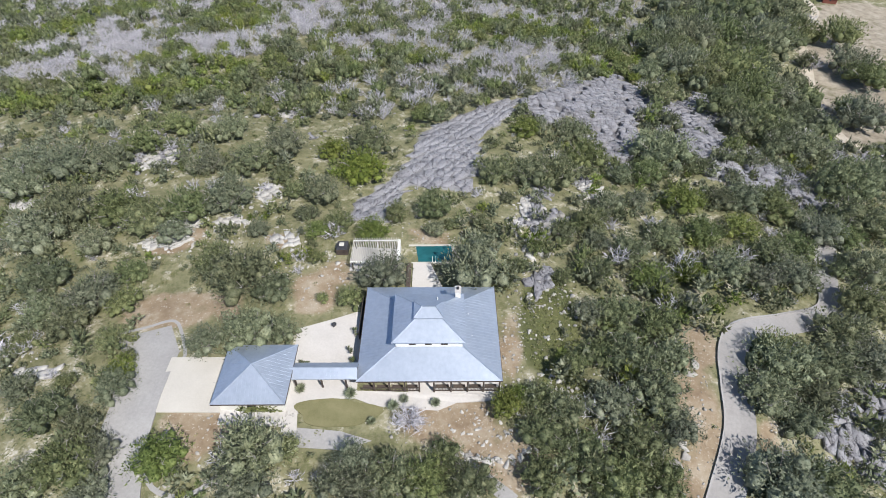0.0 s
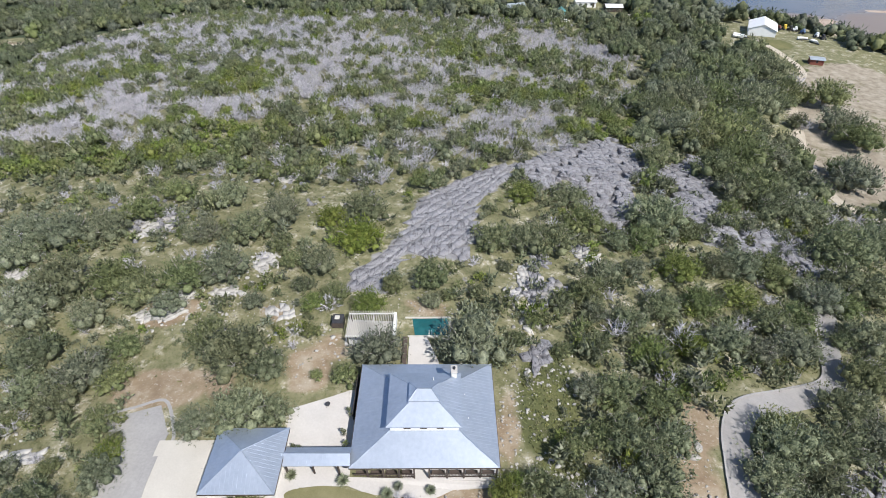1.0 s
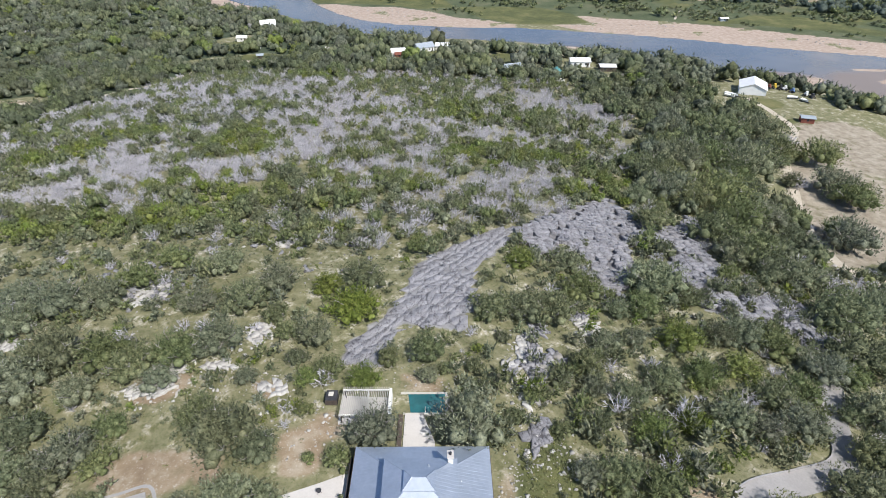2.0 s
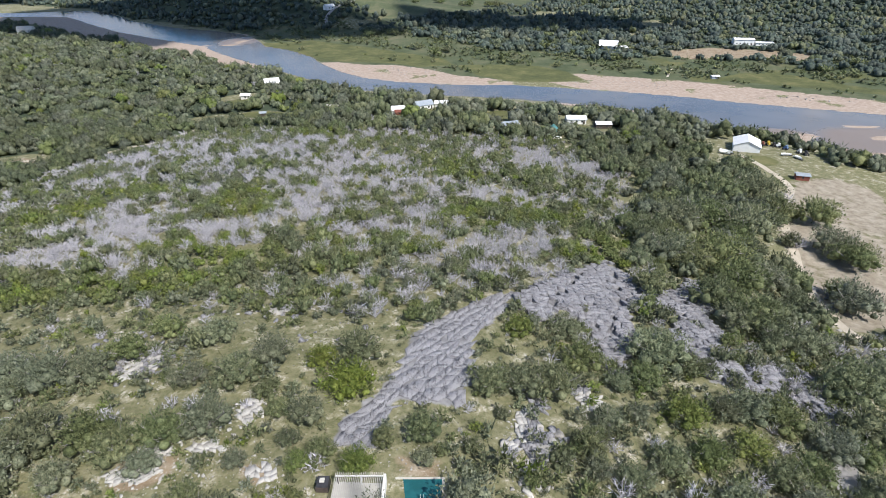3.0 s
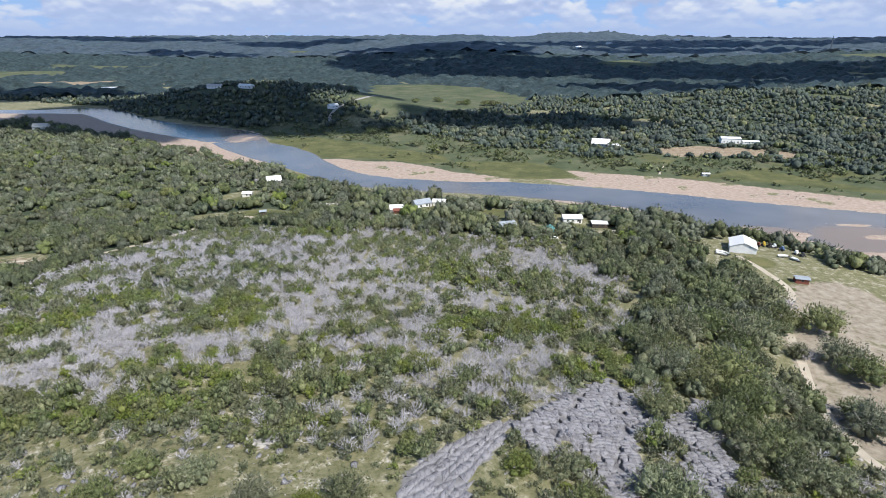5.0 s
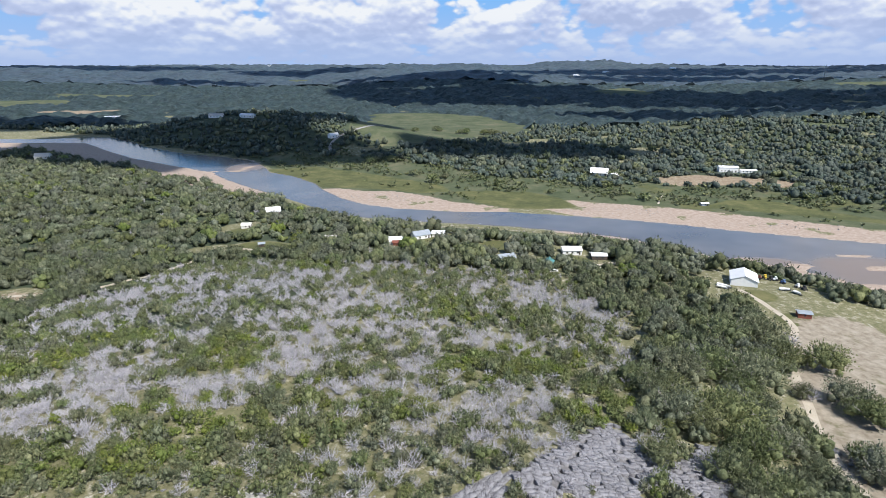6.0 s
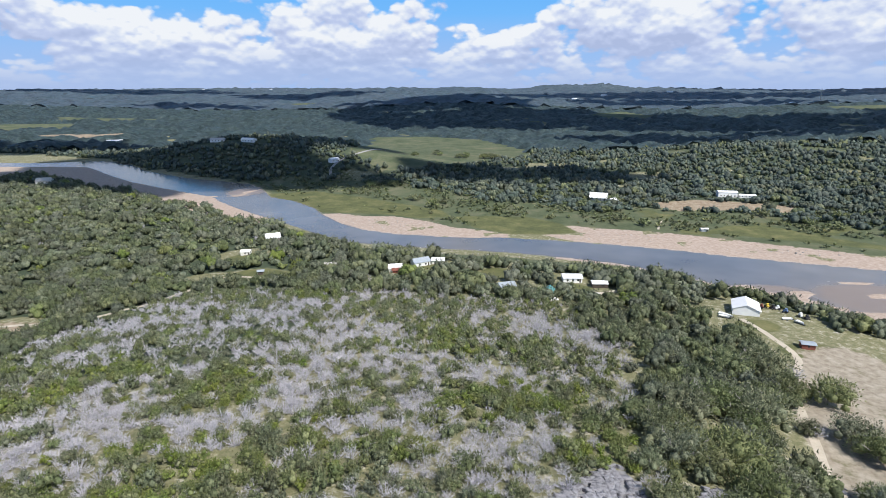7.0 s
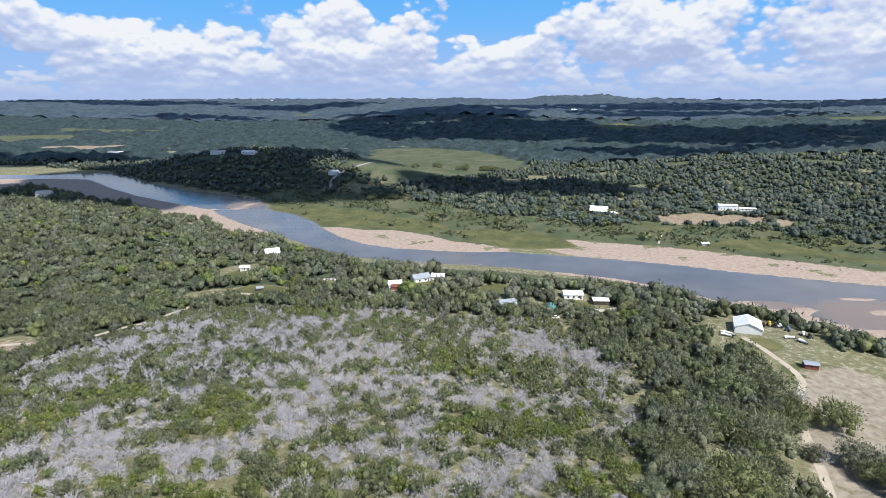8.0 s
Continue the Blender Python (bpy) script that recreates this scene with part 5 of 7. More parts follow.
def crown(seed, lobes, leaves, leaf, core=1, tall=0.75, open_=0.0, full=0.64):
    """A crown of radius about 1: lumpy lobes set with many small leaf clumps."""
    rng = np.random.default_rng(seed)
    V, T, k = [], [], 0
    cen, rad = [], []
    for i in range(lobes):
        a = 2.4 * i + rng.uniform(-0.5, 0.5)
        r = 0.70 * math.sqrt((i + 0.4) / lobes) * rng.uniform(0.75, 1.2)
        cen.append((r * math.cos(a), r * math.sin(a), tall * (0.62 - 0.45 * r * r + rng.uniform(-0.14, 0.20))))
        rad.append(rng.uniform(0.26, 0.50) * (1 - 0.22 * open_))
    cen, rad = np.array(cen), np.array(rad)
    bv, bt = BALLS[core]
    for c, r in zip(cen, rad):
        w = bv * (1 + 0.34 * rng.uniform(-1, 1, (len(bv), 1))) * r * full * (1, 1, tall * 1.05) + c
        V.append(w)
        T.append(bt + k)
        k += len(w)
    pick = rng.choice(lobes, leaves, p=rad ** 2 / (rad ** 2).sum())
    out = unit(rng, leaves)
    out[:, 2] = np.where(out[:, 2] < -0.45, -out[:, 2], out[:, 2])
    spread = rng.uniform(0.80, 1.18 + 0.25 * open_, (leaves, 1))
    at = cen[pick] + out * rad[pick][:, None] * spread * (1, 1, tall * 1.1)
    nrm = out * 0.8 + unit(rng, leaves) * 0.75
    nrm /= np.linalg.norm(nrm, axis=1, keepdims=True)
    s = np.cross(nrm, unit(rng, leaves))
    s /= np.linalg.norm(s, axis=1, keepdims=True)
    size = leaf * rng.uniform(0.6, 1.35, (leaves, 1))
    tip = out * 0.7 + unit(rng, leaves) * 0.75 + (0, 0, 0.25)
    tri = np.stack([at - s * size * 0.6, at + s * size * 0.6, at + tip * size * 1.6], 1).reshape(-1, 3)
    V.append(tri)
    T.append(np.arange(3 * leaves).reshape(-1, 3) + k)
    return np.concatenate(V), np.concatenate(T)


def stick(a, b, r0, r1, n=3):
    """A tapered branch between two points."""
    a, b = np.array(a, float), np.array(b, float)
    d = (b - a) / np.linalg.norm(b - a)
    s = np.cross(d, (0.31, 0.9, 0.27))
    s /= np.linalg.norm(s)
    t = np.cross(d, s)
    ang = np.arange(n) * 2 * math.pi / n
    ring = np.cos(ang)[:, None] * s + np.sin(ang)[:, None] * t
    v = np.concatenate([a + ring * r0, b + ring * r1])
    f = []
    for i in range(n):
        j = (i + 1) % n
        f += [(i, j, n + j), (i, n + j, n + i)]
    return v, np.array(f)


def joined(pieces):
    V, T, k = [], [], 0
    for v, t in pieces:
        V.append(v)
        T.append(t + k)
        k += len(v)
    return np.concatenate(V), np.concatenate(T)


def trunk(seed, tall):
    """A short leaning trunk with limbs, for a crown of radius 1."""
    rng = np.random.default_rng(seed)
    out = [stick((0, 0, -0.25), (0.04, 0.02, 0.16), 0.075, 0.06, 6)]
    for i in range(5):
        a = 1.26 * i + rng.uniform(-0.3, 0.3)
        r = rng.uniform(0.25, 0.5)
        mid = (0.5 * r * math.cos(a), 0.5 * r * math.sin(a), tall * 0.35)
        tip = (r * 1.5 * math.cos(a), r * 1.5 * math.sin(a), tall * rng.uniform(0.6, 0.95))
        out += [stick((0.04, 0.02, 0.13), mid, 0.045, 0.032, 5), stick(mid, tip, 0.032, 0.008, 4)]
        if rng.uniform() < 0.55:      # a bleached dead limb standing out of the crown
            bend = (np.array(tip) * (1.15, 1.15, 1.0) + (0, 0, 0.06 * tall)) * rng.uniform(0.95, 1.15)
            out.append(stick(tip, bend, 0.012, 0.008, 3))
            for j in range(4):
                p = np.array(tip) + (bend - np.array(tip)) * rng.uniform(0.2, 1.0)
                out.append(stick(p, p + unit(rng, 1)[0] * (0.16, 0.16, 0.10) + (0, 0, 0.08), 0.009, 0.003, 3))
    return joined(out)


def dead_tree(seed, limbs, twigs, thick=0.016, rich=False):
    """A bare, bleached tree of radius about 1: limbs fanning upwards, with twigs."""
    rng = np.random.default_rng(seed)
    out = [stick((0, 0, -0.2), (0, 0, 0.3), 0.05, 0.035, 4)]
    for i in range(limbs):
        a = 2.4 * i + rng.uniform(-0.4, 0.4)
        lean = math.sqrt(rng.uniform(0.02, 1.0))
        base = np.array((0.12 * math.cos(a), 0.12 * math.sin(a), rng.uniform(0.0, 0.3)))
        tip = np.array((0.9 * lean * math.cos(a), 0.9 * lean * math.sin(a), rng.uniform(0.72, 1.12) * (1.1 - 0.5 * lean * lean)))
        if rich:
            out.append(stick(base, tip, thick * 1.7, thick * 0.6))
        else:
            w = np.cross(tip - base, rng.normal(size=3))
            w *= thick * 1.8 / np.linalg.norm(w)
            out.append((np.array([base - w, base + w, tip + w * 0.3, tip - w * 0.3]), np.array([[0, 1, 2], [0, 2, 3]])))
        for j in range(twigs):
            p = base + (tip - base) * rng.uniform(0.3, 1.0)
            q = p + np.array((rng.normal() * 0.19 + 0.12 * math.cos(a), rng.normal() * 0.19 + 0.12 * math.sin(a), rng.uniform(0.05, 0.27)))
            w = np.cross(q - p, rng.normal(size=3))
            w *= thick * 1.5 / np.linalg.norm(w)
            out.append((np.array([p - w, p + w, q]), np.array([[0, 1, 2]])))
    return joined(out)


def scatter(name, protos, sites, material, label, category, sink=0.0):
    """One object of many plants. sites: rows of x, y, radius, height factor."""
    V, T, C, k = [], [], [], 0
    rng = np.random.default_rng(len(sites))
    if not sites:
        return None
    levels = height(np.array([q[0] for q in sites]), np.array([q[1] for q in sites]))
    for (x, y, r, tall), level in zip(sites, levels):
        v, t = protos[rng.integers(len(protos))]
        a = rng.uniform(0, 6.283)
        c, s = math.cos(a), math.sin(a)
        w = np.stack([(v[:, 0] * c - v[:, 1] * s) * r + x, (v[:, 0] * s + v[:, 1] * c) * r + y, v[:, 2] * r * tall], 1)
        w[:, 2] += level - sink * r
        V.append(w)
        T.append(t + k)
        C.append(np.full(len(w), rng.uniform()))
        k += len(w)
    me = mesh_of(name, np.concatenate(V), np.concatenate(T), material, np.concatenate(C), smooth=True)
    return tagged(new(name, me), label, category, kind="stuff")


# near trees, each a thing of its own
KINDS = {}
for kind, mat_, tall in (("oak", M_OAK, 0.85), ("juniper", M_GREY, 0.95), ("sumac", M_LIME, 0.8)):
    KINDS[kind] = [(mesh_of("crown", *crown(10 * len(kind) + i, 28, 2500, 0.041, 1, tall, 1.0, 0.56), mat_),
                    mesh_of("trunk", *trunk(i + 5, tall), M_BARK)) for i in range(5)]
LABELS = {"oak": "dark green live oak with a broad lumpy crown", "juniper": "grey-green juniper with a dense rounded crown", "sumac": "bright green evergreen shrub with glossy leaves"}
PLANTED = []


def tree(x, y, r, kind, rng, lift=1.0):
    me_c, me_t = KINDS[kind][rng.integers(5)]
    ob = thing("tree", Matrix.Translation((x, y, float(height(x, y)) - 0.05)) @ Euler((0, 0, rng.uniform(0, 6.28))).to_matrix().to_4x4()
               @ Matrix.Diagonal((r * 1.0, r * 1.0, r * rng.uniform(0.9, 1.15) * lift, 1)), LABELS[kind], "tree", "trees on the hill")
    new("crown", me_c).parent = ob
    new("trunk", me_t).parent = ob
    PLANTED.append((x, y, r))


def grove(rows, weights, seed):
    rng = np.random.default_rng(seed)
    for x, y, r in rows:
        tree(x, y, r, ("oak", "juniper", "sumac")[rng.choice(3, p=weights)], rng)


WEST_UPPER = [(-78.1, 63.8, 4.6), (-65.1, 57.8, 5.8), (-67.1, 51.7, 5.6), (-57.4, 51.5, 3.6), (-57.6, 58.9, 5.0), (-52.2, 57.1, 4.7), (-46.5, 60.3, 4.6), (-41.2, 63.1, 5.1), (-41.8, 73.9, 5.1), (-38.1, 80.3, 4.7), (-48.9, 72.9, 3.4), (-64.2, 78.5, 4.5), (-73.6, 70.3, 6.0), (-83.0, 71.9, 5.7), (-68.0, 72.6, 5.1), (-46.9, 54.7, 3.4), (-51.0, 85.3, 4.5), (-61.7, 86.1, 4.0), (-52.2, 72.9, 2.5), (-34.4, 56.8, 2.3), (-35.2, 71.1, 3.1)]
WEST_LOWER = [(-60.6, 44.2, 5.7), (-51.3, 41.5, 5.7), (-47.0, 41.1, 3.6), (-52.0, 36.7, 4.2), (-45.0, 34.9, 3.0), (-48.7, 46.6, 3.3), (-57.9, 38.9, 3.9), (-41.6, 31.0, 2.8), (-57.2, 34.1, 2.6), (-40.9, 28.5, 3.2), (-46.4, 24.2, 4.1), (-41.4, 23.1, 3.5), (-52.5, 27.5, 3.1), (-38.3, 21.1, 3.1), (-40.9, 19.0, 4.6), (-43.4, 16.9, 3.9), (-37.0, 17.3, 3.3), (-41.9, 33.1, 1.5), (-47.1, 28.7, 2.1)]
YARD = [(-32.5, 46.0, 5.2), (-38.0, 49.4, 3.1), (-27.9, 44.9, 3.3), (-27.9, 37.4, 4.0), (-33.0, 35.4, 2.6), (-24.7, 38.4, 2.7), (-31.9, 21.5, 3.4), (-22.4, 22.6, 4.4), (-19.5, 24.0, 1.8), (-22.6, 19.5, 3.7), (-12.3, 23.2, 2.8), (-8.0, 21.9, 3.5), (-10.8, 20.3, 3.1), (-4.4, 22.6, 3.1), (0.2, 22.7, 3.1), (-2.7, 25.6, 2.3), (-13.8, 49.6, 4.3), (-17.6, 45.3, 2.1), (-1.6, 52.0, 5.6), (-21.4, 45.0, 1.1), (-13.5, 20.9, 2.6)]
NORTH = [(-22.3, 74.5, 5.9), (-27.1, 66.7, 4.0), (-9.2, 65.9, 3.8), (-14.7, 63.7, 2.6), (-17.1, 58.1, 3.6), (-22.6, 59.6, 3.0), (-25.5, 57.6, 2.5), (-32.1, 67.2, 2.5), (-23.2, 83.0, 5.6), (-29.0, 80.6, 3.9), (5.7, 98.1, 4.1), (0.6, 79.0, 4.3), (6.5, 80.6, 5.0), (11.5, 81.1, 5.4), (17.6, 90.3, 5.2), (15.1, 100.0, 4.5), (2.9, 72.9, 1.8), (-1.5, 64.8, 2.0), (11.8, 64.8, 3.0), (7.3, 59.8, 2.2), (16.0, 68.3, 3.8), (23.6, 85.5, 3.6), (20.0, 74.3, 3.7), (-8.2, 61.0, 2.2), (-1.2, 59.8, 2.2), (-5.8, 63.3, 1.8), (-24.1, 52.1, 1.9), (-28.6, 61.8, 2.4)]
EAST_ROCK = [(33.5, 96.5, 8.0), (29.2, 88.0, 4.7), (39.7, 94.6, 5.1), (38.8, 126.9, 6.5), (33.8, 79.3, 5.3), (25.4, 77.3, 3.1), (41.4, 82.1, 4.0), (35.4, 71.0, 4.6), (42.9, 74.2, 4.9), (28.1, 67.4, 4.4), (45.5, 68.1, 4.8), (22.0, 62.5, 4.1), (15.6, 55.6, 3.7), (11.2, 54.2, 2.4), (24.1, 56.1, 4.5), (30.8, 59.6, 3.7), (36.3, 61.7, 4.7), (41.3, 60.7, 4.4), (47.2, 63.0, 5.0), (18.0, 47.8, 4.4), (23.0, 46.7, 4.1), (13.7, 47.2, 2.8), (27.8, 51.9, 3.0), (17.1, 63.7, 2.9), (4.8, 55.7, 2.1)]
EAST_SLOPE = [(18.5, 40.6, 4.1), (23.5, 41.4, 3.2), (14.6, 40.7, 2.7), (20.5, 35.7, 3.9), (15.4, 33.5, 3.5), (23.0, 32.5, 3.0), (17.9, 29.5, 3.5), (10.0, 32.2, 2.9), (7.4, 29.1, 2.9), (12.1, 27.2, 3.3), (7.3, 24.5, 2.8), (15.5, 24.8, 3.6), (20.6, 26.4, 3.0), (11.7, 38.9, 2.1), (7.2, 33.6, 2.3), (37.9, 42.0, 4.7), (34.1, 37.8, 3.5), (40.2, 39.2, 3.8), (45.8, 45.3, 4.1), (38.4, 45.7, 3.3), (37.8, 35.7, 3.1), (50.3, 52.1, 4.4), (56.4, 58.8, 5.5), (53.0, 48.6, 4.0), (33.2, 27.3, 5.2), (38.4, 28.0, 4.2), (61.3, 67.4, 5.6), (57.8, 67.3, 3.3), (31.3, 27.7, 2.3)]
EAST_UPPER = [(45, 83, 5.0), (51, 82.5, 5.0), (57, 80, 4.4), (62, 76.5, 5.0), (50.9, 70.6, 5.4), (58.1, 76.8, 5.9), (66.3, 82.0, 6.8), (68.6, 93.7, 6.9), (68.6, 108.9, 5.8), (61.9, 111.2, 6.3), (59.7, 116.9, 7.3), (63.3, 135.4, 8.2), (53.1, 124.6, 6.7), (63.3, 151.2, 10.3), (74.5, 144.1, 7.0), (54.5, 146.2, 8.4), (49.3, 149.3, 7.6), (81.5, 177.2, 10.6), (102.8, 202.9, 7.7), (70.8, 183.0, 10.7), (58.3, 174.8, 9.0), (47.2, 161.8, 7.7), (39.2, 142.8, 5.5), (55.5, 114.6, 6.2), (78.4, 99.5, 6.6), (78.2, 133.3, 5.5)]
CLEARING = [(114.5, 199.1, 8.8), (108.4, 175.3, 7.9), (110.9, 166.6, 8.2), (97.3, 147.0, 5.7), (95.8, 138.2, 7.6), (96.6, 177.5, 4.1), (101.7, 206.4, 8.5), (90.8, 194.3, 7.4), (81.3, 190.0, 8.4), (99.7, 196.2, 4.9), (76.6, 172.7, 6.6), (78.6, 164.5, 5.4), (71.2, 187.7, 7.5), (100.4, 218.6, 11.2), (86.5, 215.3, 10.8), (58.9, 155.7, 5.8), (50.9, 161.9, 7.2)]

grove([(x, y, r * 0.9) for x, y, r in WEST_UPPER], (0.4, 0.55, 0.05), 1)
grove([(x, y, r * 0.8) for x, y, r in WEST_LOWER], (0.5, 0.4, 0.10), 2)
grove(YARD, (0.5, 0.35, 0.15), 3)
grove([(x, y, r * 0.88) for x, y, r in NORTH], (0.5, 0.35, 0.15), 4)
def on_rock(x, y):
    return 0.58 if 36 < x < 63 and 84 < y < 106 or y > 55 and float(near_line(np.array(x), np.array(y), ROAD)) < 6 else 0.82


grove([(x, y, r * on_rock(x, y)) for x, y, r in EAST_ROCK], (0.55, 0.3, 0.15), 5)
grove([(x, y, r * (on_rock(x, y) + 0.20)) for x, y, r in EAST_SLOPE], (0.6, 0.4, 0.0), 6)
grove([(x, y, r * (on_rock(x, y) + 0.15)) for x, y, r in EAST_UPPER], (0.6, 0.4, 0.0), 7)
grove(CLEARING, (0.8, 0.2, 0.0), 8)

# scrub on the hill
DEAD = ((-191, 214, 22, 14), (-158, 224, 22, 14), (-148, 252, 20, 10), (-105, 226, 22, 14), (-89, 250, 20, 14), (-68, 277, 22, 14), (-41, 293, 18, 10),
        (0, 250, 16, 16), (18, 247, 12, 14), (41, 236, 14, 12), (-112, 156, 16, 20), (-73, 137, 14, 8), (-66, 171, 18, 10), (-55, 184, 14, 12), (-30, 156, 18, 8),
        (-32, 140, 12, 6), (0, 142, 20, 12), (2, 188, 18, 12), (-119, 123, 20, 10), (-32, 190, 18, 14), (43, 216, 10, 14), (-80, 190, 16, 12), (-55, 216, 26, 16), (10, 125, 14, 8), (-150, 190, 18, 12), (-99, 132, 14, 8), (-72, 127, 10, 5), (-58, 153, 14, 8), (-31, 137, 13, 8), (-129, 138, 9, 6), (-104, 172, 9, 8), (-20, 127, 8, 4), (-99, 115, 10, 4))
GREEN = ((-78, 127, 16, 8), (-65, 121, 16, 7), (-80, 167, 14, 6), (-128, 174, 14, 8), (-25, 134, 14, 6), (10, 173, 18, 12), (-4, 160, 10, 8), (32, 146, 14, 10),
         (-23, 225, 10, 10), (-94, 275, 20, 8), (-40, 202, 12, 8), (-70, 106, 16, 6), (-140, 155, 16, 8), (-102, 104, 18, 8), (-15, 210, 12, 8), (-82, 154, 14, 7), (-67, 117, 12, 4), (-138, 165, 9, 6), (-43, 133, 7, 5))
TRAIL = [(-232, 236), (-203, 231), (-189, 247), (-173, 283), (-160, 310), (-134, 311)]


def free(x, y, gap=0.0):
    ok = ~inside(CLEAR, x, y) & (near_line(x, y, ROAD) > 3.2 + gap) & (near_line(x, y, DRIVE) > 3.6 + gap) & (blobs(x, y, CLOSED) < 0.3)
    return ok & (blobs(x, y, HOMES) < 0.3) & (near_line(x, y, TRAIL) > 2.5)


def sites_in(x0, x1, y0, y1, cell, seed):
    rng = np.random.default_rng(seed)
    gx, gy = np.meshgrid(np.arange(x0, x1, cell), np.arange(y0, y1, cell))
    gx, gy = gx.ravel(), gy.ravel()
    return gx + rng.uniform(-0.48, 0.48, gx.size) * cell, gy + rng.uniform(-0.48, 0.48, gx.size) * cell, rng


def hill_scrub():
    mid = [crown(60 + i, 6, 260, 0.092, 1, 0.95, 0.5, 0.66) for i in range(5)]
    low = [crown(80 + i, 4, 130, 0.115, 1, 0.95, 0.4, 0.74) for i in range(5)]
    large = [crown(110 + i, 10, 260, 0.070, 1, 1.0, 0.4, 0.80) for i in range(5)]
    slope = {"oak": [], "grey": []}
    bare = [dead_tree(90 + i, 26, 7, 0.011) for i in range(6)]
    broom = [dead_tree(100 + i, 17, 6, 0.016) for i in range(6)]
    kinds = {"dead": [], "oak": [], "grey": [], "lime": []}
    far = {"dead": [], "oak": [], "grey": [], "lime": []}
    x, y, rng = sites_in(-260, 112, 98, 300, 3.0, 11)
    ok = free(x, y) & (y < along(SOUTH_BANK, x) - 25) & ~inside(SLAB_A, x, y) & ~inside(SLAB_B, x, y)
    for px, py, pr in PLANTED:
        ok &= np.hypot(x - px, y - py) > pr * 0.9
    dead, green = blobs(x, y, DEAD), blobs(x, y, GREEN)
    bound = 46 + 16 * wave(x, y, 24, 2) + 6 * wave(x, y, 7, 5)
    edge_gap = near_line(x, y, CLEAR + CLEAR[:1])
    mottle = 0.30 * wave(x, y, 11, 8) + 0.22 * wave(x, y, 26, 4)
    sparse = smooth(14, -8, np.abs(y - 100 - 0.35 * (x + 40))) * smooth(-110, -90, x) * smooth(0, -12, x)
    for i in np.nonzero(ok)[0]:
        p = rng.uniform(size=3)
        if p[0] < 0.12 + 0.6 * sparse[i]:
            continue
        east = x[i] > bound[i] and y[i] > 120 or x[i] < -195 + 0.3 * (y[i] - 200) or y[i] > 285
        if east:
            if p[1] < 0.74 or edge_gap[i] < 4.5:
                continue
            slope["oak" if p[2] < 0.7 else "grey"].append((x[i], y[i], rng.uniform(3.0, 5.8), rng.uniform(1.0, 1.45)))
            continue
        if p[1] < 0.30 + 0.50 * dead[i] - 0.42 * green[i] + mottle[i]:
            k, r, t = "dead", rng.uniform(1.5, 2.9), rng.uniform(0.95, 1.35)
            if dead[i] > 0.4 and rng.uniform() < 0.55:
                (kinds if y[i] < 185 and -130 < x[i] < 70 else far)[k].append((x[i] + rng.uniform(1, 2), y[i] + rng.uniform(-2, 2), rng.uniform(1.1, 1.9), rng.uniform(0.9, 1.3)))
        elif p[2] < 0.10 + 0.70 * green[i] - 0.3 * mottle[i]:
            k, r, t = "lime", rng.uniform(1.6, 2.7), rng.uniform(0.95, 1.4)
        elif p[2] < 0.62:
            k, r, t = "grey", rng.uniform(1.3, 2.6), rng.uniform(0.95, 1.45)
        else:
            k, r, t = "oak", rng.uniform(1.7, 3.3), rng.uniform(1.0, 1.5)
        (kinds if y[i] < 185 and -130 < x[i] < 70 else far)[k].append((x[i], y[i], r, t))
    for src, ps, where in ((kinds, mid, "near the ridge"), (far, low, "on the lower slope")):
        scatter("scrub", ps, src["oak"], J_OAK, "dark green oak scrub " + where, "shrubs")
        scatter("scrub", ps, src["grey"], J_GREY, "grey-green juniper scrub " + where, "shrubs")
        scatter("scrub", ps, src["lime"], J_LIME, "bright green scrub " + where, "shrubs")
        scatter("dead_scrub", bare if src is kinds else broom, src["dead"], M_DEAD, "bleached bare dead shrubs " + where, "dead shrubs")
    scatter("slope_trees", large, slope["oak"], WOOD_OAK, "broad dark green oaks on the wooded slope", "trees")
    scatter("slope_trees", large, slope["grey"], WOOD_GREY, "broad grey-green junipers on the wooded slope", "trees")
    # riverside woods and the wood west of the ridge
    wood = {"oak": [], "grey": [], "lime": []}
    x, y, rng = sites_in(-640, 330, 150, 760, 7.6, 12)
    ok = (y < along(WOOD_EDGE, x) + 4 * wave(x, y, 15, 3)) & (x > -60 - 1.05 * y) & free(x, y) & (blobs(x, y, [(a, b - 3, c * 1.25, e * 1.4) for a, b, c, e in HOMES]) < 0.35) & (np.where(x > -150, y > 296 - 0.25 * np.abs(x - 60), True)) & ~((x > -200 + 0.3 * (y - 200)) & (y < 296) & (x < 112))
    ok &= ~((x > 100) & (y < 330) & (y < 235 + 0.0 * x) & (x < 175)) | (x > 165)
    for px, py, pr in PLANTED:
        ok &= np.hypot(x - px, y - py) > pr * 1.1
    gaps, bare_w = smooth(0.25, 0.7, wave(x, y, 26, 3)), []
    for i in np.nonzero(ok)[0]:
        if rng.uniform() < 0.08 + 0.25 * gaps[i]:
            if rng.uniform() < 0.3:
                bare_w.append((x[i], y[i], rng.uniform(2, 3.4), rng.uniform(0.9, 1.4)))
            continue
        wood[("oak", "grey", "lime")[rng.choice(3, p=(0.46, 0.50, 0.04))]].append((x[i], y[i], 3.0 + 4.6 * rng.uniform() ** 1.5 + 0.6 * (x[i] > -110), rng.uniform(0.8, 1.35)))
    big = [crown(120 + i, 6 + i % 4, 84, 0.090, 1, 0.95, 0.3, 0.88) for i in range(8)]
    scatter("dead_scrub", bare, bare_w, M_DEAD, "bare grey trees in gaps of the woods", "dead trees")
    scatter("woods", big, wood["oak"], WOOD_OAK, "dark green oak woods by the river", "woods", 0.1)
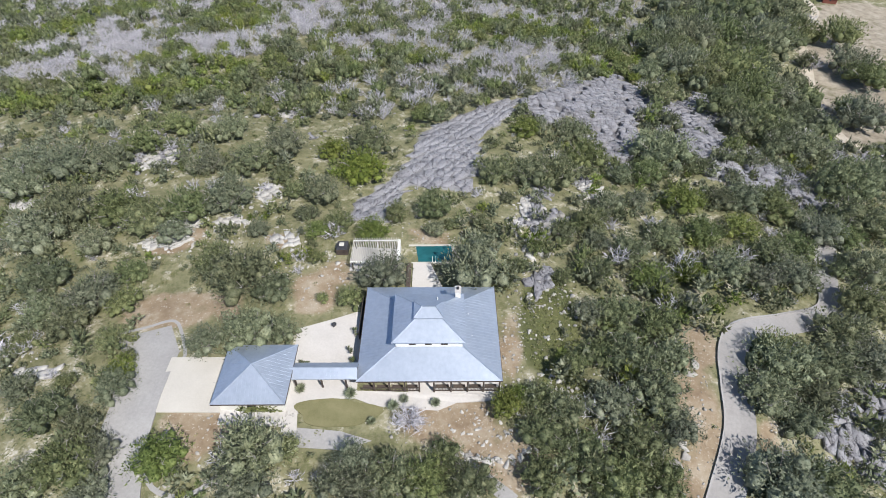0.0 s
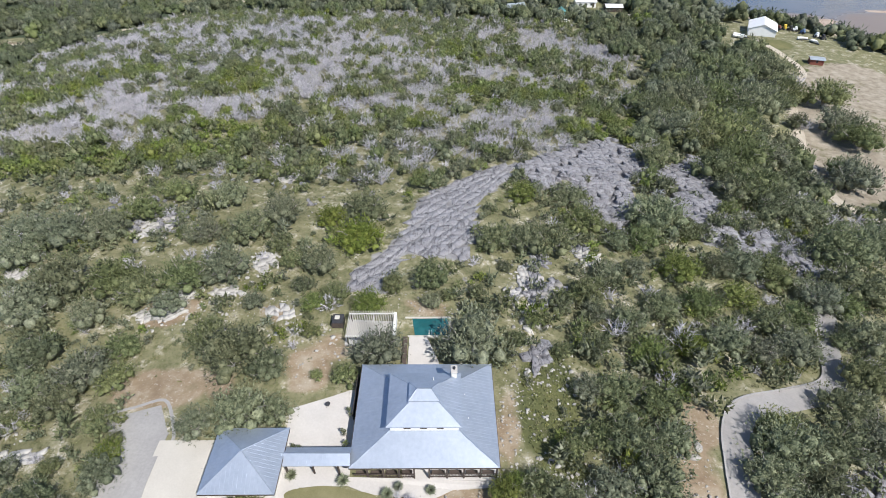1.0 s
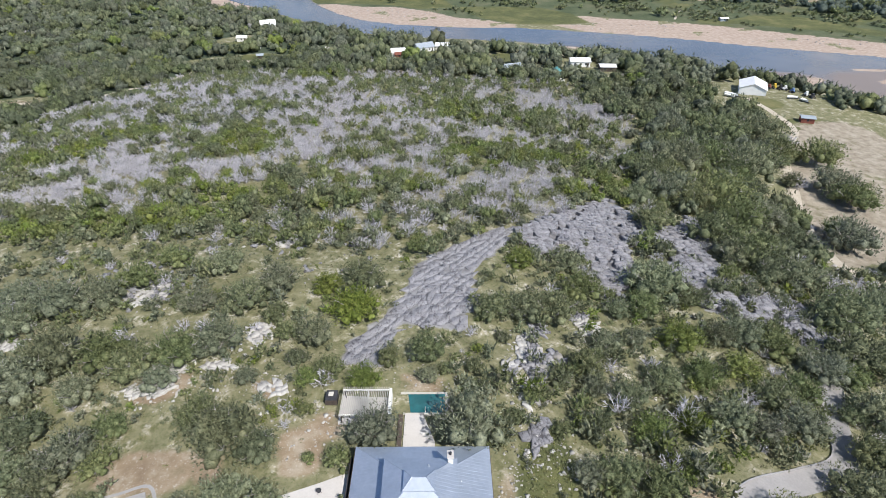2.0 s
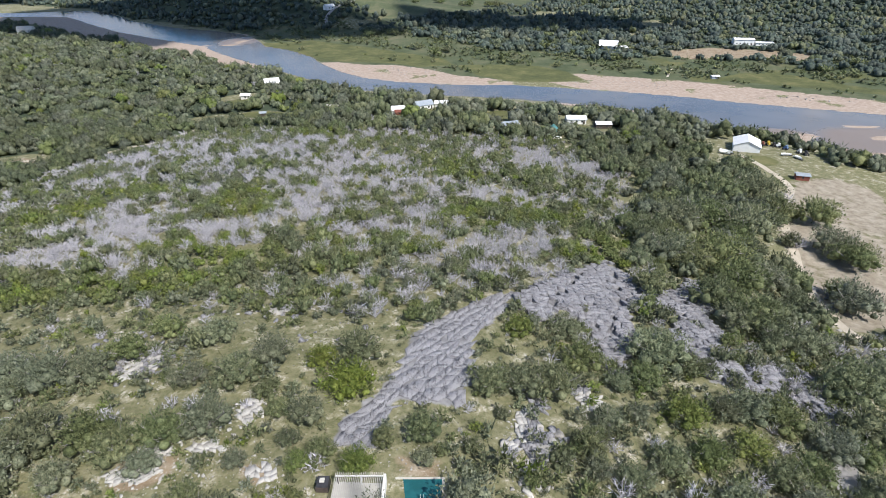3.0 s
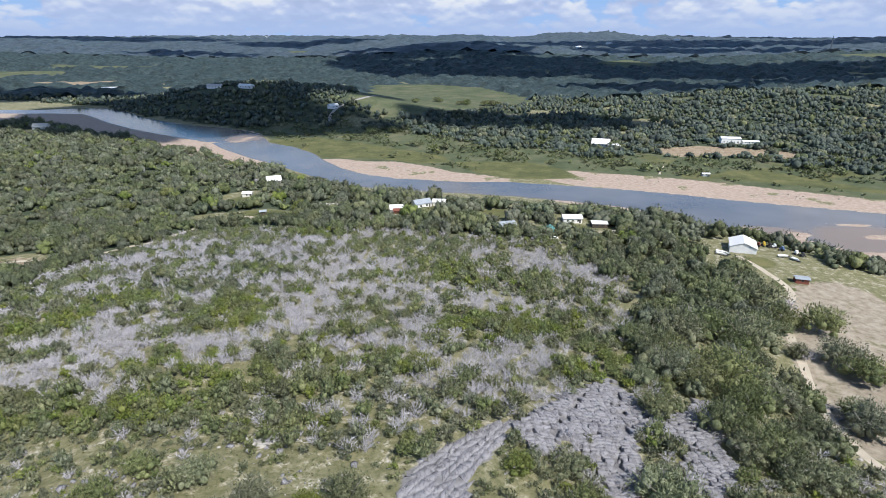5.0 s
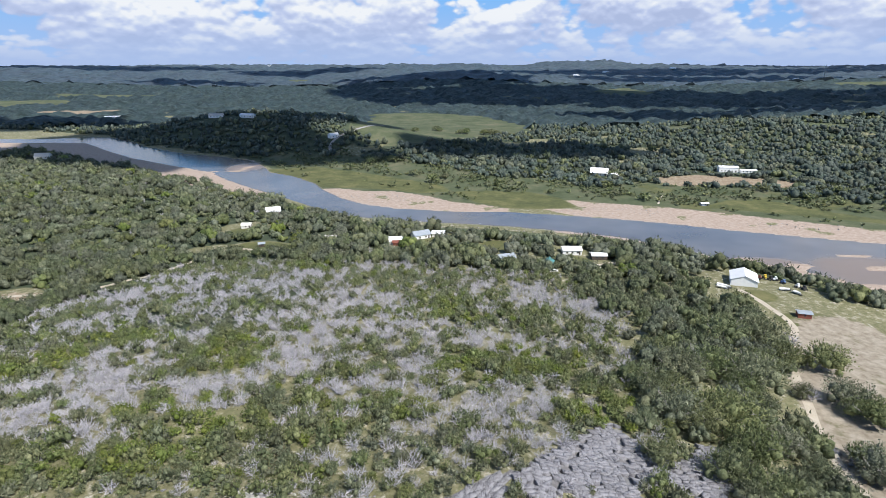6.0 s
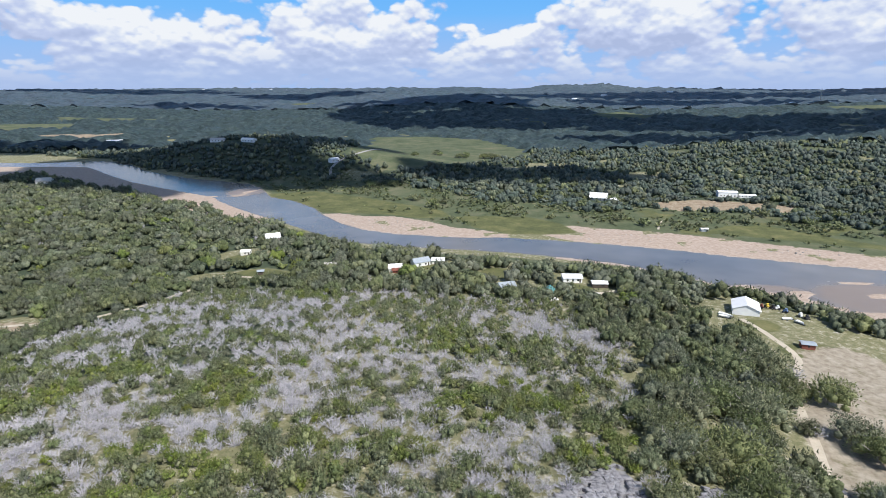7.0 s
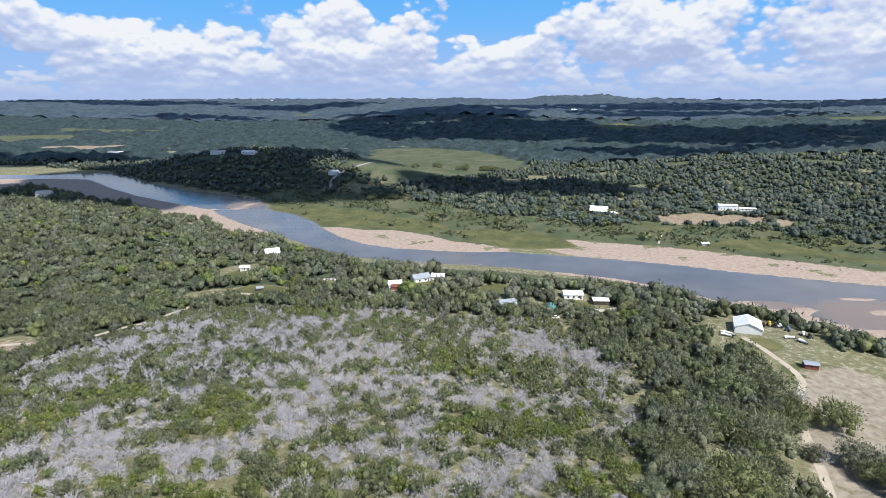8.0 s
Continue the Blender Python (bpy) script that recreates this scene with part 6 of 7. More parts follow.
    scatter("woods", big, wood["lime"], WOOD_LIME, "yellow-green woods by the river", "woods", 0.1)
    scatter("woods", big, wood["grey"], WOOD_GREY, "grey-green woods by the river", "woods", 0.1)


hill_scrub()


def canopy(name, x0, x1, y0, y1, cell, top, material, label, seed):
    """Far woods as one uneven roof of tree tops, which comes down to the ground at glades and fields."""
    rng = np.random.default_rng(seed)
    X, Y = np.meshgrid(np.arange(x0, x1, cell), np.arange(y0, y1, cell))
    ny, nx = X.shape
    X, Y = X + rng.uniform(-0.42, 0.42, X.shape) * cell, Y + rng.uniform(-0.42, 0.42, X.shape) * cell
    cover = wooded(X, Y)
    thick = smooth(0.3, 0.6, cover + rng.uniform(-0.2, 0.2, X.shape))
    Z = height(X, Y) - 0.4 + thick * top * (0.05 + 0.95 * rng.uniform(size=X.shape) ** 1.4) * (0.9 + 0.15 * wave(X, Y, 60, 4))
    i = np.arange(X.size).reshape(ny, nx)
    quads = np.stack([i[:-1, :-1], i[:-1, 1:], i[1:, 1:], i[1:, :-1]], -1).reshape(-1, 4)
    good = ((np.abs(X) < 300 + 0.95 * Y) & (np.hypot(X, Y) < 4780)).ravel()
    quads = quads[good[quads].all(1) & (thick.ravel()[quads].max(1) > 0.05)]
    used, back = np.unique(quads, return_inverse=True)
    verts = np.stack([X.ravel(), Y.ravel(), Z.ravel()], 1)[used]
    me = mesh_of(name, verts, back.reshape(-1, 4), material, rng.uniform(size=len(used)), smooth=True)
    tagged(new(name, me), label, "woods", kind="stuff")


def far_woods():
    near_ = [crown(160 + i, 5, 36, 0.10, 1, 0.95, 0.2, 0.98) for i in range(6)]
    mid = [crown(170 + i, 2, 12, 0.13, 1, 0.95, 0.2, 1.12) for i in range(5)]
    lots = {(a, b): [] for a in (0, 1) for b in (0, 1, 2)}
    x, y, rng = sites_in(-1150, 1150, 420, 1010, 8.4, 21)
    x, y = x + rng.normal(size=x.size) * 3, y + rng.normal(size=x.size) * 3
    keep = (wooded(x, y) > rng.uniform(0.15, 0.7, x.size)) & (np.abs(x) < 230 + 0.9 * y) & (blobs(x, y, ((104, 608, 17, 14), (246, 624, 26, 10), (-228, 750, 12, 10), (-430, 852, 62, 13))) < 0.3)
    patch = wave(x, y, 55, 6) + 0.5 * wave(x, y, 19, 2)
    for i in np.nonzero(keep)[0]:
        kind = 1 if rng.uniform() < 0.16 + 0.2 * (patch[i] > 0.3) else 2 if rng.uniform() < 0.10 + 0.25 * (patch[i] < -0.4) else 0
        lots[int(y[i] > 700), kind].append((x[i], y[i], 3.4 + 4.8 * rng.uniform() ** 1.6, rng.uniform(0.75, 1.35)))
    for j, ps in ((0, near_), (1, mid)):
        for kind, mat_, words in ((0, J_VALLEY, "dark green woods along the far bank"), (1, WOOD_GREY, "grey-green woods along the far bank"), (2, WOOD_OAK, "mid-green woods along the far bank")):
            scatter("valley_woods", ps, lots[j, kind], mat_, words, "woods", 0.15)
    # both canopies wear leaf colours tinted with haze
    canopy("far_woods", -2300, 2300, 985, 2120, 14, 15, J_FAR, "dark woods across the river valley, tinted blue for haze", 24)
    canopy("horizon_woods", -4700, 4700, 2100, 4780, 33, 22, J_HAZE, "woods on the far hills, blue tint in place of haze", 25)
    rng = np.random.default_rng(26)
    for x, y, r in ((-129, 838, 7), (-105, 902, 8), (-99, 898, 6), (-66, 880, 8), (-56, 884, 8), (-28, 888, 9), (-18, 893, 8), (-10, 886, 7), (-155, 660, 7), (-152, 669, 6), (-127, 664, 7), (-132, 672, 6), (189, 740, 8)):
        tree(x, y, r, "oak", rng)


far_woods()


def bank_scrub():
    """Willow and weeds on the flats across the water."""
    tiny = [crown(170 + i, 1, 24, 0.4, 1, 0.7) for i in range(4)]
    x, y, rng = sites_in(-420, 420, 400, 740, 4.6, 22)
    d = (y - along(SAND_EDGE, x)) * 0.8
    ok = (d > 4) & (d < 130) & (rng.uniform(size=x.size) < smooth(-0.4, 0.6, wave(x, y, 30, 4) + 0.4 * wave(x, y, 9, 2) + 0.1) * smooth(0, 25, d) * 0.85) & (open_land(x, y) < 0.3) & ~inside(RIVER_FLAT, x, y)
    ok &= (~inside(WEST_GREEN, x, y) & ~inside(EAST_GREEN, x, y)) | (rng.uniform(size=x.size) < 0.08)
    scatter("bank_scrub", tiny, [(x[i], y[i], rng.uniform(1.3, 3.4), rng.uniform(0.5, 1.0)) for i in np.nonzero(ok)[0]], J_OAK, "low green willow scrub on the river flats", "shrubs")
    x, y, rng = sites_in(-100, 420, 440, 600, 26, 23)
    d = (y - along(SAND_EDGE, x)) * 0.8
    ok = (d > 14) & (d < 110) & (rng.uniform(size=x.size) < 0.4) & (open_land(x, y) < 0.3) & ~inside(RIVER_FLAT, x, y) & ~inside(EAST_GREEN, x, y)
    scatter("bank_trees", [crown(180 + i, 5, 90, 0.18, 1, 0.9) for i in range(4)], [(x[i], y[i], rng.uniform(4, 8), rng.uniform(0.8, 1.1)) for i in np.nonzero(ok)[0]], J_OAK, "single dark trees on the river flats", "trees")


bank_scrub()

build_main_house()
build_garage()
build_breezeway()
build_yard()
build_kerb()


# ---------------------------------------------------------------- rock: cracked grey slabs, pale boulders, loose stones
def rock_shape(seed, level=1, rough=0.28):
    rng = np.random.default_rng(seed)
    v, t = BALLS[level]
    w = v * (1 + rough * rng.uniform(-1, 1, (len(v), 1)))
    for k in range(9):        # flat broken faces
        n = unit(rng, 1)[0]
        w = w - np.maximum(0, w @ n - rng.uniform(0.32, 0.62))[:, None] * n
    return w * (1.15, rng.uniform(0.7, 1.05), rng.uniform(0.5, 0.8)), t


def slab_field(poly, cell, turn, seed):
    """Cells of a jittered grid inside an outline: each the four corners of one slab."""
    rng = np.random.default_rng(seed)
    p = np.array(poly)
    c, s = math.cos(turn), math.sin(turn)
    x0, y0, x1, y1 = p[:, 0].min() - 40, p[:, 1].min() - 40, p[:, 0].max() + 40, p[:, 1].max() + 40
    ox, oy = (x0 + x1) / 2, (y0 + y1) / 2
    nx, ny = int((x1 - x0) / cell[0]), int((y1 - y0) / cell[1])
    gx, gy = np.meshgrid((np.arange(nx) - nx / 2) * cell[0], (np.arange(ny) - ny / 2) * cell[1])
    gx = gx + rng.uniform(-0.46, 0.46, gx.shape) * cell[0] + (np.arange(ny) % 2)[:, None] * cell[0] * 0.45
    gy = gy + rng.uniform(-0.36, 0.36, gy.shape) * cell[1]
    X, Y = ox + gx * c - gy * s, oy + gx * s + gy * c
    out = []
    cx = (X[:-1, :-1] + X[:-1, 1:] + X[1:, 1:] + X[1:, :-1]) / 4
    cy = (Y[:-1, :-1] + Y[:-1, 1:] + Y[1:, 1:] + Y[1:, :-1]) / 4
    edge = 0.5 * wave(cx, cy, 3.0, 4)
    good = inside(poly, cx + edge, cy + edge)
    for j in range(ny - 1):
        for i in range(nx - 1):
            q = [(X[j, i], Y[j, i]), (X[j, i + 1], Y[j, i + 1]), (X[j + 1, i + 1], Y[j + 1, i + 1]), (X[j + 1, i], Y[j + 1, i])]
            m = np.mean(q, 0)
            if good[j, i] and rng.uniform() > 0.05:
                out.append((q, m, rng))
    return out


def slab_geometry(q, m, rng, jag=0.0, rise=0.0):
    """A worn slab with chamfered rim, standing a little proud and tilted."""
    gap = rng.uniform(0.99, 1.0) if rng.uniform() < 0.88 else rng.uniform(0.88, 0.96)
    if rise and rng.uniform() < 0.14:
        gap = rng.uniform(0.78, 0.92)
    lift = 0.2 + rise + rng.normal() * (0.014 + 0.07 * rise) + jag * rng.uniform(-0.2, 1.0)
    tx, ty = rng.normal() * (0.012 + 0.25 * jag), rng.normal() * (0.012 + 0.25 * jag)
    v = []
    for k, (shrink, up) in enumerate(((1.0, -0.5 - 2 * jag - 1.2 * rise), (1.0, -0.03 - 0.2 * jag), (0.985 - 0.15 * jag, 0.0))):
        for x, y in q:
            px, py = m[0] + (x - m[0]) * gap * shrink, m[1] + (y - m[1]) * gap * shrink
            z = float(height(px, py)) + lift + up + (px - m[0]) * tx + (py - m[1]) * ty
            v.append((px, py, z))
    f = [(8, 9, 10), (8, 10, 11)]
    for a in (0, 4):
        for i in range(4):
            j = (i + 1) % 4
            f += [(a + i, a + j, a + 4 + j), (a + i, a + 4 + j, a + 4 + i)]
    return np.array(v), np.array(f)


def boulders(name, spots, count, size, seed, material, label, sink=0.25):
    """Loose stones over soft patches (x, y, rx, ry), joined."""
    rng = np.random.default_rng(seed)
    shapes = [rock_shape(400 + i) for i in range(8)]
    P = []
    for k in range(count):
        cx, cy, rx, ry = spots[rng.integers(len(spots))]
        a, r = rng.uniform(0, 6.28), math.sqrt(rng.uniform(0, 1))
        x, y = cx + rx * r * math.cos(a), cy + ry * r * math.sin(a)
        v, t = shapes[rng.integers(8)]
        s = size[0] + (size[1] - size[0]) * rng.uniform() ** 2.2
        b = rng.uniform(0, 6.28)
        w = np.stack([v[:, 0] * math.cos(b) - v[:, 1] * math.sin(b), v[:, 0] * math.sin(b) + v[:, 1] * math.cos(b), v[:, 2]], 1) * s + (x, y, float(height(x, y)) + s * (0.5 - sink))
        P.append((w, t))
    me = mesh_of(name, *joined(P), material)
    tagged(new(name, me), label, "stones", kind="stuff")


# big single boulders by the house and beside the road
def big_boulder(x, y, r, seed, material=None):
    v, t = rock_shape(seed, 2, 0.24)
    ob = new("boulder", mesh_of("boulder", v, t, material or M_ROCK))
    ob.matrix_basis = Matrix.Translation((x, y, float(height(x, y)) + 0.02 * r)) @ Matrix.Rotation(seed * 1.3, 4, "Z") @ Matrix.Diagonal((r, r, r * 0.9, 1))
    tagged(ob, "pale weathered limestone boulder half sunk in the slope", "boulder", "limestone boulders")


rng_b = np.random.default_rng(77)
def stone_row(points, count, lo, hi, loose, seed):
    """A dry-laid row of pale stones along a line."""
    line = np.array(points, float)
    run = np.concatenate([[0], np.cumsum(np.hypot(*np.diff(line, axis=0).T))])
    for k in range(count):
        s = run[-1] * (k + rng_b.uniform(0, 0.6)) / count
        big_boulder(np.interp(s, run, line[:, 0]) + rng_b.normal() * loose, np.interp(s, run, line[:, 1]) + rng_b.normal() * loose, rng_b.uniform(lo, hi), seed + k, M_PALE if k % 3 else M_ROCK)


stone_row([(-3.6, 26.6), (-1.0, 26.0), (2.8, 25.9), (5.0, 26.6), (6.4, 28.0)], 34, 0.30, 0.62, 0.22, 500)
stone_row([(-2.5, 28.6), (0.5, 28.9), (2.2, 28.4), (5.8, 30.6)], 22, 0.18, 0.40, 0.5, 800)
stone_row([(-1.2, 30.9), (0.8, 30.2), (3.4, 31.6), (5.4, 31.0)], 16, 0.15, 0.38, 0.5, 830)
stone_row([(4.9, 33.5), (5.1, 38), (5.2, 42), (5.0, 47)], 24, 0.12, 0.30, 0.25, 860)
stone_row([(-21.8, 26.9), (-20.6, 27.6), (-19.8, 28.6)], 12, 0.2, 0.42, 0.3, 890)
stone_row([(-34.2, 22.4), (-33.6, 19.6), (-31, 18.6), (-28.6, 20.4), (-28.0, 23.2), (-26, 25)], 20, 0.15, 0.36, 0.25, 910)
for k, (x, y, r) in enumerate(((-64.5, 80.5, 0.9), (-57.5, 72.5, 0.8), (-81, 60.5, 0.9), (-43.5, 53.8, 0.8),
                               (9.2, 67, 1.5), (10.8, 68.4, 1.3), (12, 70.5, 1.2), (7.6, 64.5, 1.1), (8.8, 71.5, 1.4), (3.5, 66.5, 1.0), (6.3, 62.4, 0.9), (23.5, 31.0, 0.8),
                               (22.2, 28.6, 1.1), (24.4, 34.5, 0.7), (26.3, 40.2, 0.8), (27.0, 41.8, 0.7), (23.8, 29.8, 0.9), (44.8, 38.2, 1.7), (46.5, 36.6, 2.0), (48.2, 35.4, 1.8), (45.0, 34.6, 1.5), (50.5, 38.2, 2.0),
                               (47.2, 33.2, 1.9), (49.6, 33.5, 1.7), (51.8, 35.6, 2.2), (43.0, 32.8, 1.4), (50.2, 41.5, 1.5), (53.3, 40.5, 1.8), (41.3, 36.6, 1.3), (-23.5, 26.4, 0.6), (-24.5, 25.3, 0.7), (-20.6, 26.6, 0.5),
                               (57.8, 96.5, 1.6), (59.5, 94, 1.8), (61, 91, 1.5), (62.2, 98.5, 1.7), (60.8, 87.4, 1.3), (92, 150, 1.5), (94, 146, 1.3), (90, 152.5, 1.2), (89, 156, 1.6), (86, 164, 1.8))):
    big_boulder(x, y, r * 1.1, 530 + k, M_KARST if 17 <= k < 29 or k > 31 else M_ROCK)

boulders("loose_stones", ((4.0, 44, 1.5, 9), (5.5, 41, 3, 8), (7, 52, 4, 6), (-1, 29, 9, 4), (4, 26, 6, 4), (-25, 50, 6, 6), (-30.5, 56, 4, 3), (-46, 55, 6, 5), (-38, 57, 8, 4), (-24, 25.5, 6, 3), (26, 34, 2.5, 12), (36, 40, 2, 9), (8, 66, 6, 7), (-45, 70, 20, 18), (-10, 62, 8, 3)),
         1500, (0.06, 0.32), 31, M_ROCK, "loose pale limestone rubble in dry soil", 0.42)
boulders("meadow_stones", ((8.8, 46, 4, 8), (9.5, 52, 4, 5), (6.5, 60, 2.5, 8), (6.0, 70, 3, 8), (7.5, 58, 2.2, 8), (-37, 67, 6, 6), (-45, 98, 9, 4), (-28, 53, 8, 8), (10.5, 36, 3, 4), (18, 33, 7, 8), (20, 60, 8, 8), (-45, 54, 8, 4), (-40, 60, 8, 5), (-58, 30, 6, 5), (-60, 76, 8, 5)),
         900, (0.10, 0.55), 34, M_PALE, "white limestone lumps lying in green grass", 0.4)
boulders("outcrop_stones", ((48, 37, 6, 6), (50, 33, 5, 5), (49, 35, 6, 6), (60, 93, 5, 8), (-61, 76, 6, 5), (9, 68, 4, 6), (24, 100, 5, 8), (50, 95, 8, 6), (-66, 80, 12, 8), (-40, 95, 25, 10), (90, 148, 5, 9)),
         700, (0.25, 1.1), 32, M_KARST, "grey broken limestone among the scrub")
boulders("river_stones", ((60, 432, 60, 8), (-40, 425, 50, 7), (130, 378, 14, 9), (10, 408, 60, 6), (90, 470, 50, 14), (220, 440, 50, 10), (-100, 500, 50, 18)),
         900, (0.25, 0.9), 33, M_ROCK, "scattered stones on the river bank")


def build_slabs():
    cells = [(c, 0.0) for c in slab_field(SLAB_A, (2.3, 1.5), 1.05, 41)]
    for poly, seed in ((SLAB_B, 42), (SLAB_C, 43)):
        for c in slab_field(poly, (0.95, 1.9), 1.75, seed):
            if min(float(near_line(np.array(c[1][0]), np.array(c[1][1]), k)) for k in CREVICES) > 0.45:
                cells.append((c, 0.75))
    base = thing("rock_outcrop", Matrix.Identity(4), "cracked grey limestone pavement on the ridge", "rock outcrop", kind="structure")
    rest, made = [], 0
    for (q, m, rng), rise in cells:
        v, t = slab_geometry(q, m, rng, 0.03 * rise, rise)
        if m[1] < 88 and made < 300:
            part("slab", mesh_of("slab", v, t, M_KARST), None, base)
            made += 1
        else:
            rest.append((v, t))
    tagged(part("cracked_rock", mesh_of("cracked_rock", *joined(rest), M_KARST), None, base, "joined slabs further along the ridge"), kind="stuff")


build_slabs()


def rock_sheet(x, y, rx, ry, cell, material, label, seed, jag=0.0):
    """A patch of bare, broken bedrock."""
    poly = [(x + rx * (1 + 0.3 * math.sin(2.3 * i + seed)) * math.cos(i * 0.52), y + ry * (1 + 0.3 * math.cos(1.7 * i + seed)) * math.sin(i * 0.52)) for i in range(12)]
    pieces = [slab_geometry(q, m, rng, jag) for q, m, rng in slab_field(poly, cell, 0.6 + seed, seed)]
    tagged(new("rock_sheet", mesh_of("rock_sheet", *joined(pieces), material)), label, "bedrock", kind="stuff")


PALE = "white broken limestone bedrock in dry grass"
for k, (x, y, rx, ry) in enumerate(((-61.5, 76.2, 4.2, 3.2), (-77, 61.8, 3.4, 1.6), (-46.8, 57.9, 3.2, 1.5), (-48.5, 54.2, 3.6, 1.7), (-30.2, 56, 2.4, 1.5), (-40, 59.5, 2.6, 1.2), (4.2, 66, 1.6, 2.2), (6.3, 72, 1.8, 3.6), (7.4, 61, 1.4, 3.0), (17.5, 80, 2.0, 2.8), (62.5, 84, 2.6, 3.2), (-37, 67, 2.2, 2.6), (-46, 99, 4.0, 1.6), (-54, 86, 2.4, 1.2), (-75, 71, 2.6, 1.4), (-52, 30.5, 3.0, 1.2), (-58, 34, 2.0, 1.0))):
    rock_sheet(x, y, rx, ry, (1.0, 0.75), M_PALE, PALE, 701 + k, 0.12)
GREYROCK = "jagged grey limestone outcrop among trees"
for k, (x, y, rx, ry, jag) in enumerate(((48.5, 36.5, 5.0, 5.5, 0.75), (52.5, 43, 3.0, 4.0, 0.6), (42.3, 35.5, 1.8, 2.6, 0.5), (7.8, 70, 1.7, 6.5, 0.35), (9, 79, 1.6, 4, 0.35), (59.5, 92.5, 3.4, 6.5, 0.5), (8, 53.5, 2.2, 2.6, 0.35), (24.5, 96, 3.0, 9.0, 0.8), (16, 84, 2, 3, 0.4))):
    rock_sheet(x, y, rx, ry, (1.35, 1.0), M_KARST, GREYROCK, 721 + k, jag)
for k in range(20):      # rough stone edge of the track
    s = k / 19
    big_boulder(84.0 + 4.4 * s + rng_b.normal() * 0.4, 122 + 40 * s, rng_b.uniform(0.5, 1.1), 760 + k)


# ---------------------------------------------------------------- small growth near the house
def yucca(x, y, r, seed):
    """A rosette of stiff blades on a short stem."""
    rng = np.random.default_rng(seed)
    out = []
    for i in range(70):
        a, e = 2.4 * i, math.asin(min(1, 0.02 + i / 72))
        d = np.array((math.cos(a) * math.cos(e), math.sin(a) * math.cos(e), math.sin(e) + 0.1))
        s = np.array((-math.sin(a), math.cos(a), 0)) * 0.075
        ln = rng.uniform(0.8, 1.1)
        out.append((np.array([d * 0.08 - s, d * 0.08 + s, d * ln * 0.55 + s * 0.9, d * ln - (0, 0, 0.12), d * ln * 0.55 - s * 0.9]), np.array([[0, 1, 2], [0, 2, 4], [4, 2, 3]])))
    t = thing("yucca", Matrix.Translation((x, y, float(height(x, y)) + 0.1)) @ Matrix.Diagonal((r, r, r, 1)), "pale green yucca with stiff pointed blades", "yucca", "yuccas by the terrace")
    part("stem", mesh_of("stem", *stick((0, 0, -0.3), (0, 0, 0.35), 0.12, 0.09, 6), M_BARK), None, t)
    o = part("rosette", mesh_of("rosette", *joined(out), M_YUCCA), None, t)
    o.location.z = 0.3


for k, (x, y, r) in enumerate(((-14.67, -7.1, 0.8), (-8.9, -7.5, 0.95), (-2.7, -8.0, 0.75), (0.9, -8.3, 0.8), (-3.9, -8.9, 0.9), (-26.45, -16.3, 1.5), (-6.2, -10.9, 0.7), (12.5, -17.5, 0.9), (18.5, -19.5, 1.0), (22, -14, 0.8))):
    p = HOUSE @ Vector((x, y, 0))
    yucca(p.x, p.y, r, 600 + k)

# a bright shrub at the porch corner and thin brush in the front garden
rng_s = np.random.default_rng(9)
for x, y, r in ((9.0, -8.9, 2.3), (10.4, -7.6, 1.7)):
    p = HOUSE @ Vector((x, y, 0))
    tree(p.x, p.y, r, "sumac", rng_s, 1.25)
brush = HOUSE @ Vector((-2.0, -10.6, 0))
d = thing("dead_shrub", Matrix.Translation((brush.x, brush.y, float(height(brush.x, brush.y)))) @ Matrix.Diagonal((2.6, 2.2, 1.3, 1)), "leafless grey-brown shrub before the porch", "shrub")
part("bare_crown", mesh_of("bare_crown", *dead_tree(71, 40, 16, 0.012, True), M_DEAD), None, d)
vine = mesh_of("vine", *crown(610, 8, 500, 0.10, 1, 0.5, 0.8), M_LIME)
v = new("vine", vine)
v.matrix_basis = HOUSE @ Matrix.Translation((-18.7, -10.0, 1.35)) @ Matrix.Diagonal((2.6, 0.35, 2.0, 1))
tagged(v, "green vine climbing the white garage wall", "vine")


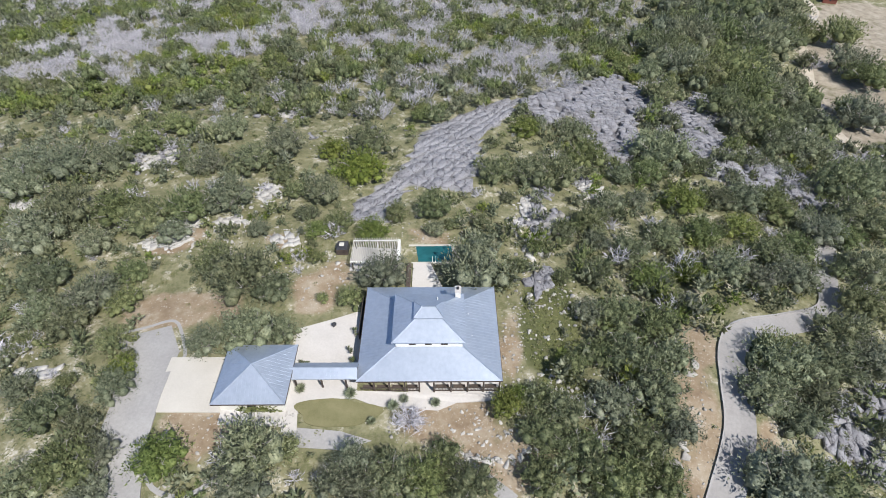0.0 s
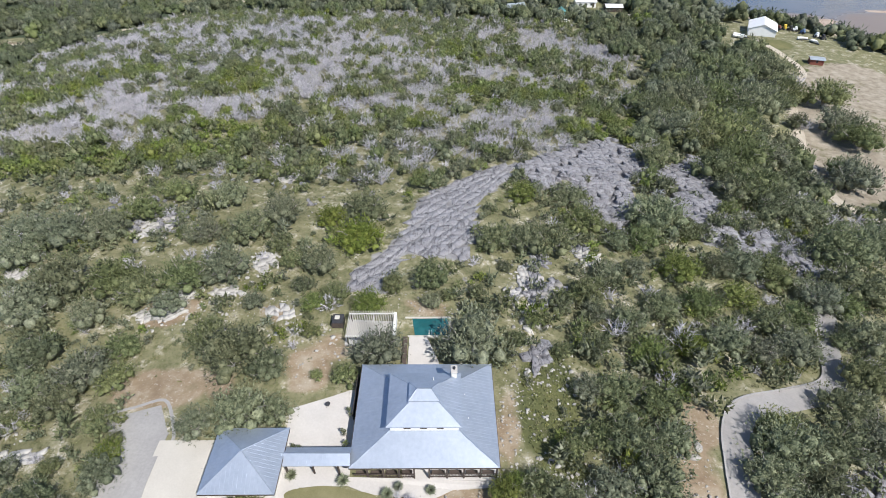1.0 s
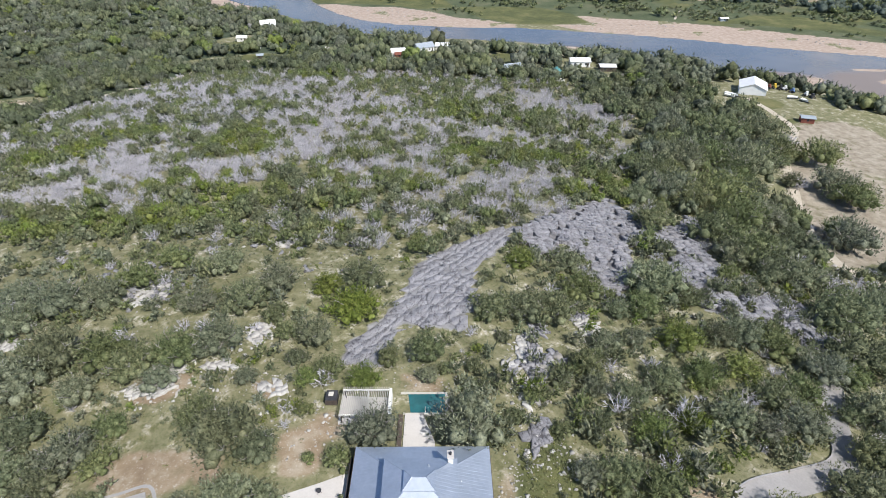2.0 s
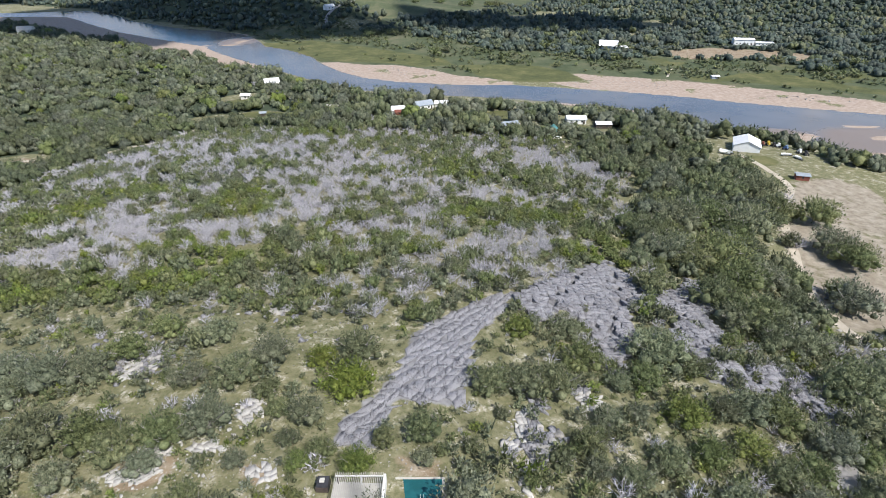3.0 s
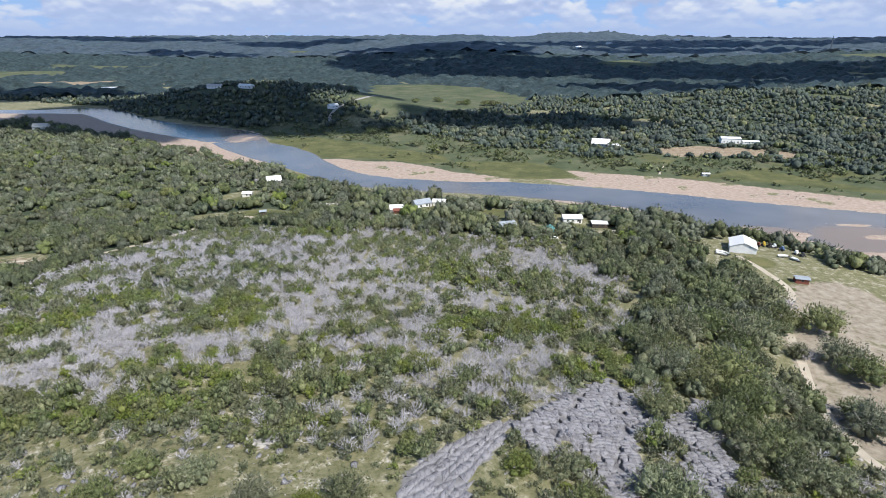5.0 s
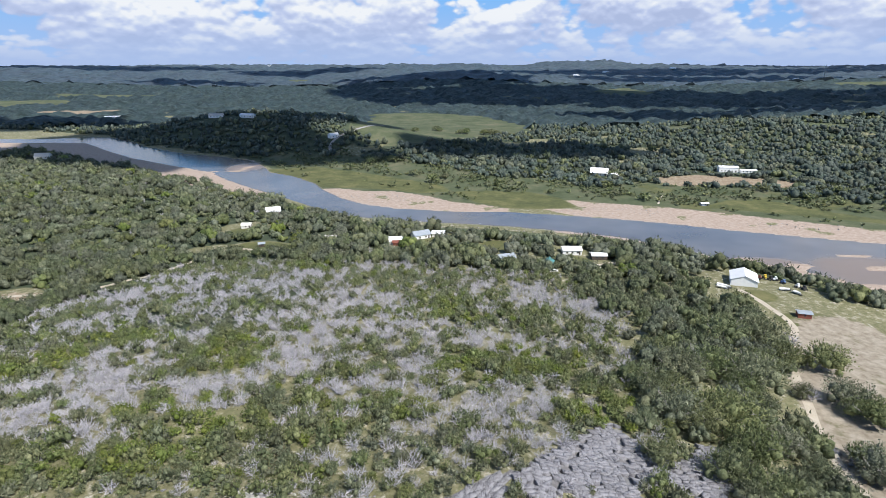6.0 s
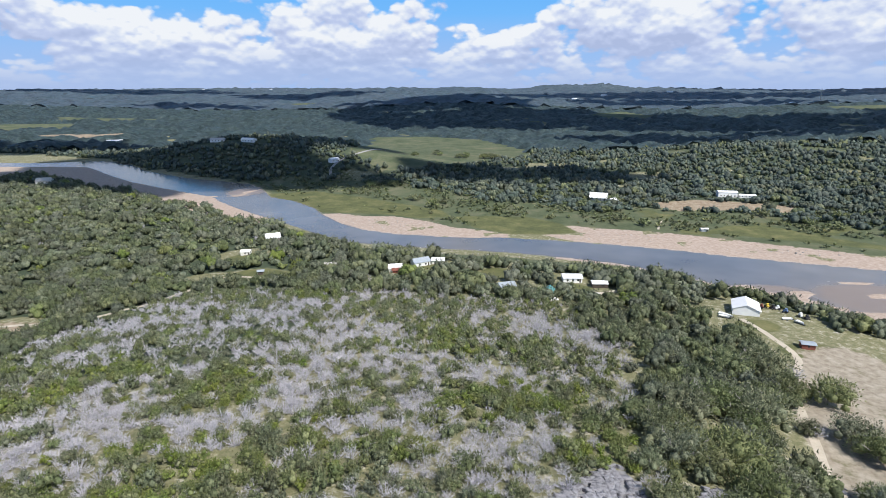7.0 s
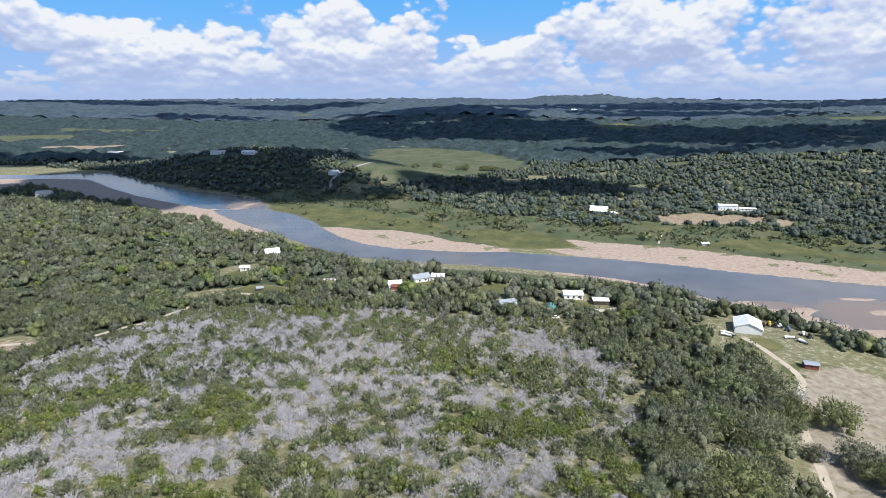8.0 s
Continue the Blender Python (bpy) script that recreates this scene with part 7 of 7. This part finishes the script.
def near_growth():
    """Low shrubs and grass in the open ground round the house."""
    x, y, rng = sites_in(-100, 80, 8, 112, 2.15, 51)
    ok = free(x, y, -0.6) & ~inside(SLAB_A, x, y) & (blobs(x, y, SOIL) < 0.75) & ~(inside(SLAB_B, x, y) & (rng.uniform(size=x.size) < 0.9))
    hx, hy = x + 6.5, y - 40
    lx, ly = hx * math.cos(YAW) + hy * math.sin(YAW), -hx * math.sin(YAW) + hy * math.cos(YAW)
    ok &= ~((lx > -31.5) & (lx < 9) & (ly > -14.5) & (ly < 7.5)) & ~((lx > -13) & (lx < 4) & (ly > 6) & (ly < 19))
    ok &= ~((lx > 9) & (lx < 12) & (ly > -9) & (ly < 7) & (rng.uniform(size=x.size) < 0.8))
    meadow = blobs(x, y, ((8.8, 46, 4.5, 9), (-42, 66, 14, 6), (-35, 85, 20, 8)))
    thick = smooth(-0.45, 0.5, wave(x, y, 13, 6) + 0.6 * smooth(5, 25, x) + 0.35 * smooth(-45, -60, x))
    rows = {"oak": [], "grey": [], "lime": [], "dead": []}
    brush_ = inside([(14.5, 69), (37, 72), (27, 45), (24.5, 28), (7, 23), (10.5, 33), (13, 45)], x, y) & (blobs(x, y, SOIL) < 0.4)
    for i in np.nonzero(ok)[0]:
        if rng.uniform() > max((0.30 + 0.60 * thick[i]) * (1 - 0.75 * meadow[i]), 0.92 * brush_[i]):
            continue
        k = ("oak", "grey", "lime", "dead")[rng.choice(4, p=(0.34, 0.46, 0.13, 0.07))]
        rows[k].append((x[i], y[i], rng.uniform(0.45, 0.95) + (1.45 + 0.4 * brush_[i]) * rng.uniform() ** 2, rng.uniform(0.8, 1.4)))
    ps = [crown(620 + i, 4, 84, 0.17, 1, 0.9, 0.7, 0.55) for i in range(5)]
    scatter("low_shrubs", ps, rows["oak"], J_OAK, "low dark green shrubs in dry grass", "shrubs")
    scatter("low_shrubs", ps, rows["grey"], J_GREY, "low grey-green shrubs in dry grass", "shrubs")
    scatter("low_shrubs", ps, rows["lime"], J_LIME, "low yellow-green shrubs in dry grass", "shrubs")
    scatter("dead_shrubs", [dead_tree(640 + i, 14, 10, 0.02) for i in range(4)], rows["dead"], M_DEAD, "low bare grey shrubs in dry grass", "dead shrubs")
    # tufts
    x, y, rng = sites_in(-110, 78, 10, 150, 1.25, 52)
    ok = free(x, y, -1.0) & ~inside(SLAB_A, x, y) & ~inside(SLAB_B, x, y)
    hx, hy = x + 6.5, y - 40
    lx, ly = hx * math.cos(YAW) + hy * math.sin(YAW), -hx * math.sin(YAW) + hy * math.cos(YAW)
    ok &= ~((lx > -31.5) & (lx < 9) & (ly > -9) & (ly < 7.5)) & ~((lx > -12) & (lx < 4) & (ly > 6) & (ly < 19))
    keep = np.nonzero(ok & (rng.uniform(size=x.size) < 0.55 - 0.40 * blobs(x, y, SOIL)))[0]
    tuft = []
    for s in range(4):
        g = np.random.default_rng(660 + s)
        bl = []
        for i in range(11):
            a, rr = g.uniform(0, 6.28), g.uniform(0, 0.8)
            p = np.array((rr * math.cos(a), rr * math.sin(a), 0.1 + 0.35 * g.uniform() * (1 - rr)))
            sd = unit(g, 1)[0] * (1, 1, 0.4) * 0.32
            sf = unit(g, 1)[0] * (1, 1, 0.6) * 0.32
            bl.append((np.array([p - sd, p + sd, p + sf + (0, 0, 0.12)]), np.array([[0, 1, 2]])))
        tuft.append(joined(bl))
    scatter("grass", tuft, [(x[i], y[i], rng.uniform(0.25, 0.75), rng.uniform(0.6, 1.2)) for i in keep], M_GRASS, "dry tufted grass on the ridge", "grass")
    x, y, rng = sites_in(2, 20, 30, 62, 0.55, 53)
    ok = (blobs(x, y, ((8.8, 46, 4.2, 9), (10.5, 36, 3, 4))) > 0.5) & (x > 5.3)
    scatter("meadow_grass", tuft, [(x[i], y[i], rng.uniform(0.2, 0.5), rng.uniform(0.8, 1.7)) for i in np.nonzero(ok)[0]], M_MEADOW, "green meadow grass beside the house", "grass")


near_growth()


# a pole fence by the lower track and gravel edging at the driveway
def pole_fence(points):
    f = thing("fence", Matrix.Identity(4), "weathered grey pole fence beside the track", "fence")
    prev = None
    for x, y in points:
        z = float(height(x, y))
        part("post", rod(bmesh.new(), (x, y, z - 0.3), (x, y, z + 1.25), 0.08), M_GREYWOOD, f)
        if prev:
            for up in (0.4, 0.8, 1.15):
                part("rail", rod(bmesh.new(), (prev[0], prev[1], prev[2] + up), (x, y, z + up), 0.05), M_GREYWOOD, f)
        prev = (x, y, z)


pole_fence([(83.5, 107), (82.9, 104.6), (82.3, 102.2), (81.8, 99.8), (81.4, 97.4), (80.9, 95)])
pole_fence([(168, 296), (172, 290), (175, 283), (177, 276), (178, 268), (176, 260)])
ribbon("gravel_edge", [(-46.2, 34.8), (-45.4, 36.4), (-42.4, 37.9), (-39.3, 39.2), (-36.9, 36.6), (-35.5, 34.2), (-35.6, 33.2)], 0.4, M_CONC, "pale gravel edging round the turning place", "gravel", 0.05)
ribbon("gravel_edge", [(-40.3, 27), (-39.9, 24.4), (-38.9, 21), (-37.6, 18)], 0.6, M_CONC, "pale gravel verge of the driveway", "gravel", 0.05)
ribbon("gravel_edge", [(-33.0, 24.6), (-33.7, 21.2), (-31.8, 18.6), (-28.4, 18.2), (-26, 20.4), (-25.2, 24)], 0.5, M_CONC, "low curved concrete border round a planted island", "border", 0.16)

# single leafless trees at the clearing
for k, (x, y, r) in enumerate(((111.5, 216.5, 4.2), (98.5, 176, 3.0), (29.5, 60.5, 2.6), (40.5, 66, 2.2), (-57, 62, 2.2), (-45, 66, 2.0), (2.6, 150, 3.0))):
    t = thing("dead_tree", Matrix.Translation((x, y, float(height(x, y)))) @ Matrix.Diagonal((r, r, r * 1.25, 1)), "bleached leafless tree among green ones", "dead tree", "dead trees")
    part("bare_crown", mesh_of("bare_crown", *dead_tree(790 + k, 18, 14, 0.014, True), M_DEAD), None, t)
